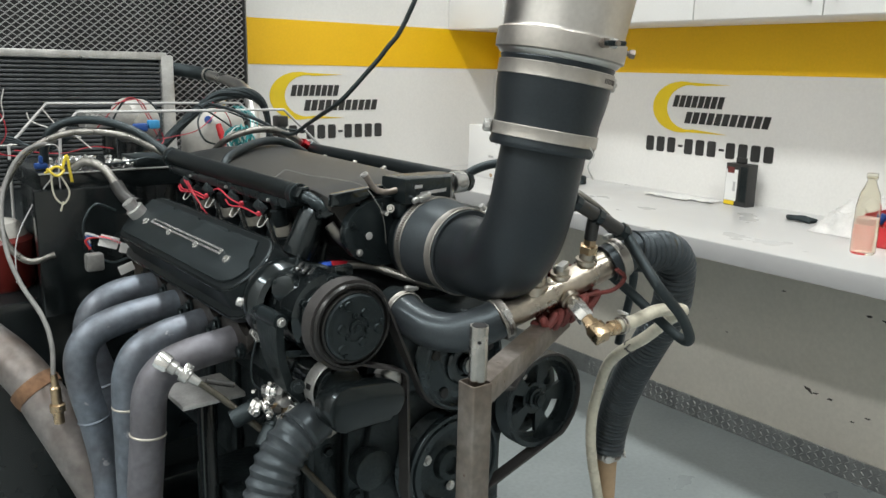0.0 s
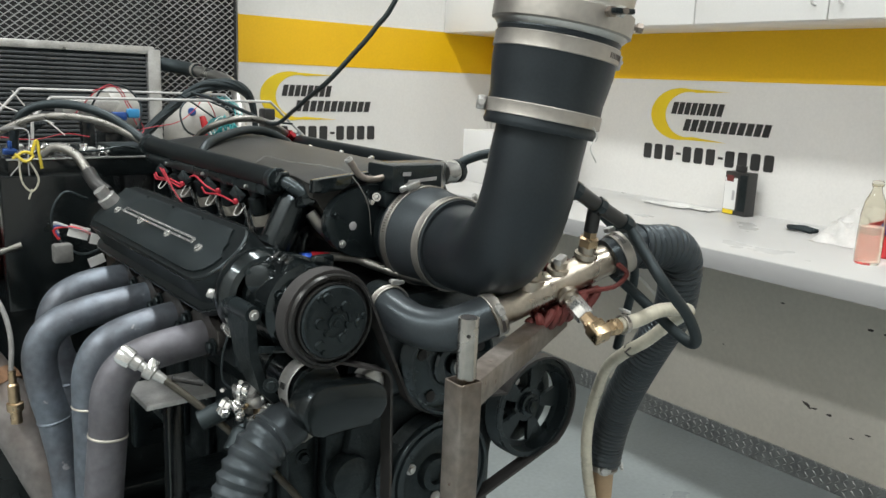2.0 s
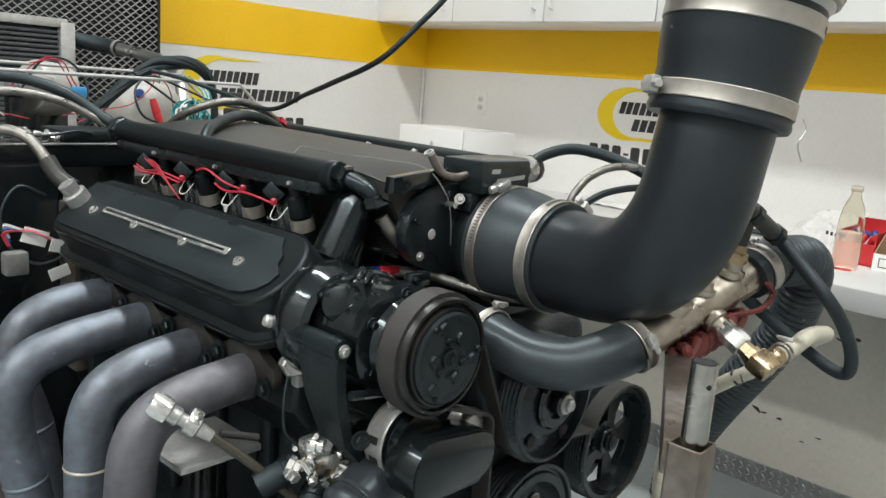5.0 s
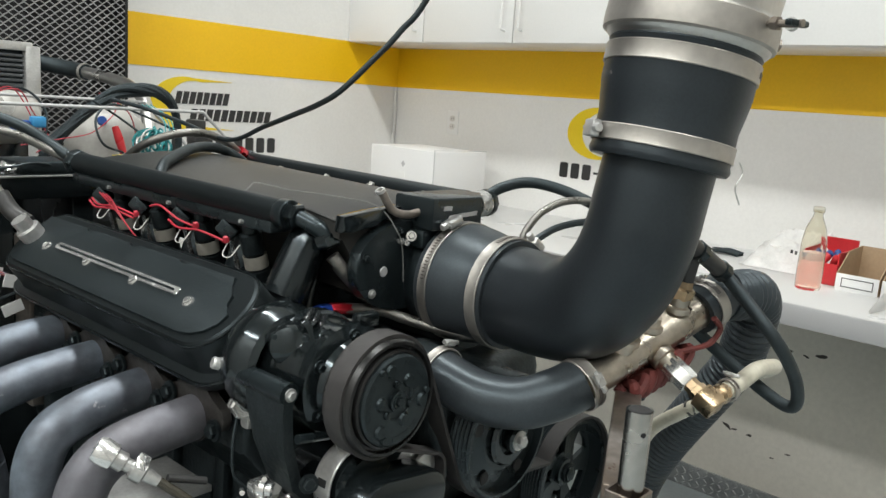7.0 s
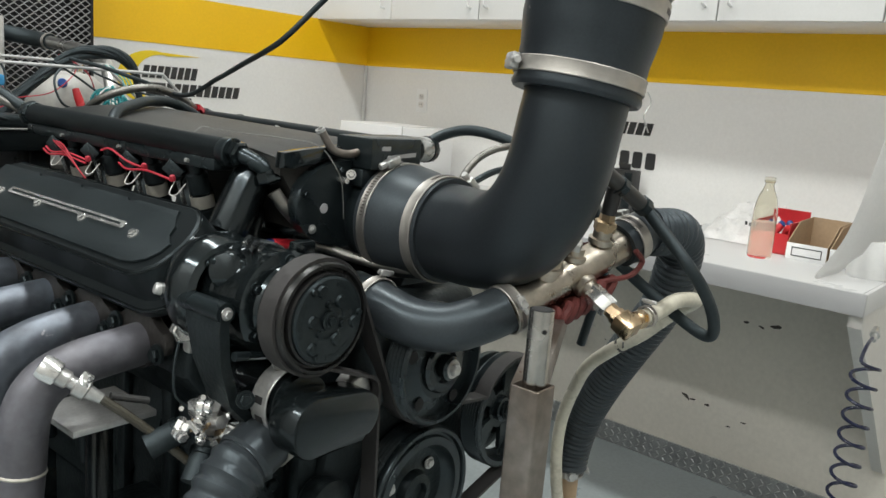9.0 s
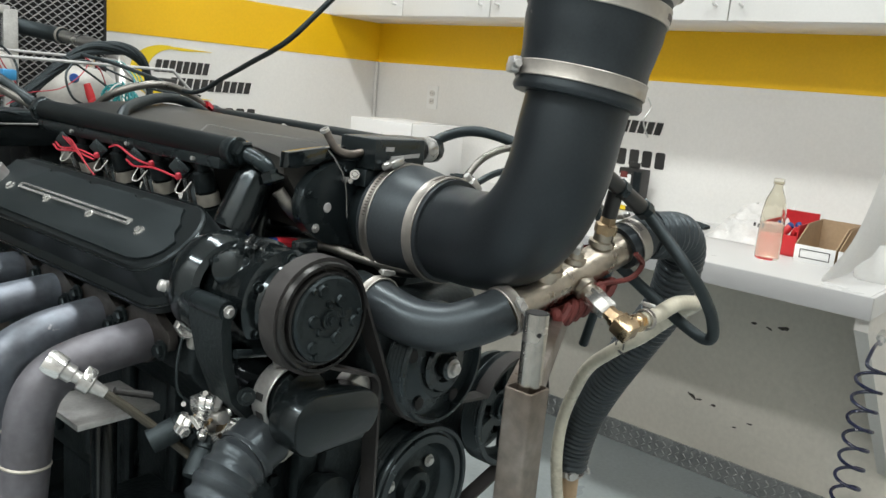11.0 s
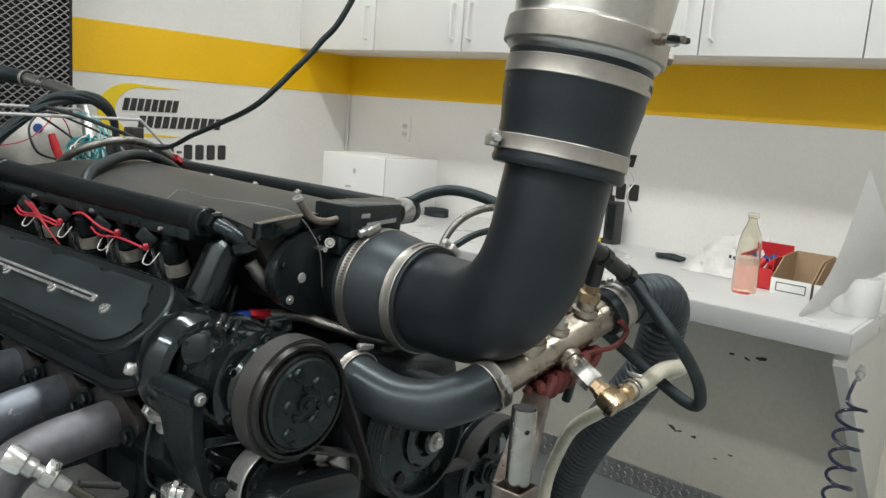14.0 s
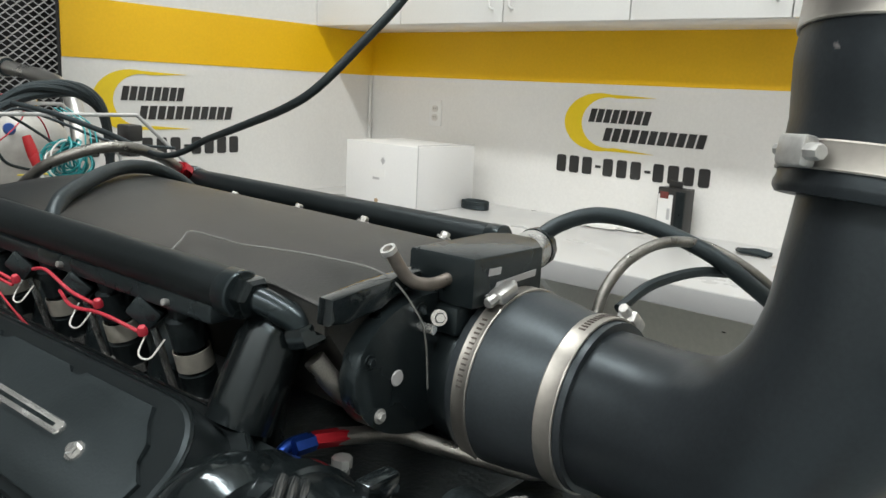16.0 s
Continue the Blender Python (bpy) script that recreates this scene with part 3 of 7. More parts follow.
# valve covers: stepped and rounded shell on a flange
def valve_cover(sgn):
    tilt = Matrix.Rotation(radians(38 * -sgn * -1), 4, "Y") if sgn > 0 else Matrix.Rotation(radians(-38), 4, "Y")
    c = Matrix.Translation((sgn * 0.2605, 0.494, 1.261)) @ tilt
    vc = new("valve_cover")
    vc.parent = engine
    vc.matrix_basis = c
    tagged(vc, "satin black valve cover with rounded ends")
    # rounded outline stacked in steps: flange, wall, shoulder, top
    levels = [(0.146, 0.596, 0.062, -0.058), (0.148, 0.598, 0.063, -0.054), (0.148, 0.598, 0.063, -0.047), (0.144, 0.594, 0.061, -0.044), (0.124, 0.574, 0.054, -0.043), (0.121, 0.570, 0.053, -0.040), (0.117, 0.566, 0.051, -0.010), (0.113, 0.562, 0.050, -0.003), (0.106, 0.555, 0.047, 0.0)]
    bm = bmesh.new()
    rings = []
    for w, h, r, z in levels:
        rings.append([bm.verts.new((x, y, z)) for x, y in rounded(w, h, r, 7)])
    for a, b in zip(rings, rings[1:]):
        for k in range(len(a)):
            q = (k + 1) % len(a)
            bm.faces.new((a[k], a[q], b[q], b[k]))
    bm.faces.new(rings[-1])
    bm.faces.new(rings[0][::-1])
    part("shell", bm, SHELLBLK, vc, sharp=28)
    for w, h, r, z, t in ((0.1475, 0.5975, 0.063, -0.046, 0.0022), (0.1135, 0.5625, 0.050, -0.0028, 0.0016)):
        ln = [(x, y, z) for x, y in rounded(w, h, r, 7)]
        part("rolled_lip", sweep(ln + ln[:2], t, 8), SMOOTHBLK, vc, "thin glossy rolled lip")
    # raised flat with a cut-out at the front corner and notches on the inner side
    pad = [(-0.040, 0.255), (-0.046, 0.235), (-0.046, -0.215), (-0.042, -0.236), (-0.033, -0.253), (-0.020, -0.263), (-0.004, -0.266), (0.006, -0.250), (0.020, -0.247), (0.030, -0.232), (0.043, -0.225)]
    for k in range(3):
        y = -0.12 + 0.125 * k
        pad += [(0.043, y - 0.012), (0.037, y - 0.006), (0.037, y + 0.006), (0.043, y + 0.012)]
    pad += [(0.043, 0.262)]
    part("top_pad", prism(pad, -0.002, 0.0035, bevel=0.0012), SATIN, vc, "flat satin top pad")
    if sgn < 0:
        part("trim_strip", prism(rounded(0.011, 0.325, 0.004), 0.0038, 0.007, Matrix.Translation((-0.001, -0.002, 0)), 0.001), CHROME, vc, "polished metal trim strip")
        part("strip_groove", box((-0.0025, -0.155, 0.007), (0.0005, 0.15, 0.0074)), GREASE, vc)
        for k in range(4):
            bolt((-0.008, -0.192 + 0.1255 * k, 0.0035), (0, 0, 1), vc, 0.0052, 0.006)
        nk = part("breather_neck", lathe([(0, -0.002), (0.018, -0.002), (0.018, 0.016), (0.013, 0.018), (0.013, 0.034), (0, 0.034)], Matrix.Translation((0.0, 0.245, 0.004)), 20), ALU, vc)
    return vc


valve_cover(-1)
valve_cover(1)

# intake: plenum, front plate, runners
top_arc = smooth_line([(-0.141, 1.346, 0), (-0.1405, 1.363, 0), (-0.134, 1.3685, 0), (-0.06, 1.3765, 0), (0.02, 1.3785, 0), (0.075, 1.373, 0), (0.102, 1.360, 0), (0.112, 1.340, 0)], 6)
tp = [(-0.098, 1.268), (-0.112, 1.31), (-0.136, 1.345)] + [(v.x, v.y) for v in top_arc] + [(0.114, 1.30), (0.10, 1.268)]
bm = bmesh.new()
rings = []
for k in range(25):
    y = 0.192 + 0.638 * k / 24
    dz = 0.010 * min(1, (y - 0.20) / 0.55) - 0.006 * max(0, 1 - k / 2) - 0.012 * max(0, k - 22) / 2
    rings.append([bm.verts.new((x, y, z + dz * (z - 1.2) / 0.17)) for x, z in tp])
for a, b in zip(rings, rings[1:]):
    for k in range(len(a)):
        q = (k + 1) % len(a)
        bm.faces.new((a[k], a[q], b[q], b[k]))
bm.faces.new(rings[0])
bm.faces.new(rings[-1][::-1])
plenum = part("intake_plenum", bm, DUSTY, engine, "satin black fabricated intake plenum with a worn top", sharp=38)
lip = prism([(-0.1440, 1.3690), (-0.100, 1.3735), (-0.050, 1.3775), (-0.048, 1.368), (-0.062, 1.3655), (-0.080, 1.359), (-0.096, 1.3575), (-0.112, 1.351), (-0.128, 1.3525), (-0.146, 1.350)], -0.197, -0.181, Matrix(((1, 0, 0, 0), (0, 0, -1, 0), (0, 1, 0, 0), (0, 0, 0, 1))), 0.003)
part("bent_lip", lip, GLOSS, plenum, "chipped glossy front lip")
for yk in (0.268, 0.378, 0.482, 0.60):
    bolt((0.084, yk, 1.373), (0.3, -0.2, 1), plenum, 0.0048, 0.007, ALU)
RMX = Matrix(((1, 0, 0), (0, 0, -1), (0, 1, 0))).to_4x4()
plate = part("throttle_plate", prism(oval(0.164, 0.112, 48), 0, 0.018, Matrix.Translation((-0.046, 0.192, 1.303)) @ RMX, 0.003), BLACK, engine)
for k in range(6):
    a = radians(40 + 60 * k)
    bolt((-0.046 + 0.072 * math.cos(a), 0.1735, 1.303 + 0.046 * math.sin(a)), (0, -1, 0), plate, 0.004, 0.004, ALU if k == 3 else GREASE)
part("white_dot", lathe([(0, 0.0012), (0.0058, 0.001), (0.0066, 0)], to((-0.083, 0.1735, 1.299), (0, -1, 0)), 20), GREYBAR, plate, "pale round plug")
part("plate_stud", sweep([(-0.058, 0.178, 1.335), (-0.058, 0.160, 1.335)], 0.004, 8), CHROME, plate)
part("throttle_body", lathe([(0, 0), (0.066, 0), (0.068, 0.003), (0.068, 0.024), (0.064, 0.03), (0.060, 0.04)], to((0.022, 0.178, 1.283), (0, -1, 0)), 40), BLACK, engine)
part("throttle_motor", lathe([(0, 0), (0.024, 0), (0.026, 0.004), (0.026, 0.055), (0, 0.06)], to((0.07, 0.15, 1.25), (1, 0, 0)), 24), CAST, engine)
for k in range(4):
    for sgn in (-1, 1):
        y = 0.295 + 0.1118 * k
        pts = [(sgn * 0.06, y, 1.325), (sgn * 0.095, y, 1.310), (sgn * 0.118, y, 1.265), (sgn * 0.128, y, 1.20)]
        part("intake_runner", sweep(smooth_line(pts, 5), lambda s: 0.029 - 0.003 * s, 16), BLACK, engine)
        fl = part("runner_flange", box((sgn * 0.135 - 0.035, y - 0.042, 1.188), (sgn * 0.135 + 0.035, y + 0.042, 1.202), 0.006), CAST, engine)
        for dy in (-0.046, 0.046):
            bolt((sgn * 0.150, y + dy, 1.203), (0, 0, 1), fl, 0.006, 0.008)

# fuel rails, injectors with their clips and plugs
wrap = random.Random(31)
for sgn in (-1, 1):
    x = sgn * 0.162 + (0.008 if sgn > 0 else 0)
    rail = part("fuel_rail", sweep([(x, 0.262, 1.361), (x, 0.81, 1.366)], 0.0175, 28), SHELLBLK, engine, "black anodised fuel rail")
    part("rail_flat", box((x - 0.016, 0.275, 1.336), (x + 0.016, 0.80, 1.352), 0.004), BLACK, rail)
    part("rail_end_nut", lathe([(0.0, -0.004), (0.0172, -0.004), (0.0183, -0.002), (0.0183, 0.013), (0.0172, 0.014), (0, 0.014)], to((x, 0.270, 1.361), (0, -1, 0)), 24), BLACK, rail)
    part("rail_end_nut", lathe([(0.0, -0.004), (0.019, -0.004), (0.0215, 0.0), (0.0215, 0.016), (0.019, 0.02), (0, 0.02)], to((x, 0.804, 1.366), (0, 1, 0)), 8), BLACK, rail)
    for k in range(3):
        part("rail_screw", lathe([(0, 0.006), (0.0028, 0.006), (0.0028, 0), (0, 0)], to((x + sgn * 0.015, 0.33 + 0.17 * k, 1.343), (sgn, 0, 0.2)), 8), ALU, rail)
    if sgn < 0:
        for k in range(4):
            y = 0.346 + 0.1115 * k
            d = Vector((0.03, 0, -0.11)).normalized()
            p0 = Vector((-0.160, y, 1.343))
            inj = part("injector", lathe([(0, 0), (0.010, 0), (0.010, 0.018), (0.0145, 0.02), (0.0145, 0.046), (0.012, 0.048), (0.012, 0.068), (0.016, 0.07), (0.016, 0.092), (0.009, 0.094), (0.009, 0.12), (0, 0.12)], to(p0, d), 18), CAST, engine)
            part("steel_band", lathe([(0.0148, 0), (0.0158, 0), (0.0158, 0.017), (0.0148, 0.017)], to(p0 + d * 0.049, d), 20, close=True), BANDM, inj)
            part("base_collar", lathe([(0.012, 0), (0.019, 0), (0.019, 0.008), (0.012, 0.008)], to(p0 + d * 0.092, d), 6, close=True), CHROME, inj)
            part("clip_post", sweep([p0 + Vector((-0.006, 0.026, -0.03)), p0 + Vector((0.014, 0.026, -0.095))], 0.0035, 8), CHROME, inj)
            part("plug", box((-0.009, -0.010, 0), (0.009, 0.010, 0.026), 0.003), BLACK, inj).matrix_basis = to((-0.166, y + 0.016, 1.318), (-0.35, 0.5, 0.5))
            wire("spring_clip", [p0 + Vector((-0.02, -0.014, -0.03)), p0 + Vector((-0.030, -0.008, -0.045)), p0 + Vector((-0.030, 0.008, -0.045)), p0 + Vector((-0.018, 0.014, -0.03))], 0.0008, WHITEWIRE, inj)
            bolt(p0 + Vector((0.005, 0.045, -0.115)), (-0.2, 0, 1), inj, 0.008, 0.012)
            for q in range(4):
                fb_ = bmesh.new()
                bmesh.ops.create_icosphere(fb_, subdivisions=2, radius=0.0065)
                off = p0 + d * 0.096 + Vector((wrap.uniform(-0.020, -0.004), wrap.uniform(-0.020, 0.030), wrap.uniform(-0.008, 0.010)))
                for v in fb_.verts:
                    v.co = v.co * wrap.uniform(0.5, 1.25) + off
                part("foil_wrap", fb_, CHROME if q % 2 else ALU, inj, "crinkled bright foil", sharp=10)

# rail crossover fitting at the front
cf = part("rail_elbow", sweep(smooth_line([(-0.160, 0.262, 1.361), (-0.157, 0.246, 1.359), (-0.150, 0.231, 1.353), (-0.142, 0.220, 1.345), (-0.137, 0.215, 1.333)], 5), 0.0105, 14), BLACK, engine, "black swept fuel fitting")
for q, d in (((-0.160, 0.252, 1.361), (0.1, -1, -0.1)), ((-0.1372, 0.2152, 1.336), (0.25, -0.3, -1))):
    part("fitting_nut", lathe([(0, -0.008), (0.014, -0.008), (0.016, -0.005), (0.016, 0.006), (0.013, 0.009), (0, 0.009)], to(q, d), 6), GLOSS, cf)
part("port_boss", sweep([(-0.132, 0.250, 1.338), (-0.140, 0.252, 1.322), (-0.168, 0.256, 1.262)], [0.022, 0.0265, 0.0265], 24), SMOOTHBLK, engine)
wire("braided_line", [(-0.136, 0.208, 1.318), (-0.124, 0.199, 1.298), (-0.098, 0.198, 1.275), (-0.068, 0.202, 1.259), (-0.03, 0.21, 1.250)], 0.0088, BRAID, engine, n=12, label="braided steel fuel line")

# ignition box on the throttle, with its sensor and vent pipe
sb = thing("ecu_box", "small black engine control box with grey print, on the throttle body", "control box", ENG)
out = [(-0.038, 0.204), (0.066, 0.204), (0.082, 0.190), (0.080, 0.160), (0.052, 0.136), (-0.036, 0.141)]
part("case", prism(out, 1.350, 1.391, None, 0.0035), BLACK, sb)
part("base", box((-0.040, 0.152, 1.326), (0.080, 0.200, 1.350), 0.004), BLACK, sb)
mt = Matrix.Translation((-0.016, 0.1396, 1.372)) @ Matrix(((0.998, 0, -0.057), (-0.057, 0, -0.998), (0, 1, 0))).to_4x4()
part("print_bar", prism([(0.006, -0.008), (0.058, -0.005), (0.059, 0.0005), (0.008, -0.0035)], 0, 0.0012, mt), GREYBAR, sb)
part("print_bar", prism([(-0.003, 0.003), (0.011, 0.003), (0.012, 0.0085), (-0.002, 0.0085)], 0, 0.0012, mt), GREYBAR, sb)
part("print_bar", prism([(-0.006, -0.013), (0.034, -0.0115), (0.034, -0.0102), (-0.006, -0.0115)], 0, 0.0012, mt), GREYBAR, sb)
part("sensor_can", lathe([(0, 0), (0.017, 0), (0.0185, 0.003), (0.0185, 0.030), (0.015, 0.033), (0, 0.033)], to((0.086, 0.178, 1.372), (1, 0.25, 0)), 24), ALU, sb, "bare aluminium sensor can")
part("sensor_cap", lathe([(0, 0), (0.0195, 0), (0.0195, 0.012), (0.012, 0.014), (0, 0.014)], to((0.118, 0.186, 1.372), (1, 0.25, 0)), 12), BLACK, sb)
part("vent_pipe", sweep(smooth_line([(-0.030, 0.165, 1.372), (-0.052, 0.170, 1.368), (-0.070, 0.178, 1.374), (-0.084, 0.184, 1.396)], 5), 0.0052, 12), BARESTEEL, sb, "bent metal vent pipe")
part("vent_lip", lathe([(0.0040, 0), (0.0062, 0), (0.0062, 0.004), (0.0040, 0.004)], to((-0.0845, 0.1842, 1.395), (-0.55, 0.1, 0.9)), 16, close=True), ALU, sb)
bolt((-0.048, 0.164, 1.342), (-0.6, -0.7, 0.2), sb, 0.0045, 0.008)
wire("control_cable", [(-0.150, 0.372, 1.372), (-0.130, 0.385, 1.378), (-0.112, 0.398, 1.382), (-0.107, 0.368, 1.381), (-0.106, 0.332, 1.380), (-0.096, 0.30, 1.380), (-0.086, 0.25, 1.380), (-0.083, 0.19, 1.377), (-0.070, 0.168, 1.350), (-0.060, 0.166, 1.325), (-0.055, 0.166, 1.285)], 0.0008, GREYLEAD, sb, label="thin grey control cable")

# ---- front accessories ----
def pulley(name, c, r, y0, y1, material, parent, holes=0, dish=0.012, rim=0.010, label="", hub=0.018):
    """A grooved pulley seen from the front, dished, with round holes cut between rim and hub where holes > 0."""
    m = Matrix.Translation((c[0], y1, c[1])) @ Matrix(((1, 0, 0), (0, 0, -1), (0, 1, 0))).to_4x4()
    w = y1 - y0
    prof = [(r - rim, 0), (r - 0.002, 0), (r, 0.002)]
    g = 6
    for k in range(g):
        z = 0.004 + (w - 0.008) * k / g
        st = (w - 0.008) / g
        prof += [(r, z), (r - 0.003, z + st / 2)]
    prof += [(r, w - 0.003), (r - 0.002, w), (r - rim, w), (r - rim - 0.002, w - dish)]
    bm = lathe(prof + [(r - rim - 0.002, w - dish - 0.004), (r - rim, 0)], m, 56, close=False)
    ob = part(name, bm, material, parent, label)
    if holes:
        bm = bmesh.new()
        ro, ri, n = r - rim - 0.001, hub, 72
        gap = 0.55
        for z in (w - dish, w - dish - 0.005):
            lathe([(ro, z), (ro * 0.86, z)], m, n, bm)
            lathe([(ri * 1.5, z), (0, z)], m, n, bm)
        for k in range(holes):
            a0 = 2 * math.pi * k / holes
            wdt = 2 * math.pi / holes * (1 - gap) / 2
            poly = []
            for i in range(5):
                a = a0 - wdt + 2 * wdt * i / 4
                poly.append((ro * 0.9 * math.cos(a), ro * 0.9 * math.sin(a)))
            for i in range(5):
                a = a0 + wdt - 2 * wdt * i / 4
                poly.append((ri * 1.35 * math.cos(a * 1.0), ri * 1.35 * math.sin(a * 1.0)))
            prism(poly, w - dish - 0.006, w - dish + 0.001, m, 0, bm)
        lathe([(ro * 0.86, w - dish), (ro * 0.86, w - dish - 0.005)], m, n, bm)
        part("web", bm, material, ob)
    else:
        part("web", lathe([(r - rim - 0.001, w - dish), (r * 0.62, w - dish + 0.002), (r * 0.55, w - dish + 0.006), (hub, w - dish + 0.006), (hub, w - dish - 0.003), (r - rim - 0.001, w - dish - 0.004)], m, 48), material, ob)
    part("hub", lathe([(hub, w - dish - 0.004), (hub, w - dish + 0.007), (hub * 0.7, w - dish + 0.009), (0, w - dish + 0.009)], m, 24), material, ob)
    return ob, m, w


comp = thing("ac_compressor", "black belt-driven air conditioning compressor with a clutch pulley", "compressor", ENG)
cc = (-0.200, 1.207)
RM = Matrix(((1, 0, 0), (0, 0, -1), (0, 1, 0))).to_4x4()
body = lathe([(0, 0), (0.056, 0), (0.061, 0.004), (0.0625, 0.035), (0.0655, 0.037), (0.0655, 0.052), (0.0625, 0.054), (0.060, 0.092), (0.063, 0.094), (0.063, 0.106), (0.050, 0.112), (0.040, 0.13)], Matrix.Translation((cc[0], 0.205, cc[1])) @ RM, 40)
cb = part("body", body, GLOSS, comp)
for k in range(7):
    a = radians(20 + 22 * k)
    part("fin", box((cc[0] + 0.052 * math.cos(a) - 0.004, 0.125, cc[1] + 0.054 * math.sin(a) - 0.003), (cc[0] + 0.052 * math.cos(a) + 0.004, 0.165, cc[1] + 0.054 * math.sin(a) + 0.005), 0.002), GLOSS, cb)
for k in range(5):
    a = Vector((-0.238 + 0.0095 * k, 0.128, 1.2745 - 0.0052 * k))
    b = a + Vector((0.020, 0.016, 0.004))
    part("ridge", sweep([a, a.lerp(b, 0.06), a.lerp(b, 0.5), a.lerp(b, 0.94), b], [0.002, 0.0038, 0.0042, 0.0038, 0.002], 14), RIDGE, cb)
part("rear_housing", lathe([(0, -0.012), (0.034, -0.010), (0.052, 0.0), (0.062, 0.014), (0.066, 0.03), (0.064, 0.044), (0.058, 0.056), (0.05, 0.06)], Matrix.Translation((-0.226, 0.222, 1.212)) @ RM, 36), GLOSS, comp)
nose = part("suction_port", lathe([(0.012, 0), (0.022, 0.002), (0.0235, 0.008), (0.0235, 0.034), (0.020, 0.041), (0.012, 0.044), (0, 0.045)], to((-0.222, 0.166, 1.240), (-0.72, -0.68, 0.12)), 28), GLOSS, comp)
for k in range(3):
    a = radians(30 + 120 * k)
    q = Vector((-0.249, 0.140, 1.2445)) + Vector((0.012, -0.013, 0.0)) * math.cos(a) + Vector((0, 0, 0.019)) * math.sin(a)
    bolt(q, (-0.72, -0.68, 0.12), nose, 0.0035, 0.004, GREASE)
part("mount_ear", box((-0.234, 0.098, 1.232), (-0.212, 0.112, 1.262), 0.003), GLOSS, comp)
part("mount_ear", box((-0.190, 0.098, 1.262), (-0.160, 0.112, 1.278), 0.003), GLOSS, comp)
for k in range(6):
    a = radians(30 + 60 * k)
    bolt((cc[0] + 0.052 * math.cos(a), 0.096, cc[1] + 0.052 * math.sin(a)), (0, -1, 0), comp, 0.005, 0.006, GREASE)
# clutch pulley: smooth wide rim, step, and a three-armed plate
m = Matrix.Translation((cc[0], 0.072, cc[1])) @ RM
pl = part("clutch_rim", lathe([(0.045, 0), (0.060, 0), (0.0625, 0.002), (0.0625, 0.036), (0.0605, 0.039), (0.057, 0.039), (0.0555, 0.034), (0.053, 0.034), (0.052, 0.040), (0.0495, 0.041), (0.049, 0.036), (0.03, 0.036)], m, 64), RIMGREY, comp, "ribbed clutch pulley rim")
cp = part("clutch_plate", lathe([(0.0485, 0.036), (0.0485, 0.0435), (0.046, 0.0455), (0.020, 0.0455), (0.019, 0.044), (0.011, 0.044), (0.011, 0.0475), (0, 0.0475)], m, 48), CLUTCHM, comp, "black clutch plate")
for k in range(3):
    a0 = 25 + 120 * k
    arc = [(0.043 * math.cos(radians(a0 + i * 9)), 0.043 * math.sin(radians(a0 + i * 9))) for i in range(7)] + [(0.038 * math.cos(radians(a0 + 54 - i * 9)), 0.038 * math.sin(radians(a0 + 54 - i * 9))) for i in range(7)]
    part("slot", prism(arc, 0.0440, 0.0458, m), GREASE, cp)
    for rr_, da, sz in ((0.036, 85, 0.0075), (0.024, 30, 0.0075), (0.019, 75, 0.0045), (0.042, 100, 0.004)):
        a = radians(a0 + da)
        part("rivet", lathe([(0, 0.0035), (sz * 0.8, 0.003), (sz, 0)], m @ Matrix.Translation((rr_ * math.cos(a), rr_ * math.sin(a), 0.0455)), 16), GREASE if sz < 0.007 else GREASE, cp)
bolt((cc[0], 0.072 - 0.0475, cc[1]), (0, -1, 0), cp, 0.0052, 0.004, GREASE)

# compressor bracket: bowed arm with bolts
brk = thing("compressor_bracket", "black bowed mounting bracket below the compressor", "bracket", ENG)
bm = bmesh.new()
prof = [(-0.286, 1.212), (-0.288, 1.19), (-0.285, 1.15), (-0.272, 1.105), (-0.245, 1.075), (-0.21, 1.07)]
vs = []
for x, z in prof:
    vs.append([bm.verts.new((x + dx, y, z + dz)) for y, dx, dz in ((0.098, 0, 0), (0.165 - 0.25 * (1.212 - z), 0, 0), (0.165 - 0.25 * (1.212 - z), 0.012, 0.004), (0.098, 0.012, 0.004))])
for a, b in zip(vs, vs[1:]):
    for k in range(4):
        bm.faces.new((a[k], a[(k + 1) % 4], b[(k + 1) % 4], b[k]))
bm.faces.new(vs[0])
bm.faces.new(vs[-1])
part("arm", bm, CAST, brk)
part("pivot_tube", sweep([(-0.279, 0.100, 1.210), (-0.277, 0.212, 1.209)], 0.0115, 20), BLACK, brk)
bolt((-0.279, 0.099, 1.210), (0, -1, 0), brk, 0.0048, 0.005, ALU)
part("pivot_nut", lathe([(0, 0.010), (0.0055, 0.010), (0.007, 0.008), (0.007, 0)], to((-0.284, 0.212, 1.212), (-0.8, 0.3, 0.3)), 12), ALU, brk)
part("cross_bar", sweep([(-0.275, 0.09, 1.165), (-0.215, 0.09, 1.155)], 0.005, 10), BLACK, brk)
bolt((-0.222, 0.082, 1.150), (0, -1, 0), brk, 0.006, 0.008, ALU)

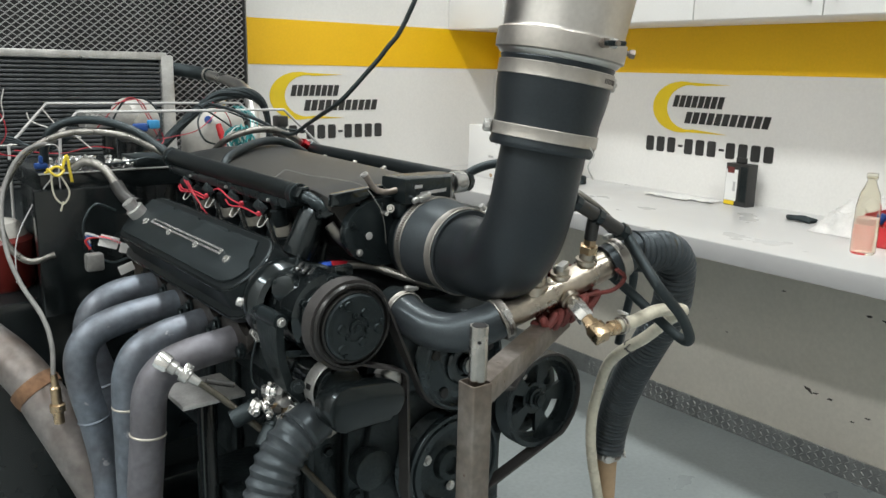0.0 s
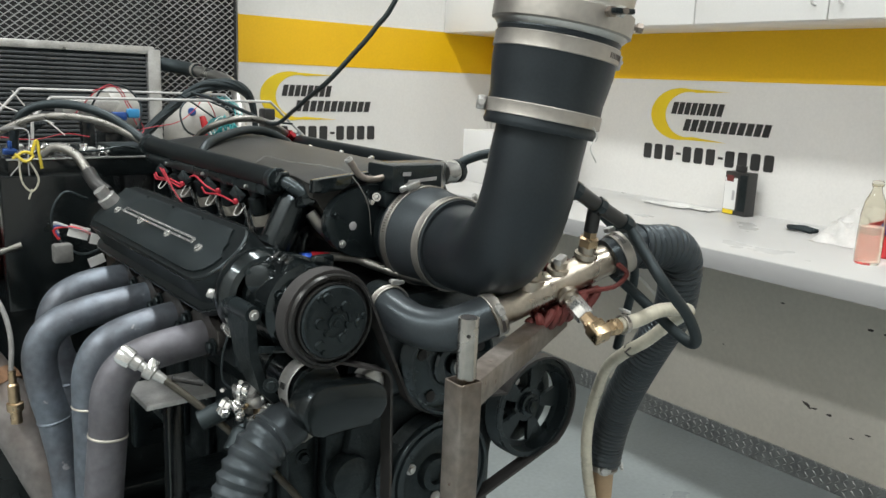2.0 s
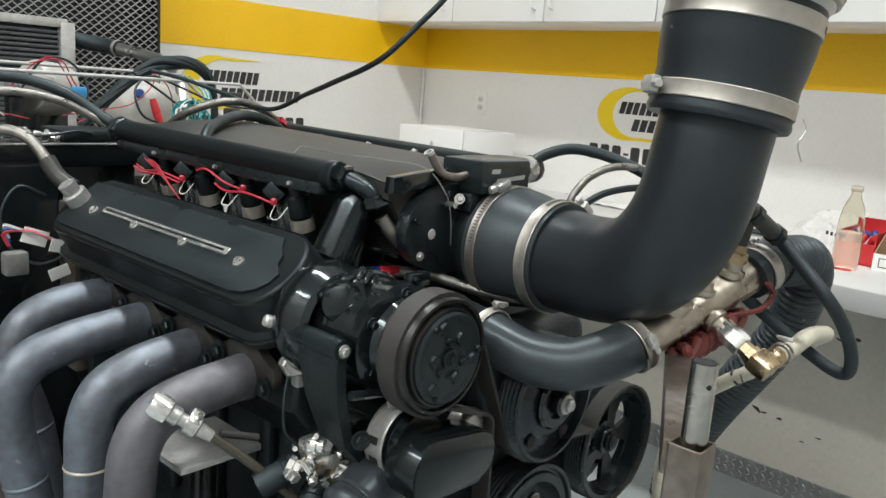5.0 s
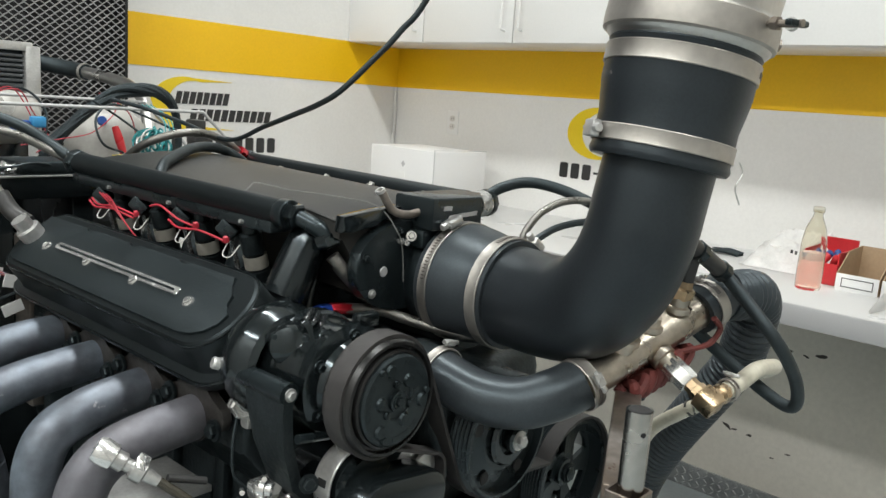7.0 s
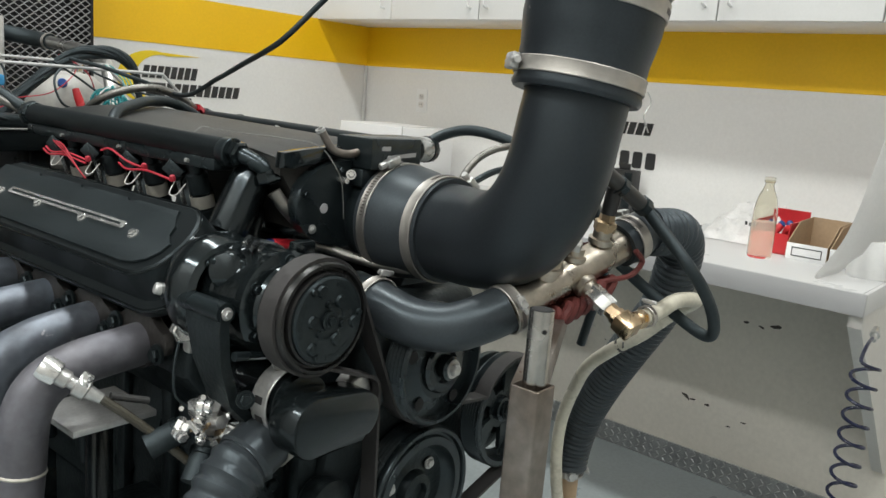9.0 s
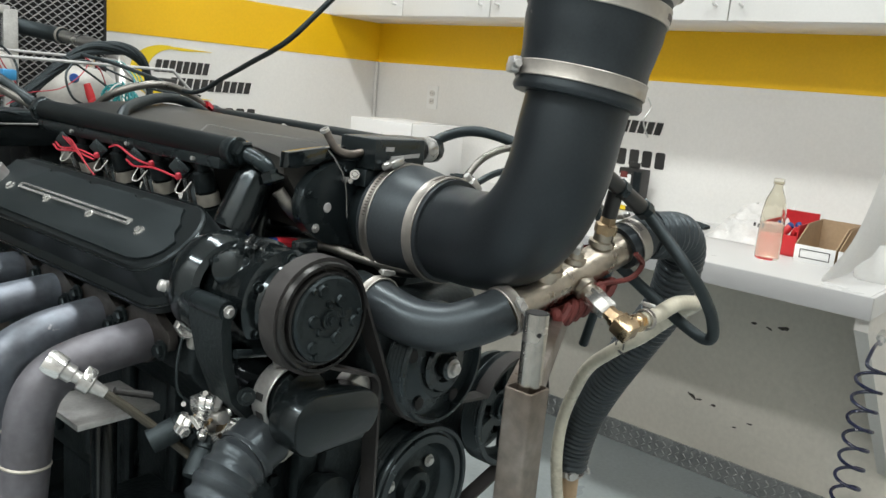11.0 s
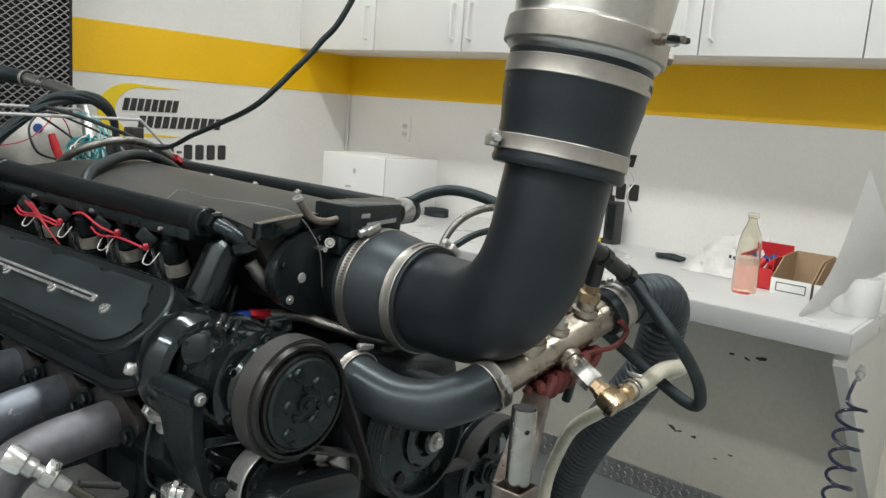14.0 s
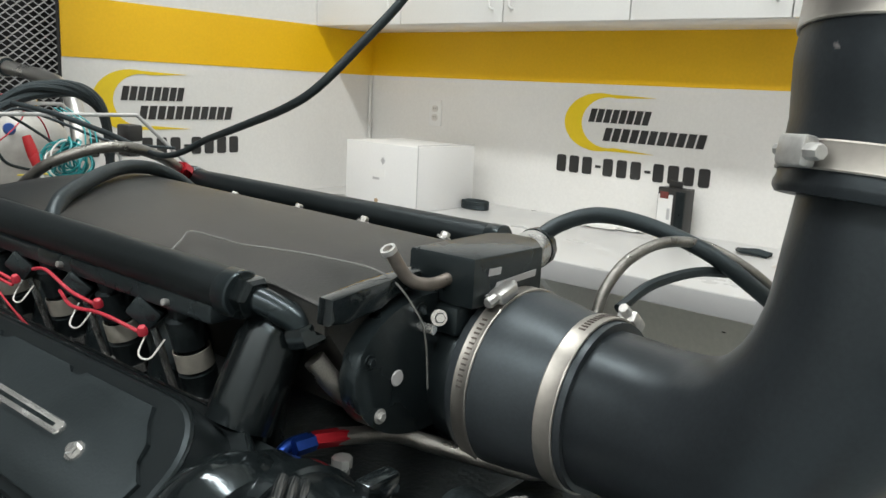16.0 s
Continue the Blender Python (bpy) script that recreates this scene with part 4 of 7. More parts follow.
# oval housing with its clamp and barrel
ov = thing("thermostat_housing", "glossy black oval housing on a barrel with a chrome band", "housing", ENG)
mo = Matrix.Translation((-0.188, 0.064, 1.089)) @ RM @ Matrix.Rotation(radians(-1), 4, "Z")
sta = [(-0.026 + 0.036 * math.cos(radians(90 + 12 * k)), 0.036 * math.sin(radians(90 + 12 * k))) for k in range(16)] + [(0.043 + 0.027 * math.cos(radians(-90 + 12 * k)), 0.029 * math.sin(radians(-90 + 12 * k)) - 0.002) for k in range(16)]
part("oval_cap", prism(sta, 0, 0.045, mo, 0.006), SMOOTHBLK, ov)
part("barrel", lathe([(0, 0), (0.036, 0), (0.039, 0.004), (0.039, 0.040), (0.036, 0.044), (0.036, 0.13), (0, 0.13)], Matrix.Translation((-0.206, 0.185, 1.103)) @ RM, 32), GLOSS, ov)
clamp(ov, (-0.206, 0.083, 1.103), (0, -1, 0), 0.0395, 0.026, ALU, "band")
for k in range(2):
    part("band_slot", box((-0.0006, -0.006, -0.004), (0.0010, 0.006, 0.004)), DARK, ov).matrix_basis = Matrix.Translation((-0.206 - 0.0412 * math.cos(radians(-20 + 32 * k)), 0.083, 1.103 + 0.0412 * math.sin(radians(-20 + 32 * k)))) @ Matrix.Rotation(radians(-20 + 32 * k), 4, "Y")
bolt((-0.262, 0.085, 1.115), (-0.4, -1, 0.2), ov, 0.007, 0.006, GREASE)
part("idler", lathe([(0, 0), (0.018, 0), (0.020, 0.002), (0.020, 0.024), (0.018, 0.026), (0, 0.028)], Matrix.Translation((-0.122, 0.078, 1.099)) @ RM, 32), ALU, ov, "smooth idler wheel behind the oval cap")

# bypass valve with bright clamps and short hoses
bv = thing("vacuum_valve", "small bright metal valve with short black hoses and clamps", "valve", ENG)
part("valve_body", lathe([(0, 0), (0.010, 0), (0.019, 0.004), (0.021, 0.012), (0.021, 0.022), (0.012, 0.027), (0.008, 0.04), (0, 0.042)], to((-0.258, 0.165, 1.072), (-0.1, -1, 0.1)), 16), ALU, bv)
part("valve_flange", box((-0.285, 0.135, 1.078), (-0.245, 0.16, 1.098), 0.004), CHROME, bv)
part("valve_stem", sweep([(-0.255, 0.135, 1.070), (-0.235, 0.095, 1.060)], 0.003, 8), CHROME, bv)
part("lever", box((-0.262, 0.125, 1.045), (-0.248, 0.142, 1.070), 0.003), BRASS, bv)
for q, d in (((-0.285, 0.16, 1.065), (-0.5, 0.2, -0.25)), ((-0.27, 0.14, 1.047), (-0.4, -0.2, -0.5))):
    d = Vector(d).normalized()
    hb = part("hose_stub", sweep([Vector(q), Vector(q) + d * 0.045], 0.0145, 16), HOSE, bv)
    clamp(bv, Vector(q) + d * 0.010, d, 0.0148, 0.008, GREASE, "clip")
for q, d, r_, mm_ in (((-0.268, 0.138, 1.090), (-0.3, -0.8, 0.5), 0.009, ALU), ((-0.243, 0.140, 1.083), (0.4, -0.7, 0.5), 0.008, CHROME), ((-0.252, 0.130, 1.058), (0.2, -0.9, -0.3), 0.010, ALU), ((-0.240, 0.145, 1.066), (0.8, -0.5, 0), 0.007, CHROME), ((-0.276, 0.142, 1.076), (-0.8, -0.5, 0.1), 0.008, CHROME)):
    part("valve_nut", lathe([(0, 0.014), (r_ * 0.8, 0.014), (r_, 0.011), (r_, 0.004), (r_ * 1.2, 0.002), (r_ * 1.2, 0)], to(q, d), 6), mm_, bv)
rs = random.Random(17)
for k in range(16):
    q = Vector((-0.277 + rs.uniform(-0.026, 0.024), 0.138 + rs.uniform(-0.008, 0.012), 1.074 + rs.uniform(-0.026, 0.030)))
    d = Vector((rs.uniform(-0.9, 0.7), -1, rs.uniform(-0.6, 0.8))).normalized()
    r_ = rs.uniform(0.004, 0.0085)
    if k % 3 == 0:
        part("valve_pin", sweep([q, q + d * 0.020], r_ * 0.42, 8), CHROME, bv)
    else:
        part("valve_nut", lathe([(0, 0.011), (r_ * 0.75, 0.011), (r_, 0.009), (r_, 0.003), (r_ * 1.25, 0.002), (r_ * 1.25, -0.004)], to(q, d), 6 if k % 2 else 14), BRASS if k in (7, 13) else CHROME, bv)
wire("thin_cable", [(-0.268, 0.20, 1.16), (-0.285, 0.185, 1.13), (-0.29, 0.175, 1.10), (-0.280, 0.165, 1.085)], 0.0016, HOSE, bv)

# water pump, power steering, crank
wp = thing("water_pump", "black water pump with a drilled pulley", "water pump", ENG)
part("pump_body", box((-0.11, 0.055, 1.06), (0.11, 0.13, 1.20), 0.025, 3), CAST, wp)
part("pump_snout", lathe([(0, 0), (0.045, 0), (0.05, 0.01), (0.032, 0.03), (0.03, 0.06)], Matrix.Translation((0, 0.09, 1.113)) @ RM, 28), CAST, wp)
ob, m, w = pulley("pump_pulley", (0.0, 1.113), 0.079, 0.024, 0.066, BLACK, wp, 0, 0.010, 0.006, hub=0.030)
for k in range(5):
    a = radians(15 + 72 * k)
    part("hole", lathe([(0, 0.0008), (0.0075, 0.0008), (0.0085, 0)], m @ Matrix.Translation((0.058 * math.cos(a), 0.058 * math.sin(a), w - 0.006)), 16), DARK, ob)
part("hub_ring", lathe([(0.022, w - 0.004), (0.034, w - 0.004), (0.036, w), (0.033, w + 0.004), (0.022, w + 0.004)], m, 32, close=True), GLOSS, ob)
part("snout", lathe([(0.016, w), (0.016, w + 0.012), (0.012, w + 0.015), (0, w + 0.015)], m, 24), GLOSS, ob)
bolt((0, 0.024 - 0.013, 1.113), (0, -1, 0), ob, 0.0085, 0.010, ALU)
part("outlet_neck", sweep([(-0.075, 0.115, 1.203), (-0.092, 0.060, 1.204)], 0.0255, 24), GREASE, wp)

PSX, PSZ = 0.204, 0.988
ps = thing("power_steering_pump", "black power steering pump with a spoked pulley", "pump", ENG)
part("pump_body", lathe([(0, 0), (0.042, 0), (0.046, 0.006), (0.046, 0.07), (0.03, 0.085), (0.015, 0.11)], Matrix.Translation((PSX, 0.19, PSZ)) @ RM, 28), CAST, ps)
ob, m, w = pulley("steering_pulley", (PSX, PSZ), 0.087, 0.046, 0.080, BLACK, ps, 5, 0.020, 0.010, hub=0.020)
bolt((PSX, 0.055, PSZ), (0, -1, 0), ob, 0.010, 0.006, GREASE)
part("mount_plate", lathe([(0, 0), (0.079, 0), (0.081, 0.004), (0.081, 0.012), (0.070, 0.016), (0, 0.018)], Matrix.Translation((PSX, 0.108, PSZ)) @ RM, 32), GREASE, ps)
for k in range(4):
    a = radians(25 + 90 * k)
    bolt((PSX + 0.045 * math.cos(a), 0.090, PSZ + 0.045 * math.sin(a)), (0, -1, 0), ps, 0.010, 0.012, ALU if k == 1 else GREASE)
part("nut", lathe([(0.005, 0), (0.012, 0), (0.012, 0.012), (0.005, 0.012)], to((PSX, 0.062, PSZ), (0, -1, 0)), 6, close=True), GREASE, ob)

ck = thing("crank_damper", "black crankshaft damper with a ribbed rim", "damper", ENG)
m = Matrix.Translation((0.0, 0.085, 0.925)) @ RM
part("damper_rim", lathe([(0.060, 0), (0.092, 0), (0.095, 0.003)] + [(0.095 - 0.003 * (k % 2), 0.006 + 0.0028 * k) for k in range(11)] + [(0.095, 0.04), (0.093, 0.043), (0.088, 0.043), (0.086, 0.038), (0.083, 0.038), (0.081, 0.042), (0.070, 0.042), (0.067, 0.030), (0.060, 0.022)], m, 64), BLACK, ck)
part("damper_hub", lathe([(0.066, 0.024), (0.040, 0.018), (0.030, 0.022), (0.026, 0.034), (0.016, 0.036), (0.014, 0.028), (0, 0.028)], m, 40), GREASE, ck)
for k in range(3):
    a = radians(40 + 120 * k)
    bolt((0.045 * math.cos(a), 0.064, 0.925 + 0.045 * math.sin(a)), (0, -1, 0), ck, 0.006, 0.006, ALU)

# drive belt: a flat ribbed band round all the wheels
def arc(c, r, a0, a1, n=10):
    return [(c[0] + r * math.cos(radians(a0 + (a1 - a0) * k / n)), c[1] + r * math.sin(radians(a0 + (a1 - a0) * k / n))) for k in range(n + 1)]


loop = arc(cc, 0.0645, 20, 285, 24) + arc((-0.122, 1.099), 0.0225, 84, -2, 8) + arc((0, 0.925), 0.0965, 172, 318, 14) + arc((PSX, PSZ), 0.0885, -55, 150, 16) + arc((0, 1.113), 0.0805, 300, 205, 9)
bm = bmesh.new()
rg = []
for i, (x, z) in enumerate(loop):
    ax, az = loop[i - 1]
    bx, bz = loop[(i + 1) % len(loop)]
    nx, nz = -(bz - az), bx - ax
    ln = math.hypot(nx, nz) or 1
    nx, nz = nx / ln * 0.002, nz / ln * 0.002
    rg.append([bm.verts.new(q) for q in ((x - nx, 0.040, z - nz), (x - nx, 0.064, z - nz), (x + nx, 0.064, z + nz), (x + nx, 0.040, z + nz))])
for i in range(len(rg)):
    a, b = rg[i], rg[(i + 1) % len(rg)]
    for k in range(4):
        bm.faces.new((a[k], a[(k + 1) % 4], b[(k + 1) % 4], b[k]))
tagged(part("drive_belt", bm, BELT, None), "black rubber drive belt round the front pulleys", "belt").matrix_world = ENG

# dark castings low at the front
fl = thing("accessory_bracket", "grimy black accessory bracket low on the engine front", "bracket", ENG)
part("plate", box((-0.17, 0.10, 0.86), (-0.10, 0.13, 1.08), 0.012), GREASE, fl)
part("post", box((-0.22, 0.12, 0.78), (-0.17, 0.16, 1.06), 0.012), GREASE, fl)
part("lug", lathe([(0, 0), (0.03, 0), (0.033, 0.005), (0.033, 0.03), (0.02, 0.036), (0, 0.036)], Matrix.Translation((-0.14, 0.10, 0.95)) @ RM, 24), GREASE, fl)
for q in ((-0.13, 0.10, 1.04), (-0.155, 0.10, 0.90), (-0.195, 0.12, 0.98), (-0.20, 0.12, 0.88)):
    bolt(q, (0, -1, 0), fl, 0.008, 0.008, GREASE)

# ---- headers ----
hd = thing("exhaust_header", "grey coated four-tube exhaust header with steel flanges", "exhaust header", ENG)
tubes = [
    [(-0.262, 0.27, 1.134), (-0.300, 0.27, 1.130), (-0.350, 0.27, 1.124), (-0.389, 0.27, 1.110), (-0.411, 0.27, 1.078), (-0.418, 0.27, 1.017), (-0.429, 0.27, 0.910), (-0.436, 0.275, 0.80), (-0.445, 0.30, 0.66)],
    [(-0.262, 0.388, 1.133), (-0.300, 0.388, 1.129), (-0.350, 0.388, 1.120), (-0.389, 0.388, 1.101), (-0.406, 0.388, 1.066), (-0.409, 0.388, 1.020), (-0.410, 0.388, 0.93), (-0.415, 0.386, 0.80), (-0.44, 0.38, 0.66)],
    [(-0.262, 0.512, 1.136), (-0.305, 0.512, 1.133), (-0.380, 0.512, 1.123), (-0.428, 0.512, 1.105), (-0.449, 0.512, 1.068), (-0.446, 0.512, 1.010), (-0.431, 0.508, 0.935), (-0.421, 0.495, 0.83), (-0.435, 0.45, 0.66)],
    [(-0.262, 0.626, 1.143), (-0.300, 0.626, 1.143), (-0.350, 0.626, 1.137), (-0.388, 0.626, 1.117), (-0.404, 0.626, 1.080), (-0.400, 0.624, 1.035), (-0.382, 0.618, 0.965), (-0.378, 0.60, 0.86), (-0.41, 0.52, 0.66)],
]
for k, tb in enumerate(tubes):
    t = part("tube", sweep(smooth_line(tb, 6), 0.0262, 22), HEADER_FRONT if k == 0 else HEADER, hd)
    q = Vector(tb[5]).lerp(Vector(tb[6]), (0.03, 0.06, 0.75, 0.9)[k])
    d = (Vector(tb[6]) - Vector(tb[5])).normalized()
    part("weld_bead", lathe([(0.025, -0.003), (0.0268, -0.0016), (0.0275, 0), (0.0268, 0.0016), (0.025, 0.003)], to(q, d), 24), BANDM if k in (0, 1) else HEADER, t)
    y = tb[0][1]
    fo = [(0.042 * math.cos(radians(a)) * (1.40 if abs(math.cos(radians(a))) > 0.85 else 1.0), (0.043 - 0.012 * abs(math.cos(radians(a)))) * math.sin(radians(a))) for a in range(0, 360, 12)]
    f = part("flange", prism([(x, z) for x, z in fo], 0, 0.012, Matrix.Translation((-0.268, y, 1.144)) @ Matrix(((0, 0, -1), (1, 0, 0), (0, 1, 0))).to_4x4(), 0.0015), FLANGEM, hd, "heat-stained steel flange")
    for dy in (-0.046, 0.046):
        bolt((-0.282, y + dy, 1.141 + dy * 0.2), (-1, 0, 0), f, 0.0085, 0.010, GREASE)
probe = thing("temperature_probe", "bright metal exhaust temperature probe on a header tube", "probe", ENG)
pd = Vector((0.34, -0.26, -0.27)).normalized()
p0 = Vector((-0.405, 0.244, 1.139))
part("cap", lathe([(0, -0.004), (0.012, -0.002), (0.0145, 0.004), (0.0145, 0.018), (0.011, 0.02), (0, 0.02)], to(p0, pd), 20), CHROME, probe)
part("fitting", lathe([(0.007, 0.018), (0.010, 0.02), (0.010, 0.03), (0.007, 0.032), (0.007, 0.038), (0.012, 0.04), (0.012, 0.052), (0.008, 0.054), (0.006, 0.07), (0, 0.07)], to(p0, pd), 12), ALU, probe)
part("wing", box((-0.006, -0.012, 0.038), (0.014, 0.012, 0.052), 0.003), CHROME, probe).matrix_basis = to(p0, pd, 30)
e0 = p0 + pd * 0.068
wire("probe_lead", [e0, e0 + pd * 0.04 + Vector((0, 0, -0.004)), e0 + pd * 0.10 + Vector((0, 0, -0.016)), e0 + pd * 0.17 + Vector((0, 0, -0.036)), e0 + pd * 0.25 + Vector((0, 0, -0.075)), e0 + pd * 0.32 + Vector((0, 0, -0.14))], 0.0052, LEAD, probe, n=10, label="braided probe lead")

part("tail_plug", sweep([e0 + pd * 0.006 + Vector((0.006, 0, 0.004)), e0 + Vector((0.05, -0.012, -0.012))], 0.0042, 10), SIGN_BLACK, probe, "black cable-tie end")
ex = thing("exhaust_pipe", "dull steel exhaust collector with a rusty band", "exhaust pipe", ENG)
cpts = smooth_line([(-0.385, 0.44, 0.63), (-0.410, 0.52, 0.765), (-0.448, 0.57, 0.865), (-0.478, 0.62, 0.935), (-0.503, 0.67, 0.990), (-0.540, 0.74, 1.035), (-0.60, 0.82, 1.075), (-0.76, 0.98, 1.12)], 6)
part("collector", sweep(cpts, lambda s: 0.048 - 0.008 * min(1, s * 2), 28), EXHAUST, ex)
d = (Vector((-0.552, 0.68, 1.065)) - Vector((-0.510, 0.61, 0.97))).normalized()
part("band", lathe([(0.040, -0.014), (0.0435, -0.013), (0.0445, 0), (0.0435, 0.013), (0.040, 0.014)], to((-0.494, 0.652, 0.972), (-0.45, 0.65, 0.72)), 30), RUST, ex, "rust-brown joint band")
part("branch", sweep(smooth_line([(-0.365, 0.50, 0.64), (-0.385, 0.53, 0.78), (-0.415, 0.56, 0.87), (-0.465, 0.61, 0.93)], 6), 0.03, 20), EXHAUST, ex)
o2 = thing("oxygen_sensor", "brass-coloured exhaust sensor with a grey lead", "sensor", ENG)
part("hex", lathe([(0.009, -0.02), (0.009, 0), (0.013, 0.002), (0.013, 0.014), (0.009, 0.016), (0.009, 0.045), (0.006, 0.048), (0.006, 0.07), (0, 0.07)], to((-0.482, 0.552, 0.962), (-0.02, 0.03, 1)), 12), BRASS, o2)
wire("lead", [(-0.484, 0.555, 1.03), (-0.477, 0.58, 1.077), (-0.480, 0.62, 1.119), (-0.496, 0.70, 1.166), (-0.501, 0.78, 1.225), (-0.484, 0.85, 1.311), (-0.433, 0.90, 1.38), (-0.36, 0.95, 1.395)], 0.0042, GREYLEAD, o2, n=10, label="grey sensor lead")


# ---- intake duct ----
duct = thing("intake_duct", "black rubber intake elbow with steel clamps below a stainless duct", "air duct", ENG)
CZT = 1.283
part("throttle_coupler", lathe([(0.066, 0.0), (0.074, 0.002), (0.0755, 0.006), (0.0755, 0.030), (0.073, 0.05), (0.0685, 0.072), (0.067, 0.078), (0.067, 0.104), (0.060, 0.104)], to((0.022, 0.150, CZT), (-0.05, -1, 0.0)), 56), GREYRUB, duct, "tapered rubber coupler")
clamp(duct, (0.021, 0.132, CZT), (-0.05, -1, 0), 0.0755, 0.014, CLAMP, "hose_clamp", (-0.35, 0, 1))
clamp(duct, (0.018, 0.060, CZT), (-0.05, -1, 0), 0.068, 0.016, CLAMP, "hose_clamp", (0.85, 0, 1))
el = [(0.017, 0.062, CZT), (0.013, 0.03, CZT), (0.006, -0.008, CZT + 0.001), (-0.004, -0.046, CZT + 0.008), (-0.014, -0.082, CZT + 0.028), (-0.020, -0.110, CZT + 0.062), (-0.021, -0.126, CZT + 0.105), (-0.016, -0.131, CZT + 0.150), (-0.006, -0.135, CZT + 0.205)]
part("elbow", sweep(smooth_line(el, 6), lambda s: 0.0615 - 0.005 * min(1, s * 1.5), 48), RUBBER, duct, "smooth matte black rubber elbow")
AX = Vector((0.145, -0.06, 1)).normalized()
A0 = Vector((-0.015, -0.134, CZT + 0.186))
m = to(A0, AX)
part("upper_coupler", lathe([(0.055, -0.008), (0.0675, -0.008), (0.0695, -0.005), (0.0698, -0.002), (0.0685, 0.002), (0.0685, 0.034), (0.071, 0.05), (0.0735, 0.068), (0.0735, 0.103), (0.0745, 0.105), (0.0735, 0.108), (0.060, 0.108)], m, 56), RUBBER, duct, "black rubber coupler sleeve")
clamp(duct, A0 + AX * 0.013, AX, 0.0687, 0.016, CLAMP, "hose_clamp", (-0.8, 0.62, 0), -1)
clamp(duct, A0 + AX * 0.091, AX, 0.0737, 0.018, CLAMP, "hose_clamp", (1, -0.35, 0), -1)
cone = part("steel_duct", lathe([(0.068, 0.102), (0.0765, 0.109), (0.079, 0.112), (0.0805, 0.116), (0.0805, 0.138), (0.079, 0.140), (0.0785, 0.144), (0.086, 0.26), (0.100, 0.46), (0.125, 0.70), (0.125, 0.95)], m, 64), STAINLESS, duct, "brushed stainless steel duct", sharp=50)
part("rolled_band", lathe([(0.0800, 0.113), (0.0832, 0.115), (0.0838, 0.126), (0.0832, 0.138), (0.0800, 0.140)], m, 64), CLAMP, duct, "steel band round the duct's mouth")
for ang, ln in ((190, 0.034), (340, 0.040), (250, 0.012)):
    q = m @ Vector((0.083 * math.cos(radians(ang)), 0.083 * math.sin(radians(ang)), 0.132))
    dr = (m.to_3x3() @ Vector((math.cos(radians(ang)), math.sin(radians(ang)), 0))).normalized()
    tb = part("toggle_bolt", sweep([q, q + dr * ln], 0.0036, 10), BARESTEEL, duct)
    part("nut", lathe([(0, 0), (0.0058, 0), (0.0065, 0.002), (0.0065, 0.007), (0, 0.008)], to(q + dr * 0.004, dr), 6), BARESTEEL, tb)
    if ln > 0.02:
        tt = AX.cross(dr).normalized()
        part("wing", box((-0.014, -0.003, -0.004), (0.014, 0.003, 0.004), 0.002), GREASE, tb).matrix_basis = to(q + dr * (ln - 0.006), dr)
        part("eye", lathe([(0.003, 0), (0.006, 0), (0.006, 0.005), (0.003, 0.005)], to(q + dr * (ln - 0.012), tt), 14, close=True), ALU, tb)
for a, b in ((325, 0.022), (205, 0.04)):
    q = m @ Vector((0.079 * math.cos(radians(a)), 0.079 * math.sin(radians(a)), 0.105 if a > 300 else 0.008))
    wire("safety_wire", [q, q + Vector((0.004, -0.003, -b * 0.25)), q + Vector((-0.002, 0, -b * 0.6)), q + Vector((0.006, -0.003, -b))], 0.0008, ALU, duct)

# ---- coolant plumbing ----
rh = thing("radiator_hose", "smooth black rubber coolant hose with worm clamps", "hose", ENG)
part("hose", sweep(smooth_line([(-0.088, 0.074, 1.204), (-0.092, 0.045, 1.198), (-0.086, 0.005, 1.190), (-0.070, -0.035, 1.192), (-0.048, -0.064, 1.206), (-0.026, -0.082, 1.220)], 6), 0.0285, 32), GREYRUB, rh)
clamp(rh, (-0.089, 0.066, 1.203), (0.1, 1, 0.1), 0.0288, 0.012, CLAMP, "hose_clamp", (0.2, 0, 1))
MA, MB = Vector((-0.020, -0.084, 1.222)), Vector((0.147, -0.133, 1.290))
MD = (MB - MA).normalized()
clamp(rh, MA + MD * -0.008, MD, 0.0290, 0.014, CLAMP, "hose_clamp", (-0.6, -1, 0.5))

mani = thing("coolant_manifold", "shiny bronze-coloured coolant cross pipe with fittings", "pipe fitting", ENG)
part("pipe", sweep([MA - MD * 0.03, MB + MD * 0.02], 0.0215, 28), BRONZE, mani)
up = Vector((-0.05, -0.18, 1)).normalized()
side = Vector((-0.06, -0.87, -0.48)).normalized()
for s, dd, ln, rr in ((0.045, up, 0.044, 0.0155), (0.135, up, 0.038, 0.012), (0.093, side, 0.040, 0.0115), (0.09, up, 0.034, 0.011)):
    q = MA + MD * s
    part("boss", sweep([q, q + dd * ln], rr, 20), BRONZE, mani)
    part("boss_collar", lathe([(rr, -0.004), (rr + 0.004, -0.003), (rr + 0.004, 0.003), (rr, 0.004)], to(q + dd * (ln * 0.62), dd), 20), BRONZE, mani)
q = MA + MD * 0.045 + up * 0.044
part("sensor_plug", lathe([(0, 0), (0.016, 0), (0.016, 0.012), (0.013, 0.014), (0.013, 0.034), (0, 0.036)], to(q - up * 0.006, up), 8), BLACK, mani, "black sensor plug")
q = MA + MD * 0.135 + up * 0.036
part("brass_nut", lathe([(0, 0), (0.013, 0), (0.014, 0.002), (0.014, 0.012), (0.010, 0.014), (0.009, 0.026), (0, 0.026)], to(q, up), 6), BRASS, mani)
q = MA + MD * 0.09 + up * 0.030
part("drain_tap", box((-0.012, -0.006, 0), (0.016, 0.006, 0.010), 0.003), ALU, mani).matrix_basis = to(q, up, 40)
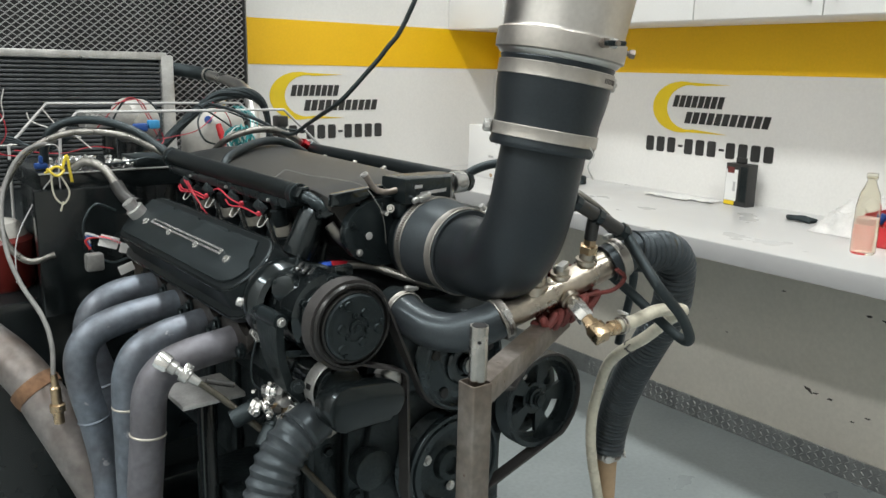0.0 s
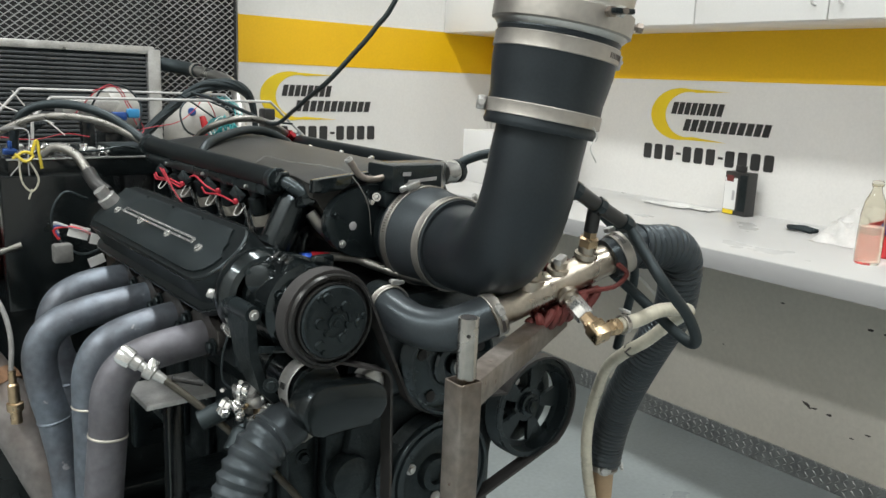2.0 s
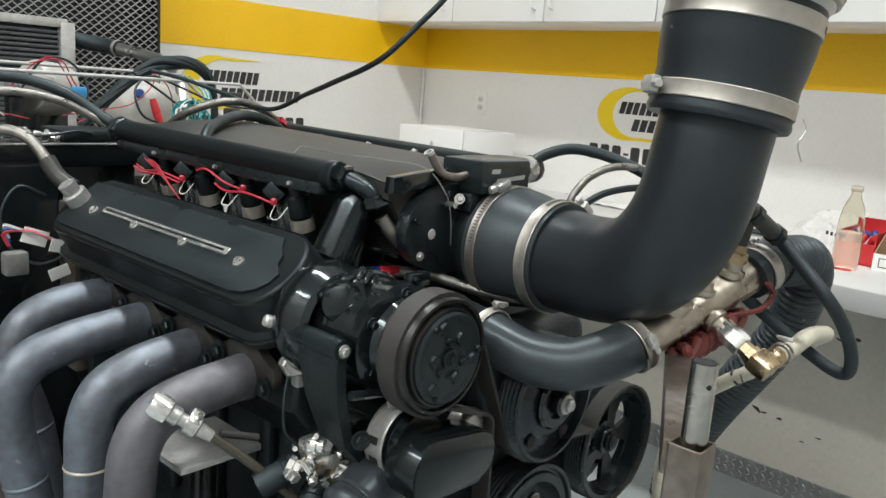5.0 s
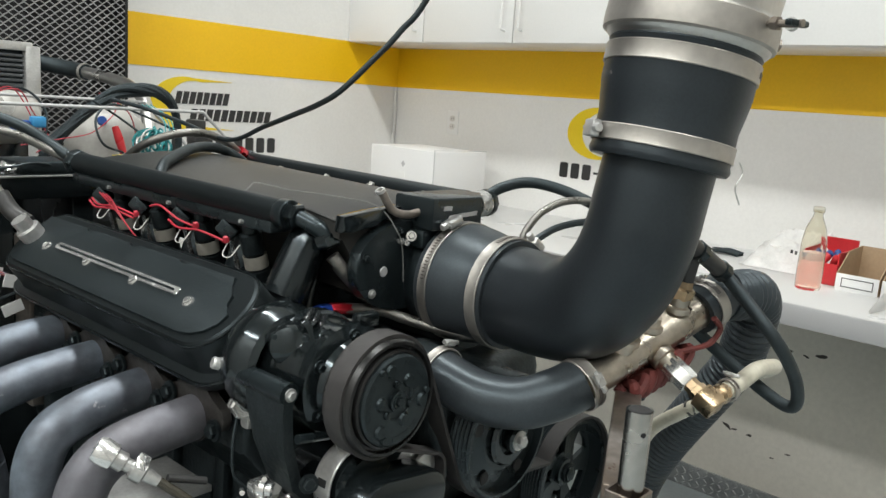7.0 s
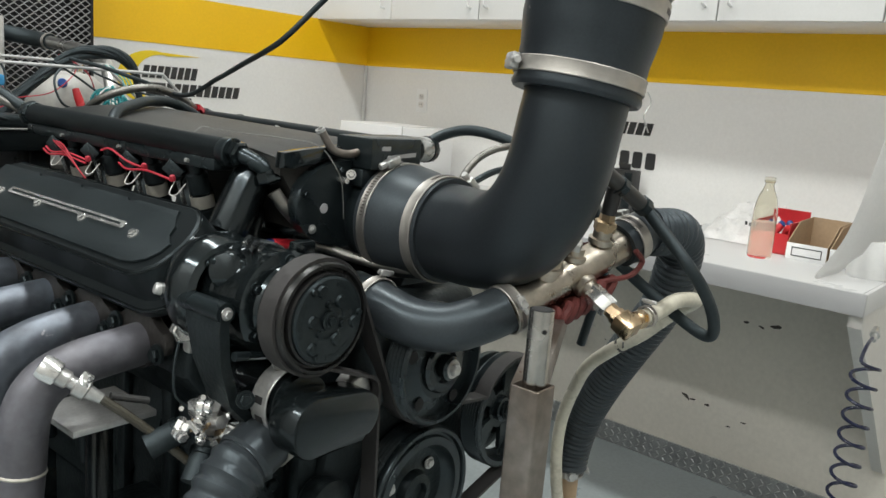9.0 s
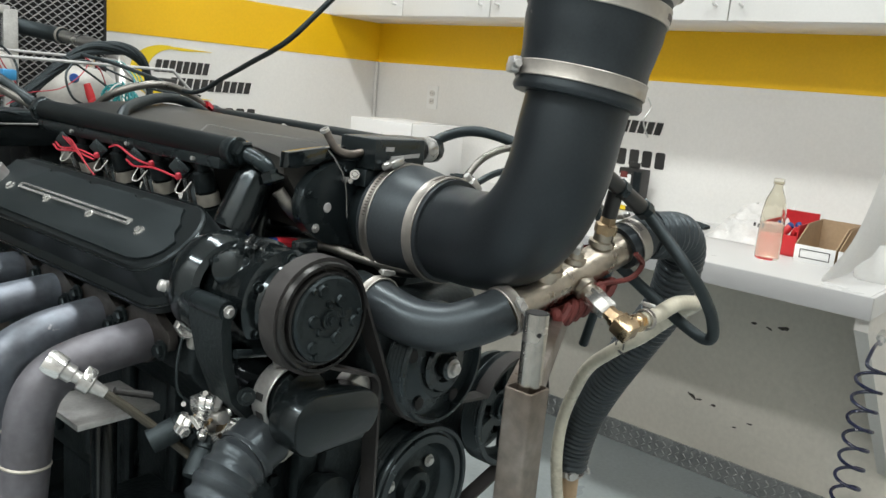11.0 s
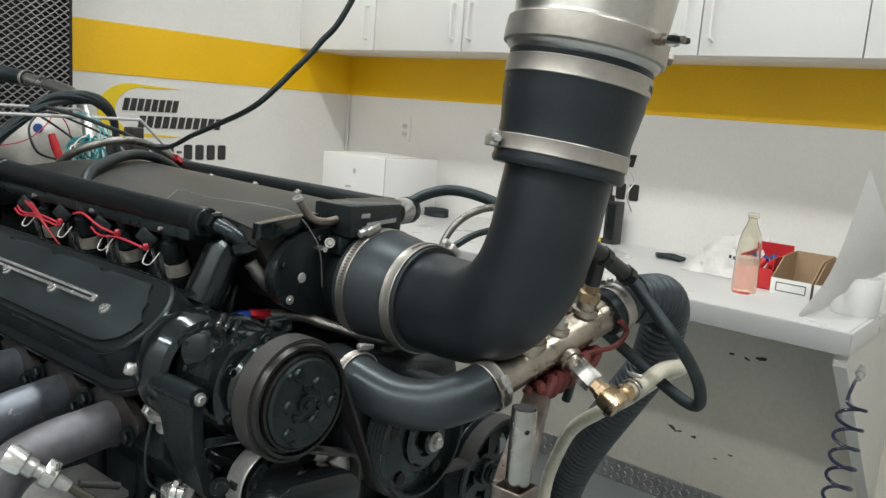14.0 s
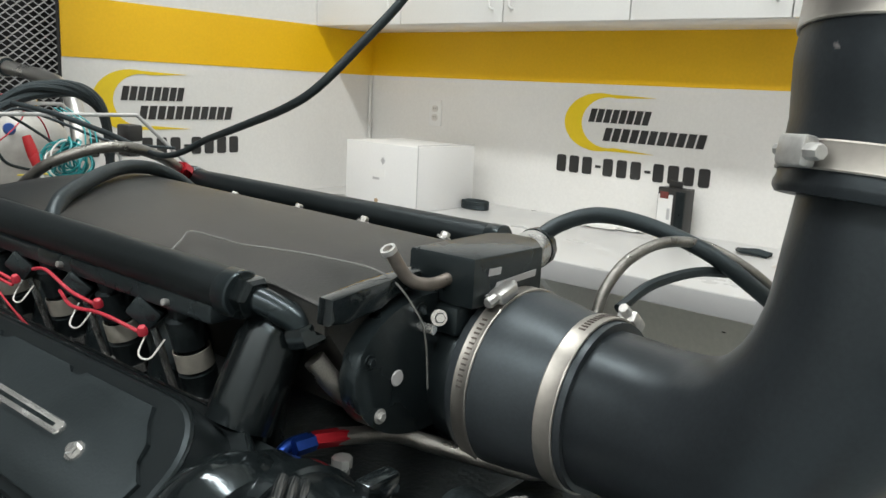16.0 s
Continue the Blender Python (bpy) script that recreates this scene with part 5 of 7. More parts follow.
q = MA + MD * 0.093 + side * 0.034
part("hex_coupling", lathe([(0, 0), (0.0115, 0), (0.013, 0.002), (0.013, 0.030), (0.0115, 0.032), (0, 0.032)], to(q, side), 6), CHROME, mani, "bright hexagonal coupling")
q2 = q + side * 0.032
part("brass_neck", lathe([(0, 0), (0.009, 0), (0.009, 0.008), (0.011, 0.009), (0.011, 0.018), (0, 0.018)], to(q2, side), 6), BRASS, mani)
q3 = q2 + side * 0.027
EB = Vector((1, -0.06, 0.07)).normalized()
part("brass_elbow", box((-0.0115, -0.011, -0.0125), (0.0115, 0.011, 0.0125), 0.0025), BRASS, mani, "square brass elbow").matrix_basis = to(q3, side, 20)
part("brass_spigot", lathe([(0, 0), (0.009, 0), (0.009, 0.010), (0.0115, 0.012), (0.0115, 0.022), (0.008, 0.024), (0.008, 0.045), (0, 0.045)], to(q3 + EB * 0.012, EB), 8), BRASS, mani)
rg = thing("wire_bundle", "dusty red-brown wire loom tied round the coolant pipe", "wiring", ENG)
rs = random.Random(3)
for k in range(9):
    s = 0.05 + 0.011 * k
    base_ = MA + MD * s
    pts = [base_ + Vector((rs.uniform(-0.02, 0.02), 0.02, 0.018)), base_ + Vector((0.015, 0.004, -0.026 + rs.uniform(-0.006, 0.0))), base_ + Vector((rs.uniform(-0.012, 0.012), -0.022, -0.024)), base_ + Vector((rs.uniform(-0.03, 0.03), -0.018, -0.045)), base_ + Vector((rs.uniform(-0.03, 0.04), 0.0, -0.035))]
    wire("loop", pts, 0.0062, REDRAG, rg, n=8)
wire("loop", [MB + Vector((-0.02, -0.024, -0.005)), MB + Vector((-0.002, -0.026, -0.02)), MB + Vector((-0.020, -0.022, -0.036)), MB + Vector((-0.052, -0.012, -0.040)), MB + Vector((-0.070, -0.002, -0.044))], 0.0035, REDRAG, rg)
wire("cable", [MA + MD * 0.05 + up * 0.07, MA + MD * 0.06 + up * 0.085 + Vector((0, 0.02, 0)), (0.06, -0.07, 1.32), (0.075, -0.05, 1.37)], 0.004, HOSE, rg)

gh = thing("corrugated_hose", "dark grey ribbed flexible coolant hose hanging to the floor pipe", "hose", ENG)
part("cuff", sweep([MB - MD * 0.012, MB + MD * 0.045], 0.0285, 28), RUBBER, gh)
clamp(gh, MB + MD * 0.008, MD, 0.0287, 0.015, CLAMP, "hose_clamp", (0.2, 0.2, 1))
ghp = smooth_line([MB + MD * 0.035, (0.200, -0.148, 1.300), (0.243, -0.155, 1.297), (0.277, -0.152, 1.274), (0.294, -0.142, 1.235), (0.314, -0.122, 1.180), (0.327, -0.080, 1.110), (0.350, -0.030, 1.030), (0.371, 0.010, 0.955), (0.379, 0.030, 0.890), (0.378, 0.034, 0.846)], 6)
part("hose", sweep(ghp, 0.0285, 28, ribs=(0.0095, 0.003)), GREYRUB, gh)
clamp(gh, (0.378, 0.034, 0.842), (0.0, 0.05, -1), 0.0255, 0.014, CLAMP, "hose_clamp", (1, -1, 0))
part("floor_pipe", sweep(smooth_line([(0.378, 0.034, 0.85), (0.382, 0.036, 0.74), (0.39, 0.04, 0.5), (0.40, 0.045, 0.0)], 5), 0.0195, 24), CARD, gh, "tan rubber supply pipe")
bolt((0.362, 0.018, 0.842), (-0.6, -0.6, 0), gh, 0.008, 0.01, ALU)

vh = thing("vinyl_hose", "cloudy yellowed vinyl hose looping from the brass elbow", "hose", ENG)
q4 = q3 + EB * 0.055
part("hose", sweep(smooth_line([q3 + EB * 0.038, q3 + EB * 0.075, q3 + EB * 0.12 + Vector((0, 0, 0.004)), (0.232, -0.198, 1.216), (0.255, -0.185, 1.204), (0.262, -0.16, 1.185), (0.258, -0.12, 1.144), (0.262, -0.075, 1.108), (0.282, -0.03, 1.065), (0.300, 0.00, 1.01), (0.308, 0.018, 0.955), (0.311, 0.022, 0.90), (0.322, 0.022, 0.84), (0.35, 0.02, 0.72), (0.36, 0.02, 0.5)], 7), 0.0098, 18), CLEARHOSE, vh)
clamp(vh, q3 + EB * 0.046, EB, 0.0116, 0.008, CLAMP, "clip", (-0.3, 0, 1))
part("tie_tail", sweep([(0.250, -0.098, 1.128), (0.215, -0.115, 1.132)], 0.0013, 6), SIGN_BLACK, vh)
part("cable_tie", lathe([(0.0096, -0.002), (0.0115, -0.002), (0.0115, 0.002), (0.0096, 0.002)], to((0.261, -0.09, 1.120), (0.1, 0.8, -0.6)), 16, close=True), SIGN_BLACK, vh)

bh = thing("vent_hose", "black rubber vent hose with crimped end fittings", "hose", ENG)
q5 = MA + MD * 0.135 + up * 0.062
part("stem", sweep([q5 - up * 0.004, q5 + up * 0.028], 0.0095, 14), SIGN_BLACK, bh)
c0 = q5 + up * 0.03
part("tee", sweep([c0 + Vector((-0.040, 0.006, 0.026)), c0 + Vector((0.052, -0.02, -0.028))], 0.0098, 14), SIGN_BLACK, bh)
for s in (0.05, 0.45, 0.9):
    q = (c0 + Vector((-0.040, 0.006, 0.026))).lerp(c0 + Vector((0.052, -0.02, -0.028)), s)
    part("collar", lathe([(0.009, -0.006), (0.0125, -0.005), (0.0125, 0.005), (0.009, 0.006)], to(q, (0.092, -0.026, -0.054)), 8), BLACK, bh)
part("hose", sweep(smooth_line([c0 + Vector((0.05, -0.019, -0.027)), (0.132, -0.224, 1.278), (0.172, -0.240, 1.230), (0.200, -0.240, 1.192), (0.207, -0.228, 1.180), (0.208, -0.195, 1.192), (0.202, -0.140, 1.225), (0.180, -0.10, 1.26)], 7), 0.0076, 16), HOSE, bh)

lh = thing("lower_hose", "black lower coolant hose, ribbed towards its end, with a worm clamp", "hose", ENG)
part("cuff", sweep(smooth_line([(-0.196, 0.100, 1.063), (-0.212, 0.096, 1.059), (-0.232, 0.092, 1.054), (-0.262, 0.088, 1.041)], 5), 0.0335, 28), GREYRUB, lh)
clamp(lh, (-0.222, 0.094, 1.0565), (1, 0.2, 0.25), 0.0338, 0.013, CLAMP, "hose_clamp", (-0.2, -0.7, 1))
part("hose", sweep(smooth_line([(-0.255, 0.0885, 1.044), (-0.278, 0.085, 1.030), (-0.300, 0.080, 1.005), (-0.318, 0.074, 0.968), (-0.330, 0.067, 0.91), (-0.338, 0.06, 0.80), (-0.34, 0.06, 0.60)], 8), 0.0315, 28, ribs=(0.0150, 0.0042)), GREYRUB, lh)

# red and blue fitting with its braided line
an = thing("oil_line", "braided steel line with a red and blue end fitting", "hose", ENG)
part("elbow", sweep(smooth_line([(-0.158, 0.225, 1.222), (-0.156, 0.224, 1.240), (-0.147, 0.222, 1.249), (-0.132, 0.218, 1.251)], 5), 0.0052, 12), BLUEANO, an)
part("blue_nut", lathe([(0, 0), (0.0062, 0), (0.0068, 0.002), (0.0068, 0.017), (0, 0.018)], to((-0.149, 0.214, 1.2505), (1, -0.18, 0.03)), 6), BLUEANO, an)
part("red_socket", lathe([(0, 0), (0.0064, 0), (0.0070, 0.002), (0.0070, 0.024), (0.0062, 0.028), (0, 0.028)], to((-0.131, 0.2135, 1.251), (1, -0.40, -0.05)), 6), REDANO, an)
wire("line", [(-0.112, 0.207, 1.2497), (-0.070, 0.188, 1.245), (-0.050, 0.168, 1.237), (-0.030, 0.130, 1.230), (-0.018, 0.085, 1.230), (0.02, 0.06, 1.232)], 0.0070, BRAID, an, n=12)
part("small_fitting", lathe([(0, 0), (0.006, 0), (0.006, 0.02), (0.008, 0.02), (0.008, 0.028), (0, 0.028)], to((-0.035, 0.215, 1.235), (0, 0, 1)), 8), ALU, engine)
part("small_fitting", lathe([(0, 0), (0.006, 0), (0.006, 0.016), (0.008, 0.016), (0.008, 0.024), (0, 0.024)], to((-0.118, 0.195, 1.215), (0, 0, 1)), 8), ALU, engine)

# far side hoses arching over the worktop
fh = thing("breather_hose", "black rubber breather hose arching behind the intake", "hose", ENG)
part("hose", sweep(smooth_line([(0.118, 0.188, 1.376), (0.145, 0.178, 1.393), (0.178, 0.155, 1.403), (0.203, 0.115, 1.397), (0.218, 0.06, 1.378), (0.236, 0.02, 1.350), (0.275, 0.0, 1.318), (0.332, 0.0, 1.271), (0.40, 0.02, 1.20), (0.42, 0.06, 1.05)], 6), 0.0078, 16), HOSE, fh)
fb = thing("return_line", "braided steel return line arching behind the intake", "hose", ENG)
part("hose", sweep(smooth_line([(0.112, 0.112, 1.325), (0.122, 0.110, 1.348), (0.146, 0.102, 1.372), (0.182, 0.086, 1.386), (0.222, 0.062, 1.382), (0.245, 0.022, 1.360), (0.287, 0.004, 1.327), (0.342, 0.004, 1.280), (0.41, 0.025, 1.21), (0.43, 0.06, 1.05)], 6), 0.0052, 14), BRAID, fb)
wire("small_hose", [(0.11, 0.09, 1.335), (0.15, 0.08, 1.352), (0.20, 0.06, 1.36), (0.25, 0.04, 1.355)], 0.005, HOSE, fb, n=8)

# ---- steel stand ----
st = thing("engine_stand", "bare steel square-tube stand with a round pin in its post", "stand", ENG)
bm = bmesh.new()
tube = [[bm.verts.new((x - 0.2075, y - 0.2365, z)) for x, y in rounded(w, w, r, 3)] for w, r, z in ((0.029, 0.003, 0.0), (0.029, 0.003, 1.2165), (0.0282, 0.003, 1.217), (0.0248, 0.002, 1.217), (0.0244, 0.002, 1.2165), (0.0244, 0.002, 1.08))]
for a, b in zip(tube, tube[1:]):
    for k in range(len(a)):
        bm.faces.new((a[k], a[(k + 1) % len(a)], b[(k + 1) % len(a)], b[k]))
bm.faces.new(tube[0][::-1])
bm.faces.new(tube[-1])
part("post", bm, BARESTEEL, st, "hollow square steel post")
part("foot", box((-0.30, -0.32, 0.0), (-0.14, -0.16, 0.012), 0.002), BARESTEEL, st)
part("pin", sweep([(-0.2055, -0.237, 1.09), (-0.204, -0.236, 1.283)], 0.0106, 24), PINM, st, "plain steel pin")
part("pin_bore", lathe([(0, 0.0006), (0.0086, 0.0006), (0.0090, 0)], to((-0.204, -0.236, 1.283), (0, 0, 1)), 20), DARK, st)
part("pin_hole", lathe([(0, 0.0006), (0.002, 0.0006), (0.0022, 0)], to((-0.2104, -0.2443, 1.266), (-0.6, -0.75, 0)), 12), DARK, st)
mb = Matrix.Translation((-0.203, -0.226, 1.192)) @ Matrix.Rotation(math.atan2(0.14, 0.28), 4, "Z")
part("arm", box((0.012, -0.0145, -0.016), (0.36, 0.0145, 0.016), 0.003), BARESTEEL, st).matrix_basis = mb


# ---- behind the engine ----
# expanded-metal screen: zigzag strands in a steel frame
screen = thing("mesh_screen", "grey expanded-metal screen in front of the dark fan chamber", "mesh screen", Matrix.Translation((0.08, 3.73, 0)))
part("frame", box((1.050, -0.004, 0.0), (1.062, 0.22, CEIL - 0.005), 0.002), DARK, screen)
part("frame", box((-2.2, -0.012, 0.0), (-2.165, 0.22, CEIL - 0.005), 0.003), BARESTEEL, screen)
PITCH, ROW = 0.033, 0.0131


def strand(flip):
    bm = bmesh.new()
    n = 96
    x0 = 1.05 - n * PITCH / 2
    last = None
    for k in range(n + 1):
        x = x0 + k * PITCH / 2
        z = (ROW / 2 - 0.001) * (1 if (k % 2) ^ flip else -1)
        ring = [bm.verts.new(q) for q in ((x, -0.0035, z - 0.0022), (x, 0.0035, z - 0.0013), (x, 0.0035, z + 0.0022), (x, -0.0035, z + 0.0013))]
        if last:
            for j in range(4):
                bm.faces.new((last[j], last[(j + 1) % 4], ring[(j + 1) % 4], ring[j]))
        last = ring
    return bm


MESHGREY = mat("zinc_mesh", (0.35, 0.355, 0.36), 0.45, 0.6, var=0.15, scale=6, bump=0.05)
s0, s1 = part("strand", strand(0), MESHGREY, screen, sharp=20), part("strand", strand(1), MESHGREY, screen, sharp=20)
z = 1.15
s0.matrix_basis, s1.matrix_basis = Matrix.Translation((0, 0, z)), Matrix.Translation((0, 0, z + ROW))
for k in range(2, 84):
    again("strand", (s0, s1)[k % 2], screen, Matrix.Translation((0, 0, z + ROW * k)))
part("lower_panel", box((-2.165, -0.004, 0.0), (1.05, 0.004, 1.13), 0.001), DARK, screen, "dark closed lower panel")

# radiator on its legs
rad = thing("radiator", "aluminium radiator with dark fins on a stand before the screen", "radiator", Matrix.Translation((0.07, 3.64, -0.014)))
part("core", box((-0.62, 0.012, 1.05), (0.68, 0.035, 1.585), 0.001), GREASE, rad)
FIN = mat("radiator_fin", (0.13, 0.14, 0.15), 0.4, 0.8, var=0.2, scale=20, bump=0.1)
f0 = part("cooling_tube", box((-0.62, 0, -0.0048), (0.68, 0.016, 0.0048), 0.0015), FIN, rad)
f0.matrix_basis = Matrix.Translation((0, 0, 1.062))
for k in range(1, 33):
    again("cooling_tube", f0, rad, Matrix.Translation((0, 0, 1.062 + 0.0158 * k)))
part("top_rail", box((-0.66, -0.012, 1.583), (0.70, 0.06, 1.612), 0.004), ALU, rad, "bright top rail")
part("end_tank", box((0.675, -0.014, 1.03), (0.725, 0.062, 1.602), 0.008), ALU, rad)
part("end_tank", box((-0.67, -0.014, 1.03), (-0.62, 0.062, 1.602), 0.008), ALU, rad)
for x in (-0.62, 0.66):
    part("leg", box((x, 0.0, 0.0), (x + 0.04, 0.04, 1.035), 0.002), BARESTEEL, rad)
rp = thing("radiator_pipe", "black hose and bright steel pipe from the radiator", "pipe")
part("hose", sweep(smooth_line([(0.79, 3.68, 1.540), (0.85, 3.636, 1.529), (0.887, 3.577, 1.521), (0.899, 3.528, 1.516)], 5), 0.026, 20), HOSE, rp)
part("pipe", sweep(smooth_line([(0.894, 3.557, 1.519), (0.906, 3.359, 1.5), (0.869, 3.148, 1.478), (0.826, 2.994, 1.439), (0.809, 2.93, 1.328), (0.809, 2.92, 1.1), (0.809, 2.92, 0.0)], 6), 0.019, 20), STAINLESS, rp)
clamp(rp, (0.897, 3.535, 1.517), (0.15, -0.98, -0.08), 0.0265, 0.012, CLAMP, "hose_clamp")

# dyno machine behind and under the engine
dy = thing("dyno_machine", "large black dynamometer body behind the engine", "dynamometer", ENG)
part("case", box((-0.95, 1.30, 0.0), (0.28, 2.0, 1.15), 0.02), BLACKBOX, dy)
part("case", box((-0.80, 0.98, 0.0), (0.20, 1.30, 1.05), 0.02), BLACKBOX, dy)
part("bell_plate", box((-0.22, 0.80, 0.72), (0.22, 0.83, 1.20), 0.01), GREASE, dy)
part("bell_housing", lathe([(0.21, 0), (0.20, 0.05), (0.17, 0.17), (0.14, 0.18), (0, 0.18)], to((0, 0.83, 0.93), (0, 1, 0)), 32), GREASE, dy)
part("side_panel", box((-0.42, 0.90, 1.03), (-0.23, 0.93, 1.30), 0.004), BLACKBOX, dy, "dark glassy side panel")
part("side_post", box((-0.232, 0.84, 0.95), (-0.205, 0.90, 1.24), 0.004), BARESTEEL, dy)
cart = thing("dyno_cart", "black steel cart frame that carries the engine", "cart", ENG)
for x in (-0.30, 0.26):
    part("rail", box((x, -0.02, 0.50), (x + 0.05, 1.2, 0.56), 0.004), BLACKBOX, cart)
    for y in (0.10, 0.95):
        part("leg", box((x, y, 0.0), (x + 0.05, y + 0.05, 0.50), 0.004), BLACKBOX, cart)
        part("upright", box((x, y + 0.15, 0.56), (x + 0.035, y + 0.19, 0.88), 0.004), GREASE, cart)
part("cross_rail", box((-0.25, 0.1, 0.50), (0.26, 0.15, 0.56), 0.004), BLACKBOX, cart)
part("cross_rail", box((-0.25, 0.95, 0.50), (0.26, 1.0, 0.56), 0.004), BLACKBOX, cart)
part("drip_tray", box((-0.42, 0.0, 0.42), (0.36, 1.1, 0.435), 0.003), GREASE, cart)
part("motor_mount", box((-0.30, 0.28, 0.80), (-0.19, 0.40, 0.88), 0.01), GREASE, cart)
part("mount_plate", box((-0.372, 0.245, 1.046), (-0.270, 0.345, 1.054), 0.001), ALU, cart, "pale grey flat mounting plate")
part("plate_leg", box((-0.33, 0.28, 0.56), (-0.305, 0.305, 1.046), 0.003), BLACKBOX, cart)

bb = thing("dyno_control_case", "flat black control case with a highlight drawn along its front edge", "control case", ENG)
part("case", box((-0.400, 0.930, 1.290), (-0.055, 1.26, 1.330), 0.004), BLACKBOX, bb)
# the highlight along the case's edge, built as a thin bright strip
part("front_edge", box((-0.402, 0.926, 1.3285), (-0.053, 0.932, 1.332), 0.001), ALU, bb, "bright strip that draws the highlight on the front edge")
part("foot", box((-0.38, 0.95, 1.05), (-0.34, 1.24, 1.29), 0.003), BLACKBOX, bb)
part("foot", box((-0.11, 0.95, 1.05), (-0.07, 1.24, 1.29), 0.003), BLACKBOX, bb)
part("lid", box((-0.19, 0.97, 1.330), (-0.09, 1.08, 1.350), 0.004), GREASE, bb)
rs = random.Random(11)
fo = thing("foil_scraps", "crumpled bright foil and metal clips on the black case", "scraps", ENG)
for k in range(34):
    x, y = -0.37 + 0.0082 * k, 1.03 + rs.uniform(-0.05, 0.09)
    bm = bmesh.new()
    bmesh.ops.create_icosphere(bm, subdivisions=2, radius=0.0095)
    for v in bm.verts:
        v.co *= rs.uniform(0.55, 1.2)
        v.co = v.co + Vector((x, y, 1.338))
    part("scrap", bm, CHROME if k % 3 else ALU, fo, sharp=10)

tank = thing("coolant_tank", "white plastic coolant tank with a blue cap behind the intake", "tank", ENG)
part("shell", lathe([(0, 0), (0.075, 0), (0.092, 0.012), (0.096, 0.03), (0.094, 0.16), (0.085, 0.20), (0.06, 0.225), (0.03, 0.232), (0, 0.234)], Matrix.Translation((0.185, 1.42, 1.20)), 36), TANK, tank)
part("cap", lathe([(0, 0.012), (0.009, 0.012), (0.011, 0.008), (0.011, 0)], to((0.135, 1.338, 1.405), (-0.4, -0.9, 0.2)), 18), BLUE, tank)
part("foot", box((0.12, 1.36, 1.15), (0.25, 1.48, 1.20), 0.004), BLACKBOX, tank)
part("filler", lathe([(0, 0.03), (0.02, 0.03), (0.023, 0.025), (0.023, 0)], to((0.20, 1.42, 1.432), (0, 0, 1)), 20), CHROME, tank)
rt = thing("hand_tool", "red-handled tool leaning on the tank", "tool", ENG)
part("handle", sweep(smooth_line([(0.160, 1.285, 1.335), (0.155, 1.295, 1.365), (0.150, 1.305, 1.395)], 4), lambda s: 0.0075 + 0.0025 * math.sin(3 * s), 12), RED, rt)
part("blade", sweep([(0.166, 1.272, 1.295), (0.160, 1.287, 1.34)], 0.005, 8), ALU, rt)
wb = thing("filter_can", "pale grey filter can behind the intake", "can", ENG)
part("can", lathe([(0, 0), (0.055, 0), (0.06, 0.006), (0.06, 0.07), (0.05, 0.085), (0, 0.09)], to((-0.02, 1.40, 1.40), (-0.9, -0.4, 0.1)), 28), TANK, wb)
part("bracket", box((-0.09, 1.36, 1.15), (-0.02, 1.44, 1.36), 0.004), BLACKBOX, wb)
db = thing("junction_box", "grey metal box on the dyno frame", "box", ENG)
part("body", box((-0.20, 1.32, 1.39), (-0.06, 1.40, 1.435), 0.006), ALU, db)
part("stem", box((-0.15, 1.34, 1.15), (-0.12, 1.37, 1.39), 0.003), BLACKBOX, db)
rb = thing("red_canister", "dark red canister low beside the dyno", "canister", ENG)
part("can", lathe([(0, 0), (0.085, 0), (0.09, 0.01), (0.09, 0.11), (0.08, 0.12), (0, 0.12)], to((-0.47, 1.16, 1.05), (0, 0, 1)), 30), mat("dark_red_paint", (0.16, 0.018, 0.014), 0.4, var=0.2), rb)
part("top", lathe([(0, 0.03), (0.06, 0.03), (0.07, 0.02), (0.08, 0)], to((-0.47, 1.16, 1.17), (0, 0, 1)), 30), TANK, rb)

# painted wire rails
rods = thing("rod_frame", "thin white-painted steel rod frame above the dyno", "frame", ENG)
for pts in ([(-0.40, 1.25, 1.15), (-0.395, 1.25, 1.36), (-0.305, 1.25, 1.459), (0.19, 1.25, 1.456), (0.30, 1.25, 1.36), (0.31, 1.25, 1.15)], [(-0.33, 1.1, 1.05), (-0.315, 1.1, 1.40), (-0.275, 1.1, 1.446), (0.25, 1.1, 1.445), (0.385, 1.1, 1.322), (0.39, 1.1, 1.0)]):
    bm = bmesh.new()
    for a, b in zip(pts, pts[1:]):
        sweep([a, b], 0.0034, 8, bm=bm)
    part("rod", bm, WHITEROD, rods)

# wiring
hn = thing("wiring_harness", "thick black taped wiring harness dropping behind the intake", "wiring", ENG)
core = smooth_line([(-0.04, 1.25, 1.335), (-0.007, 1.25, 1.371), (0.054, 1.25, 1.427), (0.118, 1.25, 1.470), (0.170, 1.25, 1.482), (0.218, 1.25, 1.481), (0.255, 1.25, 1.462), (0.272, 1.25, 1.43), (0.279, 1.25, 1.38), (0.280, 1.25, 1.31)], 6)
for k in range(7):
    pts = []
    for i, p in enumerate(core):
        a = 2 * math.pi * k / 7 + i * 0.16
        rr = 0.0088 if k else 0.0
        pts.append(Vector(p) + Vector((0.3, 0.9, 0)) * rr * math.cos(a) * 0.9 + Vector((0, 0, 1)) * rr * math.sin(a))
    part("strand", sweep(pts, 0.0074, 8), LOOM, hn)
part("plug", box((0.255, 1.14, 1.395), (0.285, 1.18, 1.425), 0.004), SIGN_BLACK, hn)
part("plug", box((0.245, 1.12, 1.37), (0.27, 1.16, 1.39), 0.004), SIGN_BLACK, hn)

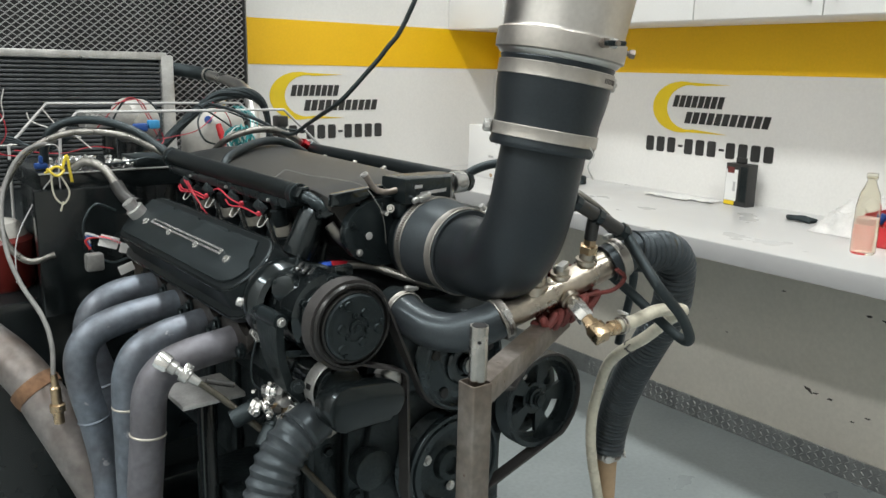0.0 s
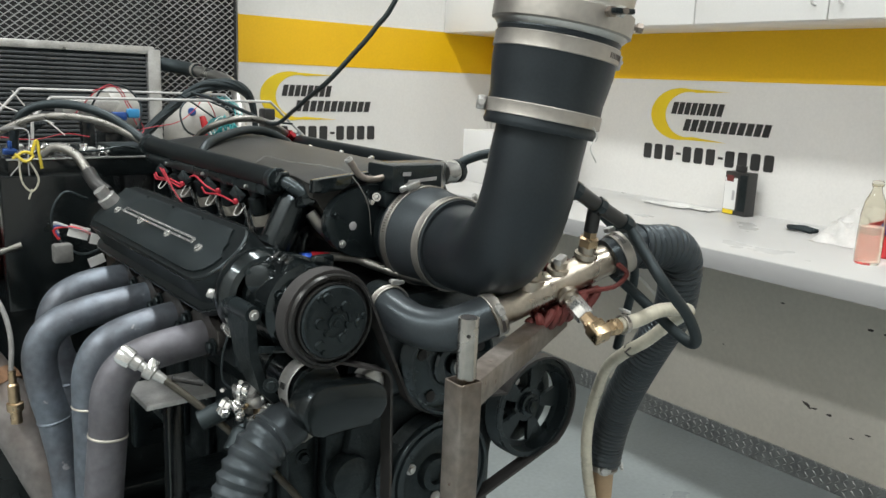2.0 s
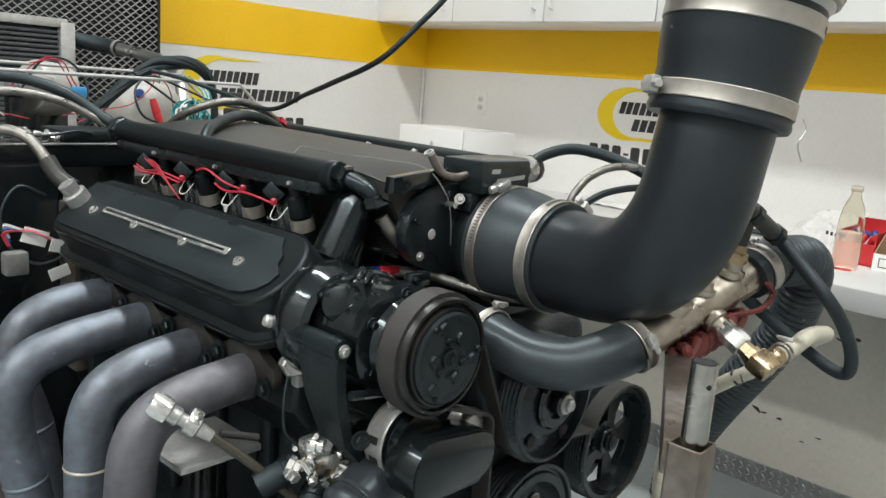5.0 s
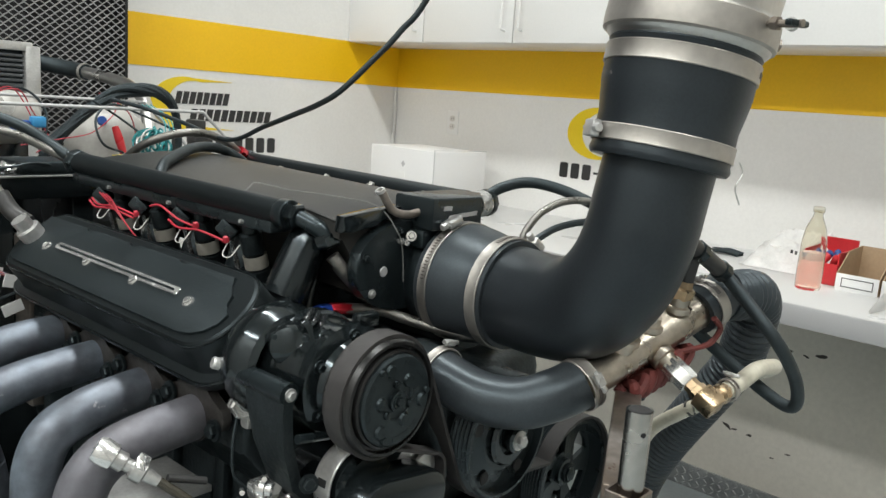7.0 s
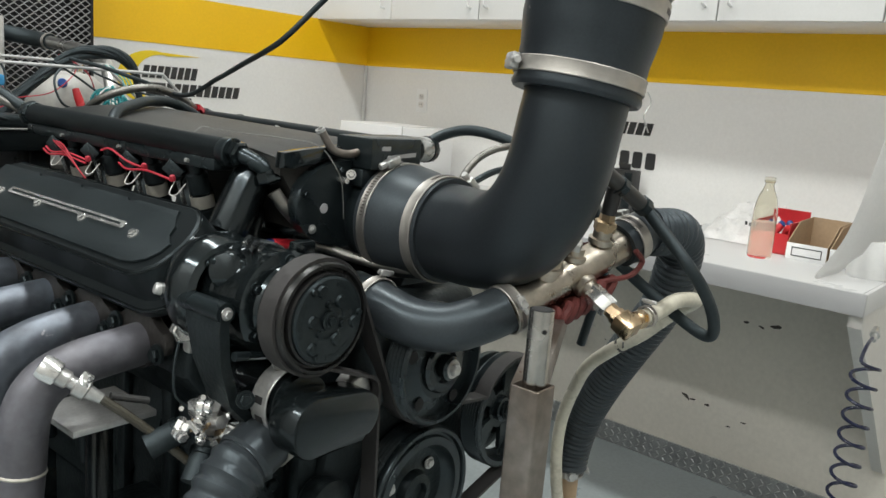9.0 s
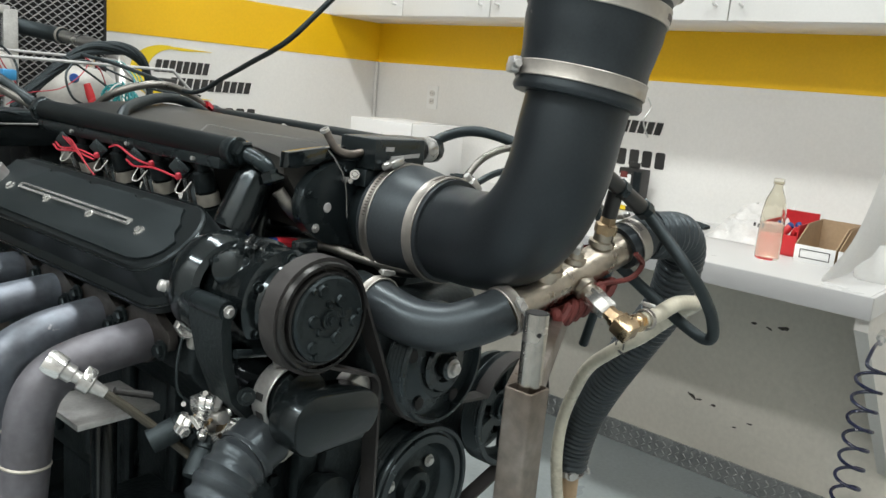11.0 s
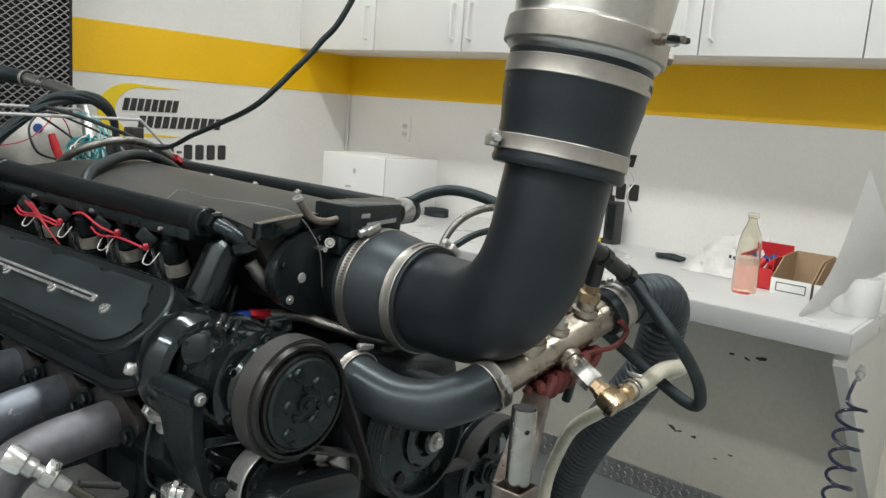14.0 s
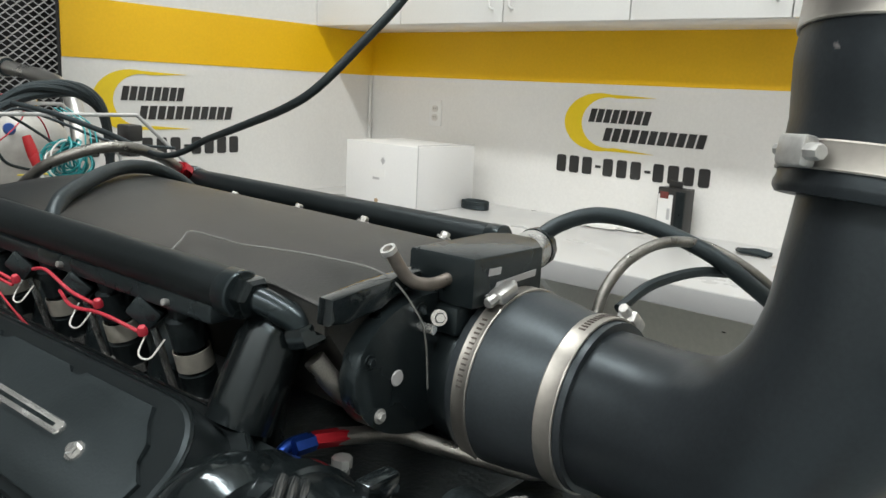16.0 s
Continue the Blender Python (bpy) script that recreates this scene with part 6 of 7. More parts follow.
bkh = thing("fuel_hose", "black fuel hose running to the rail's rear end", "hose", ENG)
part("hose", sweep(smooth_line([(-0.162, 0.82, 1.367), (-0.175, 0.86, 1.385), (-0.215, 0.90, 1.418), (-0.27, 0.95, 1.437), (-0.33, 0.98, 1.432), (-0.365, 1.0, 1.40), (-0.37, 1.02, 1.33), (-0.37, 1.03, 1.22)], 7), 0.0092, 16), HOSE, bkh)
brh = thing("fuel_line", "braided steel fuel line running to the rail's rear end", "hose", ENG)
part("line", sweep(smooth_line([(-0.150, 0.83, 1.358), (-0.18, 0.86, 1.378), (-0.24, 0.88, 1.408), (-0.31, 0.91, 1.417), (-0.37, 0.94, 1.403), (-0.43, 0.95, 1.36), (-0.475, 0.94, 1.28), (-0.475, 0.93, 1.20), (-0.44, 0.91, 1.155), (-0.39, 0.90, 1.165)], 7), 0.0068, 14), BRAID, brh)
part("end_fitting", lathe([(0, -0.012), (0.013, -0.012), (0.015, -0.008), (0.015, 0.008), (0.012, 0.012), (0, 0.012)], to((-0.157, 0.83, 1.363), (-0.3, 1, 0.3)), 6), CHROME, brh)
vbh = thing("breather_line", "braided breather line with a black fitting on the valve cover", "hose", ENG)
part("line", sweep(smooth_line([(-0.345, 0.88, 1.345), (-0.325, 0.86, 1.360), (-0.300, 0.83, 1.348), (-0.284, 0.80, 1.315)], 6), 0.0088, 16), BRAID, vbh)
part("fitting", sweep(smooth_line([(-0.286, 0.803, 1.320), (-0.276, 0.785, 1.295), (-0.262, 0.76, 1.280)], 5), 0.013, 16), SIGN_BLACK, vbh)
part("swivel", lathe([(0, 0), (0.011, 0), (0.0125, 0.003), (0.0125, 0.011), (0.009, 0.013), (0, 0.013)], to((-0.268, 0.758, 1.268), (0.3, 0.5, 0.8)), 6), ALU, vbh)
hpl = thing("coolant_hose", "black hose lying across the rear of the intake", "hose", ENG)
part("hose", sweep(smooth_line([(-0.150, 0.580, 1.362), (-0.138, 0.595, 1.376), (-0.115, 0.618, 1.388), (-0.060, 0.668, 1.396), (-0.010, 0.712, 1.400), (0.030, 0.735, 1.400), (0.070, 0.748, 1.393), (0.105, 0.745, 1.376), (0.135, 0.735, 1.345)], 7), 0.0088, 16), HOSE, hpl)
rbl = thing("return_braid", "braided line behind the intake with a red and blue end", "hose", ENG)
part("line", sweep(smooth_line([(0.160, 0.812, 1.372), (0.140, 0.805, 1.386), (0.100, 0.79, 1.406), (0.050, 0.785, 1.420), (0.004, 0.80, 1.416), (-0.03, 0.84, 1.395), (-0.04, 0.90, 1.36)], 7), 0.0075, 14), BRAID, rbl)
part("red_socket", lathe([(0, 0), (0.012, 0), (0.013, 0.002), (0.013, 0.024), (0, 0.026)], to((0.140, 0.803, 1.386), (0.8, 0.25, -0.5)), 6), REDANO, rbl)
part("blue_nut", lathe([(0, 0), (0.012, 0), (0.012, 0.014), (0, 0.016)], to((0.160, 0.811, 1.373), (0.8, 0.25, -0.5)), 6), BLUEANO, rbl)
cb_ = thing("hanging_cable", "black cable hanging from the ceiling down to the intake's rear", "cable", ENG)
part("cable", sweep(smooth_line([(0.05, 1.12, 1.462), (0.07, 1.02, 1.45), (0.085, 0.90, 1.43), (0.075, 0.74, 1.412), (0.035, 0.58, 1.447), (-0.015, 0.44, 1.474), (-0.038, 0.36, 1.492), (-0.040, 0.315, 1.512), (-0.018, 0.283, 1.552), (0.004, 0.256, 1.592), (0.03, 0.22, 1.66), (0.10, 0.12, 1.95), (0.2, 0.0, 2.4), (0.25, -0.05, 3.2), (0.26, -0.06, CEIL - 0.005)], 7), 0.0040, 12), HOSE, cb_)

tw = thing("wire_coil", "tangled coil of teal wire behind the intake", "wire", ENG)
rs = random.Random(21)
for k in range(18):
    c = Vector((0.094 + rs.uniform(-0.012, 0.012), 1.03, 1.380 + rs.uniform(-0.01, 0.01)))
    tilt = Euler((rs.uniform(0.9, 2.1), rs.uniform(-0.5, 0.5), rs.uniform(0, 3))).to_matrix()
    rr = rs.uniform(0.020, 0.036)
    pts = [c + tilt @ Vector((rr * math.cos(a), rr * math.sin(a) * 0.8, rs.uniform(-0.006, 0.006))) for a in [i * 2 * math.pi / 9 for i in range(10)]]
    wire("loop", pts, 0.0016, TEAL if k % 9 else WHITEWIRE, tw, step=4)
for k in range(3):
    wire("lead", [(0.12 + 0.01 * k, 1.03, 1.40), (0.135 + 0.008 * k, 1.07, 1.43), (0.115 + 0.01 * k, 1.12, 1.455)], 0.0012, TEAL, tw)
rw = thing("loose_wires", "loose red, black and white wires over the dyno frame", "wiring", ENG)
rs = random.Random(8)
routes = [
    (RED, [(-0.10, 1.20, 1.36), (-0.03, 1.18, 1.375), (0.05, 1.20, 1.39), (0.12, 1.24, 1.44), (0.10, 1.28, 1.47)]),
    (RED, [(-0.16, 1.20, 1.46), (-0.11, 1.18, 1.47), (-0.08, 1.19, 1.43), (-0.05, 1.18, 1.37), (-0.09, 1.15, 1.35)]),
    (RED, [(-0.20, 1.22, 1.40), (-0.15, 1.2, 1.46), (-0.10, 1.22, 1.468), (-0.06, 1.2, 1.38)]),
    (RED, [(0.10, 1.22, 1.46), (0.13, 1.2, 1.43), (0.155, 1.22, 1.38), (0.16, 1.24, 1.34)]),
    (RED, [(-0.46, 1.12, 1.48), (-0.43, 1.10, 1.44), (-0.425, 1.1, 1.40), (-0.44, 1.12, 1.36), (-0.40, 1.1, 1.35)]),
    (RED, [(-0.42, 1.05, 1.37), (-0.33, 1.04, 1.36), (-0.26, 1.06, 1.37), (-0.2, 1.1, 1.36)]),
    (HOSE, [(0.09, 1.15, 1.35), (0.04, 1.14, 1.37), (0.035, 1.16, 1.42), (0.08, 1.18, 1.45), (0.14, 1.16, 1.43), (0.20, 1.1, 1.40), (0.26, 1.0, 1.395)]),
    (HOSE, [(0.05, 1.2, 1.455), (0.10, 1.18, 1.42), (0.15, 1.16, 1.38)]),
    (HOSE, [(-0.16, 1.24, 1.41), (-0.13, 1.22, 1.465), (-0.08, 1.22, 1.47), (-0.05, 1.2, 1.43), (-0.06, 1.18, 1.37)]),
    (HOSE, [(-0.28, 1.0, 1.335), (-0.22, 0.96, 1.342), (-0.17, 0.96, 1.35), (-0.12, 0.98, 1.34)]),
    (WHITEWIRE, [(-0.36, 1.05, 1.46), (-0.33, 1.05, 1.42), (-0.30, 1.04, 1.40), (-0.27, 1.02, 1.37)]),
    (WHITEWIRE, [(-0.39, 1.05, 1.45), (-0.38, 1.05, 1.43), (-0.33, 1.04, 1.41), (-0.29, 1.02, 1.395)]),
    (WHITEWIRE, [(-0.43, 1.05, 1.50), (-0.435, 1.06, 1.47), (-0.43, 1.08, 1.44), (-0.45, 1.08, 1.42)]),
    (WHITEWIRE, [(-0.50, 1.0, 1.40), (-0.46, 1.02, 1.385), (-0.42, 1.02, 1.385)]),
    (GREYBAR, [(-0.40, 0.93, 1.39), (-0.36, 0.93, 1.385), (-0.365, 0.92, 1.32), (-0.36, 0.92, 1.22)]),
    (GREYBAR, [(-0.37, 0.93, 1.33), (-0.42, 0.92, 1.27), (-0.46, 0.90, 1.20), (-0.47, 0.88, 1.12)]),
    (HOSE, [(-0.29, 0.80, 1.265), (-0.33, 0.80, 1.28), (-0.355, 0.80, 1.24), (-0.345, 0.80, 1.19), (-0.31, 0.79, 1.16), (-0.27, 0.78, 1.17)]),
    (YELLOWWIRE, [(0.06, 1.14, 1.345), (0.09, 1.12, 1.348), (0.11, 1.12, 1.345)]),
]
for m_, pts in routes:
    wire("wire", pts, 0.0013 if m_ is not HOSE else 0.0025, m_ if m_ is not RED else REDLEAD, rw)
for dx in (0, 0.006, 0.012):
    wire("wire", [(-0.30 + dx, 1.1, 1.39), (-0.36 + dx, 1.12, 1.37 - dx), (-0.42, 1.14, 1.38 + dx), (-0.50, 1.16, 1.36)], 0.0028, HOSE, rw)
yw = thing("yellow_wire_tie", "yellow wire knotted round a grey lead", "wire", ENG)
wire("knot", [(-0.395, 0.905, 1.335), (-0.375, 0.90, 1.348), (-0.36, 0.90, 1.34), (-0.375, 0.895, 1.33), (-0.392, 0.90, 1.345)], 0.003, YELLOWWIRE, yw)
wire("tail", [(-0.362, 0.90, 1.345), (-0.352, 0.90, 1.37), (-0.348, 0.90, 1.34), (-0.345, 0.90, 1.315)], 0.003, YELLOWWIRE, yw)
wire("tail", [(-0.385, 0.90, 1.335), (-0.382, 0.90, 1.29), (-0.365, 0.90, 1.27), (-0.352, 0.90, 1.295), (-0.37, 0.90, 1.335)], 0.002, CLEARHOSE, yw)
wire("tail", [(-0.365, 0.90, 1.275), (-0.372, 0.90, 1.255)], 0.002, CLEARHOSE, yw)
bc = thing("blue_connector", "blue plastic connector by the dyno frame", "connector", ENG)
part("body", box((-0.395, 0.985, 1.334), (-0.370, 1.005, 1.346), 0.003), BLUE, bc)
part("tab", box((-0.386, 0.985, 1.346), (-0.379, 0.998, 1.362), 0.002), BLUE, bc)
b2 = thing("blue_connector", "blue plug among the loose wires, its highlight a lighter blue box", "connector", ENG)
# lighter blue box: the plug's highlight put into colour
part("body", box((-0.092, 1.16, 1.398), (-0.064, 1.180, 1.420), 0.004), mat("blue_plastic_highlight", (0.05, 0.28, 0.55), 0.35), b2)
part("body", box((-0.130, 1.16, 1.392), (-0.094, 1.176, 1.412), 0.004), BLUE, b2)
pc = thing("harness_connector", "grey plug with white paper tags beside the valve cover", "connector", ENG)
part("plug", box((-0.362, 0.765, 1.150), (-0.328, 0.790, 1.186), 0.005), GREYLEAD, pc)
part("tag", box((-0.004, -0.001, -0.012), (0.034, 0.001, 0.012)), PAPER, pc, "white paper tag").matrix_basis = Matrix.Translation((-0.325, 0.79, 1.208)) @ Matrix.Rotation(radians(20), 4, "Y")
part("tag", box((-0.004, -0.001, -0.010), (0.030, 0.001, 0.010)), PAPER, pc, "white paper tag").matrix_basis = Matrix.Translation((-0.292, 0.77, 1.192)) @ Matrix.Rotation(radians(15), 4, "Y")
part("tag", box((-0.004, -0.001, -0.009), (0.026, 0.001, 0.009)), PAPER, pc, "white paper tag").matrix_basis = Matrix.Translation((-0.302, 0.75, 1.150)) @ Matrix.Rotation(radians(-18), 4, "Y")
for m_, dz in ((RED, 0.0), (BLUE, 0.006), (GREYBAR, 0.012)):
    wire("lead", [(-0.345, 0.80, 1.19 + dz), (-0.352, 0.80, 1.21 + dz), (-0.33, 0.79, 1.215), (-0.30, 0.78, 1.205), (-0.26, 0.77, 1.18)], 0.003, m_, pc)

# injector leads: red pairs along the rail
il = thing("injector_wiring", "thin red injector leads draped below the fuel rail", "wiring", ENG)
for k in range(3):
    y = 0.40 + 0.1115 * k
    if k == 1:
        pts = [(-0.190, y + 0.02, 1.335), (-0.192, y - 0.01, 1.340), (-0.190, y - 0.05, 1.328), (-0.186, y - 0.09, 1.322)]
    else:
        pts = [(-0.186, y + 0.09, 1.322), (-0.195, y + 0.05, 1.318), (-0.195, y, 1.322), (-0.188, y - 0.05, 1.315)]
    for d in ((0, 0.004) if k == 2 else (0,)):
        wire("lead", [Vector(p) + Vector((-d * 0.5, d, -d)) for p in pts], 0.0016, REDLEAD, il)
    part("cap", lathe([(0, 0.008), (0.003, 0.007), (0.0042, 0.004), (0.0042, 0)], to(pts[-1], (-0.3, -0.2, 1)), 12), REDLEAD, il)
for k in range(3):
    wire("lead", [(-0.19, 0.66 + 0.01 * k, 1.335), (-0.20, 0.62, 1.33 - 0.004 * k), (-0.198, 0.58, 1.30), (-0.185, 0.55 + 0.005 * k, 1.27)], 0.0010, REDLEAD, il)


# ---- on the worktop ----
wbx = thing("cardboard_box", "plain white cardboard box with taped lid on the worktop", "box", Matrix.Translation((2.275, 3.205, CZ)) @ Matrix.Rotation(radians(-4), 4, "Z"))
part("carton", box((0, 0, 0), (0.33, 0.440, 0.256), 0.003), WHITECARD, wbx)
part("lid_seam", box((-0.0008, 0.0, 0.2615), (0.3305, 0.004, 0.2630)), GREYBAR, wbx)
part("lid_seam", box((-0.0012, -0.0012, 0.002), (0.0012, 0.0012, 0.262)), GREYBAR, wbx)
part("print_mark", prism([(0, 0.016), (0.013, 0), (0, -0.016), (-0.013, 0)], 0, 0.001, Matrix.Translation((-0.0002, 0.205, 0.185)) @ Matrix(((0, 0, -1), (-1, 0, 0), (0, 1, 0))).to_4x4()), GREYBAR, wbx, "small grey diamond mark")
part("print_mark", box((-0.001, 0.225, 0.105), (0.0, 0.265, 0.115)), GREYBAR, wbx)
part("label", box((-0.001, 0.19, 0.12), (0.0, 0.29, 0.15)), PAPER, wbx)
part("hand_hole", prism(oval(0.024, 0.018, 16), 0, 0.0012, Matrix.Translation((-0.0002, 0.24, 0.018)) @ Matrix(((0, 0, -1), (-1, 0, 0), (0, 1, 0))).to_4x4()), CARD, wbx)

pb = thing("product_box", "small black and white retail box with a yellow flash", "box", Matrix.Translation((2.650, 2.262, CZ)) @ Matrix.Rotation(radians(-8), 4, "Z"))
part("carton", box((0, 0, 0), (0.055, 0.115, 0.175), 0.002), SIGN_BLACK, pb)
part("white_face", box((-0.0012, 0.052, 0.021), (0, 0.112, 0.150)), PAPER, pb)
part("yellow_flash", box((-0.0012, 0.060, 0.003), (0, 0.112, 0.020)), SIGN_YELLOW, pb)
part("grey_face", box((-0.0012, 0.004, 0.02), (0, 0.04, 0.165)), GREASE, pb)
part("print_bar", box((-0.002, 0.060, 0.06), (-0.0012, 0.072, 0.10)), GREYBAR, pb)
part("hang_tab", box((0.02, 0.03, 0.175), (0.024, 0.085, 0.20), 0.001), SIGN_BLACK, pb)
part("print_red", box((-0.002, 0.070, 0.135), (-0.0012, 0.105, 0.16)), REDRAG, pb)

TALL = Matrix.Diagonal((0.96, 0.96, 1.14, 1))
bt = thing("bottle", "clear plastic bottle half full of pinkish fluid on the worktop", "bottle", Matrix.Translation((2.200, 1.572, CZ)))
part("body", lathe([(0, 0.001), (0.034, 0.001), (0.038, 0.006), (0.039, 0.05), (0.037, 0.13), (0.030, 0.165), (0.017, 0.190), (0.014, 0.198), (0.014, 0.212), (0.012, 0.212), (0.012, 0.198), (0.015, 0.188), (0.028, 0.163), (0.035, 0.13), (0.037, 0.05), (0.036, 0.008), (0, 0.004)], TALL, 36), GLASS, bt).visible_shadow = False
FLUID = clear("pink_fluid", (0.94, 0.86, 0.81), 0.08, 1.15)
FLUID.node_tree.nodes["Principled BSDF"].inputs["Transmission Weight"].default_value = 0.78
part("fluid", lathe([(0, 0.0045), (0.0355, 0.0085), (0.0365, 0.05), (0.0355, 0.100), (0, 0.100)], TALL, 32), FLUID, bt).visible_shadow = False
part("cap", lathe([(0.0125, 0.205), (0.017, 0.206), (0.0175, 0.212), (0.0165, 0.220), (0, 0.222)], TALL, 24), GLASS, bt)

bg = thing("plastic_bag", "crumpled white plastic bag with a yellow print on the worktop", "bag", Matrix.Translation((2.56, 1.715, CZ)))
rs = random.Random(4)
bm = bmesh.new()
nx, ny = 26, 26
gv = {}
for i in range(nx + 1):
    for j in range(ny + 1):
        u, v = i / nx * 2 - 1, j / ny * 2 - 1
        p = Vector((u * 0.16, v * 0.155, 0))
        h = max(0.0, (1 - abs(u) ** 2.6) * (1 - abs(v) ** 2.6)) ** 0.55
        h *= 0.100 + 0.060 * u + 0.035 * noise.noise(p * 22) + 0.02 * noise.noise(p * 55)
        gv[i, j] = bm.verts.new(p + Vector((0.012 * noise.noise(p * 30), 0.012 * noise.noise(p * 31 + Vector((5, 0, 0))), 0.0015 + max(0, h))))
for i in range(nx):
    for j in range(ny):
        bm.faces.new((gv[i, j], gv[i + 1, j], gv[i + 1, j + 1], gv[i, j + 1]))
part("sheet", bm, CLOTH, bg, sharp=50)
bm = bmesh.new()
bmesh.ops.create_icosphere(bm, subdivisions=3, radius=0.019)
for v in bm.verts:
    v.co = Vector((v.co.x, v.co.y * 1.3, max(0, v.co.z * 1.2 + 0.02))) * (1 + 0.25 * noise.noise(v.co * 60))
part("yellow_print", bm, YELLOWWIRE, bg, "yellow printed corner").matrix_basis = Matrix.Translation((-0.145, -0.075, 0.0))
bm = bmesh.new()
for k in range(4):
    box((-0.130, -0.055 + 0.014 * k, 0.058 + 0.002 * k), (-0.128, -0.047 + 0.014 * k, 0.070 + 0.002 * k), bm=bm)
part("print_bar", bm, SIGN_BLACK, bg)

rbn = thing("red_bin", "red plastic parts bin with blue and red plugs", "bin", Matrix.Translation((2.33, 1.53, CZ)) @ Matrix.Diagonal((1, 1, 1.22, 1)))
bm = box((0, 0, 0), (0.20, 0.11, 0.004))
for lo, hi in (((0, 0, 0), (0.004, 0.11, 0.055)), ((0.196, 0, 0), (0.20, 0.11, 0.105)), ((0, 0, 0), (0.2, 0.004, 0.085)), ((0, 0.106, 0), (0.2, 0.11, 0.085)), ((0.02, -0.006, 0.085), (0.205, 0.118, 0.09))):
    if hi[2] != 0.09:
        box(lo, hi, bm=bm)
part("tray", bm, RED, rbn)
for k in range(7):
    part("plug", lathe([(0, 0.03), (0.010, 0.028), (0.012, 0.02), (0.008, 0.0), (0, 0)], to((0.04 + 0.022 * (k % 4), 0.03 + 0.028 * (k % 3), 0.05 + 0.006 * (k % 2)), (rs.uniform(-1, 1), rs.uniform(-1, 1), 1)), 12), BLUE if k % 2 else RED, rbn)
for dy, lab in ((0.0, "open brown cardboard parts bin with a white framed label"), (-0.128, "second open brown cardboard parts bin beside it")):
    cbn = thing("parts_bin", lab, "bin", Matrix.Translation((2.285, 1.398 + dy, CZ)), "cardboard parts bins")
    bm = box((0, 0, 0), (0.24, 0.122, 0.003))
    box((0.237, 0, 0.003), (0.24, 0.122, 0.115), bm=bm)
    part("shell", bm, CARD, cbn)
    for y0 in (0.0, 0.119):
        part("side", prism([(0, 0.003), (0.24, 0.003), (0.24, 0.115), (0.10, 0.110), (0, 0.05)], y0, y0 + 0.003, Matrix(((1, 0, 0, 0), (0, 0, 1, 0), (0, 1, 0, 0), (0, 0, 0, 1)))), CARD, cbn)
    part("front", box((-0.002, 0.001, 0.0), (0.0015, 0.121, 0.052), 0.0005), WHITECARD, cbn, "white printed front")
    fr = bmesh.new()
    for lo, hi in (((-0.003, 0.015, 0.012), (-0.002, 0.105, 0.0145)), ((-0.003, 0.015, 0.038), (-0.002, 0.105, 0.0405)), ((-0.003, 0.015, 0.0145), (-0.002, 0.0175, 0.038)), ((-0.003, 0.1025, 0.0145), (-0.002, 0.105, 0.038))):
        box(lo, hi, bm=fr)
    part("label_frame", fr, SIGN_BLACK, cbn)

pr = thing("paper_sheet", "large curled sheet of white paper leaning on a roll", "paper", Matrix.Translation((-0.115, 0.072, 0)))
bm = bmesh.new()
gv = {}
up_edge = smooth_line([(2.137, 1.285, 1.036), (2.16, 1.238, 1.132), (2.19, 1.217, 1.222), (2.22, 1.202, 1.34), (2.25, 1.19, 1.45)], 5)
lo_edge = smooth_line([(2.137, 1.279, 1.0315), (2.20, 1.240, 1.049), (2.26, 1.221, 1.083), (2.33, 1.176, 1.124), (2.42, 1.12, 1.17)], 5)
for i, (a, b) in enumerate(zip(up_edge, lo_edge)):
    for j in range(9):
        v = j / 8
        gv[i, j] = bm.verts.new(a.lerp(b, v) + Vector((-0.03, -0.02, -0.01)) * math.sin(math.pi * v) * i / 20)
for i in range(len(up_edge) - 1):
    for j in range(8):
        bm.faces.new((gv[i, j], gv[i + 1, j], gv[i + 1, j + 1], gv[i, j + 1]))
bmesh.ops.solidify(bm, geom=bm.faces[:], thickness=0.0008)
part("sheet", bm, PAPER, pr, sharp=60)
rl = thing("paper_roll", "white roll of shop towel standing on the worktop", "paper roll", Matrix.Translation((2.232, 1.262, CZ)))
part("roll", lathe([(0.02, 0), (0.062, 0), (0.064, 0.003), (0.064, 0.105), (0.062, 0.108), (0.02, 0.108)], None, 36, close=True), PAPER, rl)

